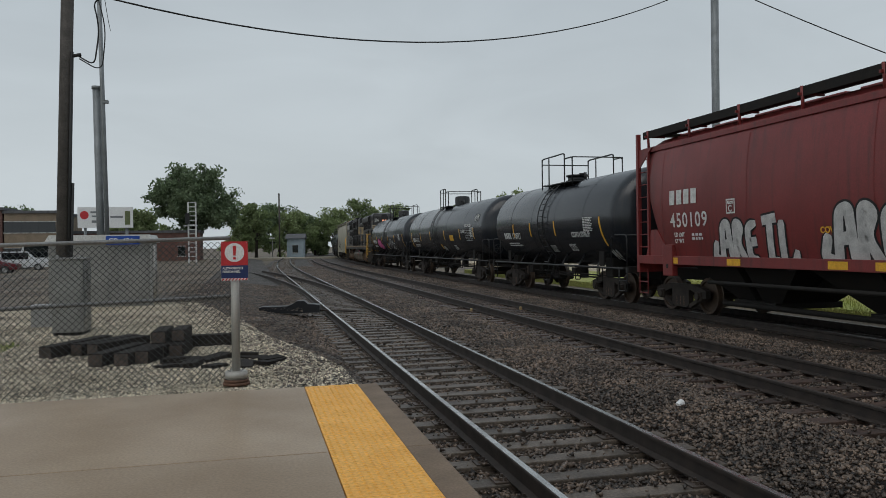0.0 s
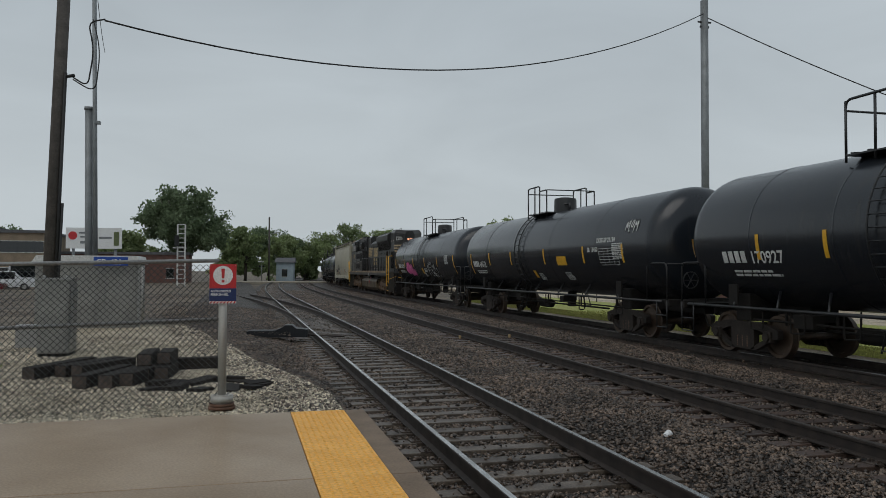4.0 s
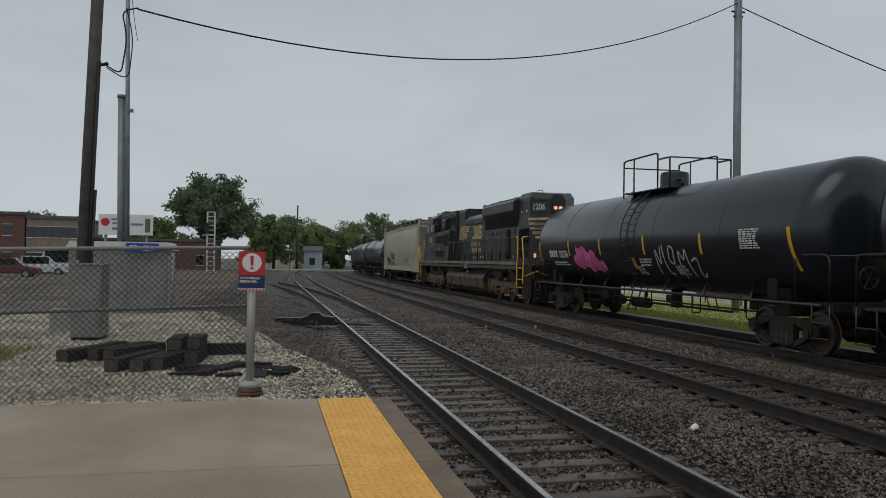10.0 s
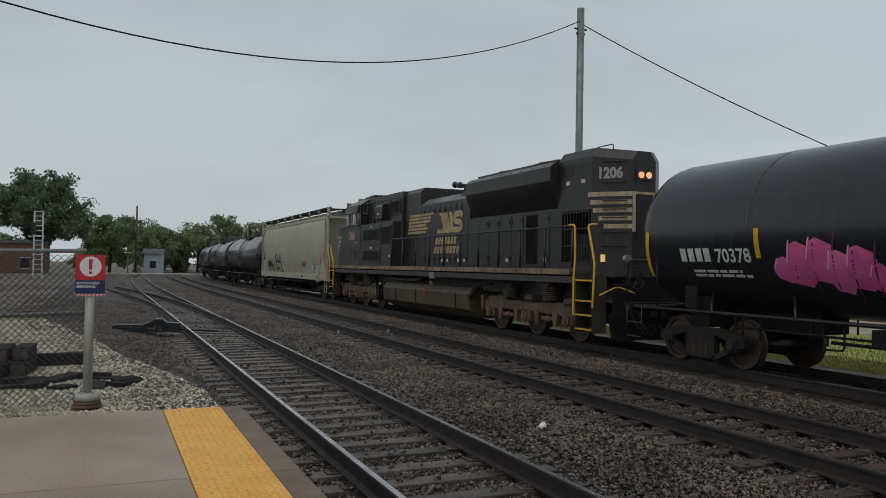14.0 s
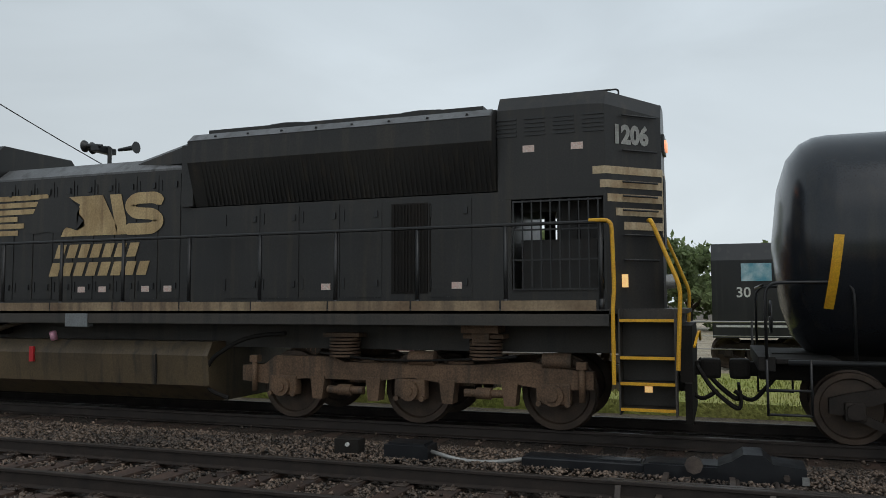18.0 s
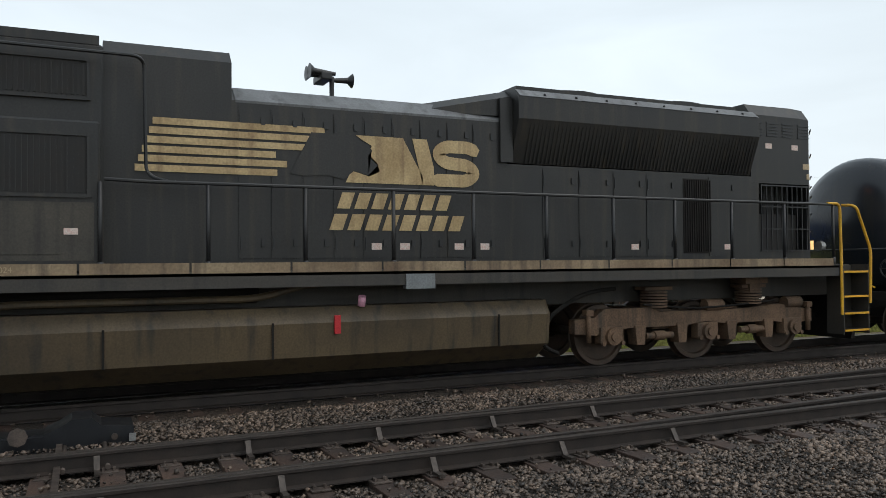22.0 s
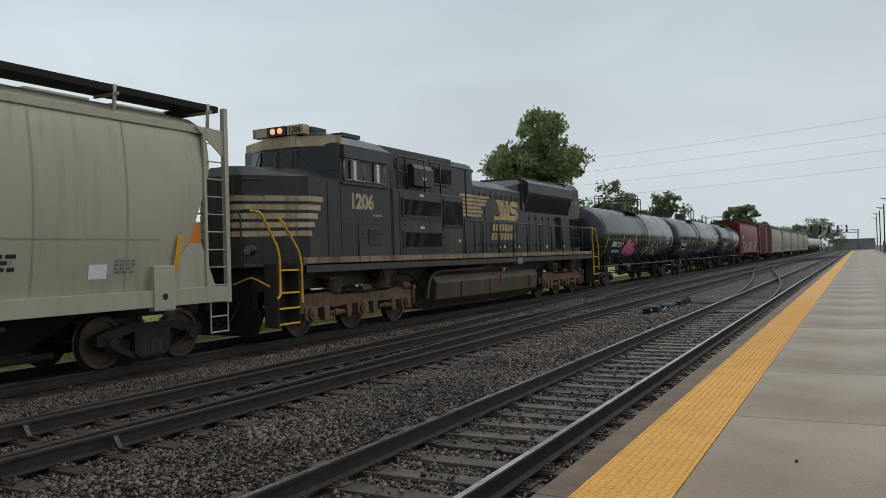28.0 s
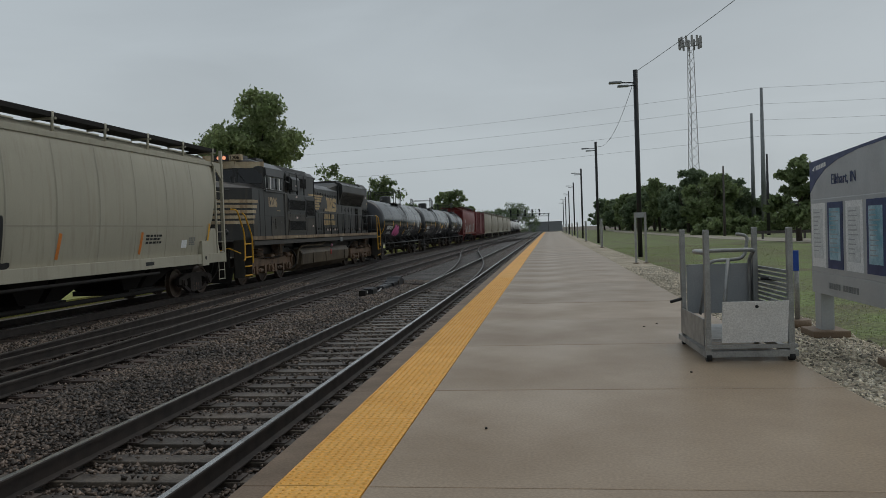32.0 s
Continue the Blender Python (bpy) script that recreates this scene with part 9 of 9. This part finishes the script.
    for k in range(5):
        th = thing("guard_rail", "low rail of the lawn's far edge", "guard rail", "guard rails", at=pose(-20 - 5 * k, -70 + 4 * k, -0.1, 0, 0, -35))
        part("beam", boxes((-2.4, 2.4, -0.05, 0.05, 0.5, 0.75)), "pole", th)
        for x in (-1.72, 1.72):
            part("post", boxes((x - 0.08, x + 0.08, -0.06, 0.06, 0, 0.7)), "pole", th)


def small_things():
    th = thing("paper_cup", "crushed white paper cup on the ballast", "cup", at=pose(5.1, 8.88, -0.355, 0, 80, 30))
    bm = bmesh.new()
    loft(bm, [[(r * math.cos(t), r * math.sin(t), z) for t in [2 * math.pi * i / 16 for i in range(16)]] for r, z in ((0.03, 0), (0.045, 0.11), (0.041, 0.11), (0.027, 0.01))], smooth=True)
    part("cup", bm, "signwhite", th)
    for x in (6.55, 8.12):
        th = thing("marker_block", "small yellow block beside a rail", "marker", "yellow rail markers", at=pose(x, 23.15, -0.40))
        part("block", built(box, -0.03, 0.03, -0.045, 0.045, 0, 0.10, 0.01), "emblem", th)
    rng = random.Random(4)
    for k in range(4):
        ob = part("pebble", built(box, -0.014, 0.014, -0.01, 0.01, 0, 0.014, 0.004), "under")
        ob.matrix_basis = pose(rng.uniform(-2.6, 0.3), rng.uniform(-14, -5), 0.001, 0, 0, rng.uniform(0, 360))
        tagged(ob, "small dark pebble on the wet concrete", "pebble", "pebbles on the platform")
    for k in range(12):
        bm = bmesh.new()
        prism(bm, [(-0.05, 0), (0, 0.035), (0.07, 0.0), (0.01, -0.04)], "z", 0, 0.004)
        ob = part("fallen_leaf", bm, "orange" if k % 3 == 0 else "bark")
        ob.matrix_basis = pose(rng.uniform(4.8, 6.2), rng.uniform(-9, 12), -0.37, rng.uniform(-20, 20), rng.uniform(-20, 20), rng.uniform(0, 360))
        tagged(ob, "curled brown leaf on the ballast", "leaf", "fallen leaves")


warning_sign()
fence()
tie_pile()
signal_cases()
poles()
lift_cart()
kiosk()
lamps()
museum()
town()
east()
small_things()


# ---- what moves: the train rolls past at a walking horse's pace, its wheels turning ----
def motions():
    ts, ys = [r[0] for r in ROLL], [r[1] for r in ROLL]
    for th, middle in CARS:
        rows = []
        for t in ts:
            y = float(np.interp(t, ts, ys)) + middle
            slope = max(0.0, y - 55) / 1000
            rows.append((t, pose(TRACKS[2] + swing(y), y, TOP, 0, 0, -math.degrees(math.atan(slope)))))
        walk(th, rows)
    times = [0.17 * k for k in range(188)] + [32.0]
    for ob, y, r in WHEELS:
        if ob.parent.parent is None or "spins" not in ob.parent.parent:
            continue
        walk(ob, [(t, pose(0, y, r, math.degrees((float(np.interp(t, ts, ys)) - ys[0]) / r))) for t in times])


for th, middle in CARS:
    if -62 < middle < 60:
        th["spins"] = 1
motions()
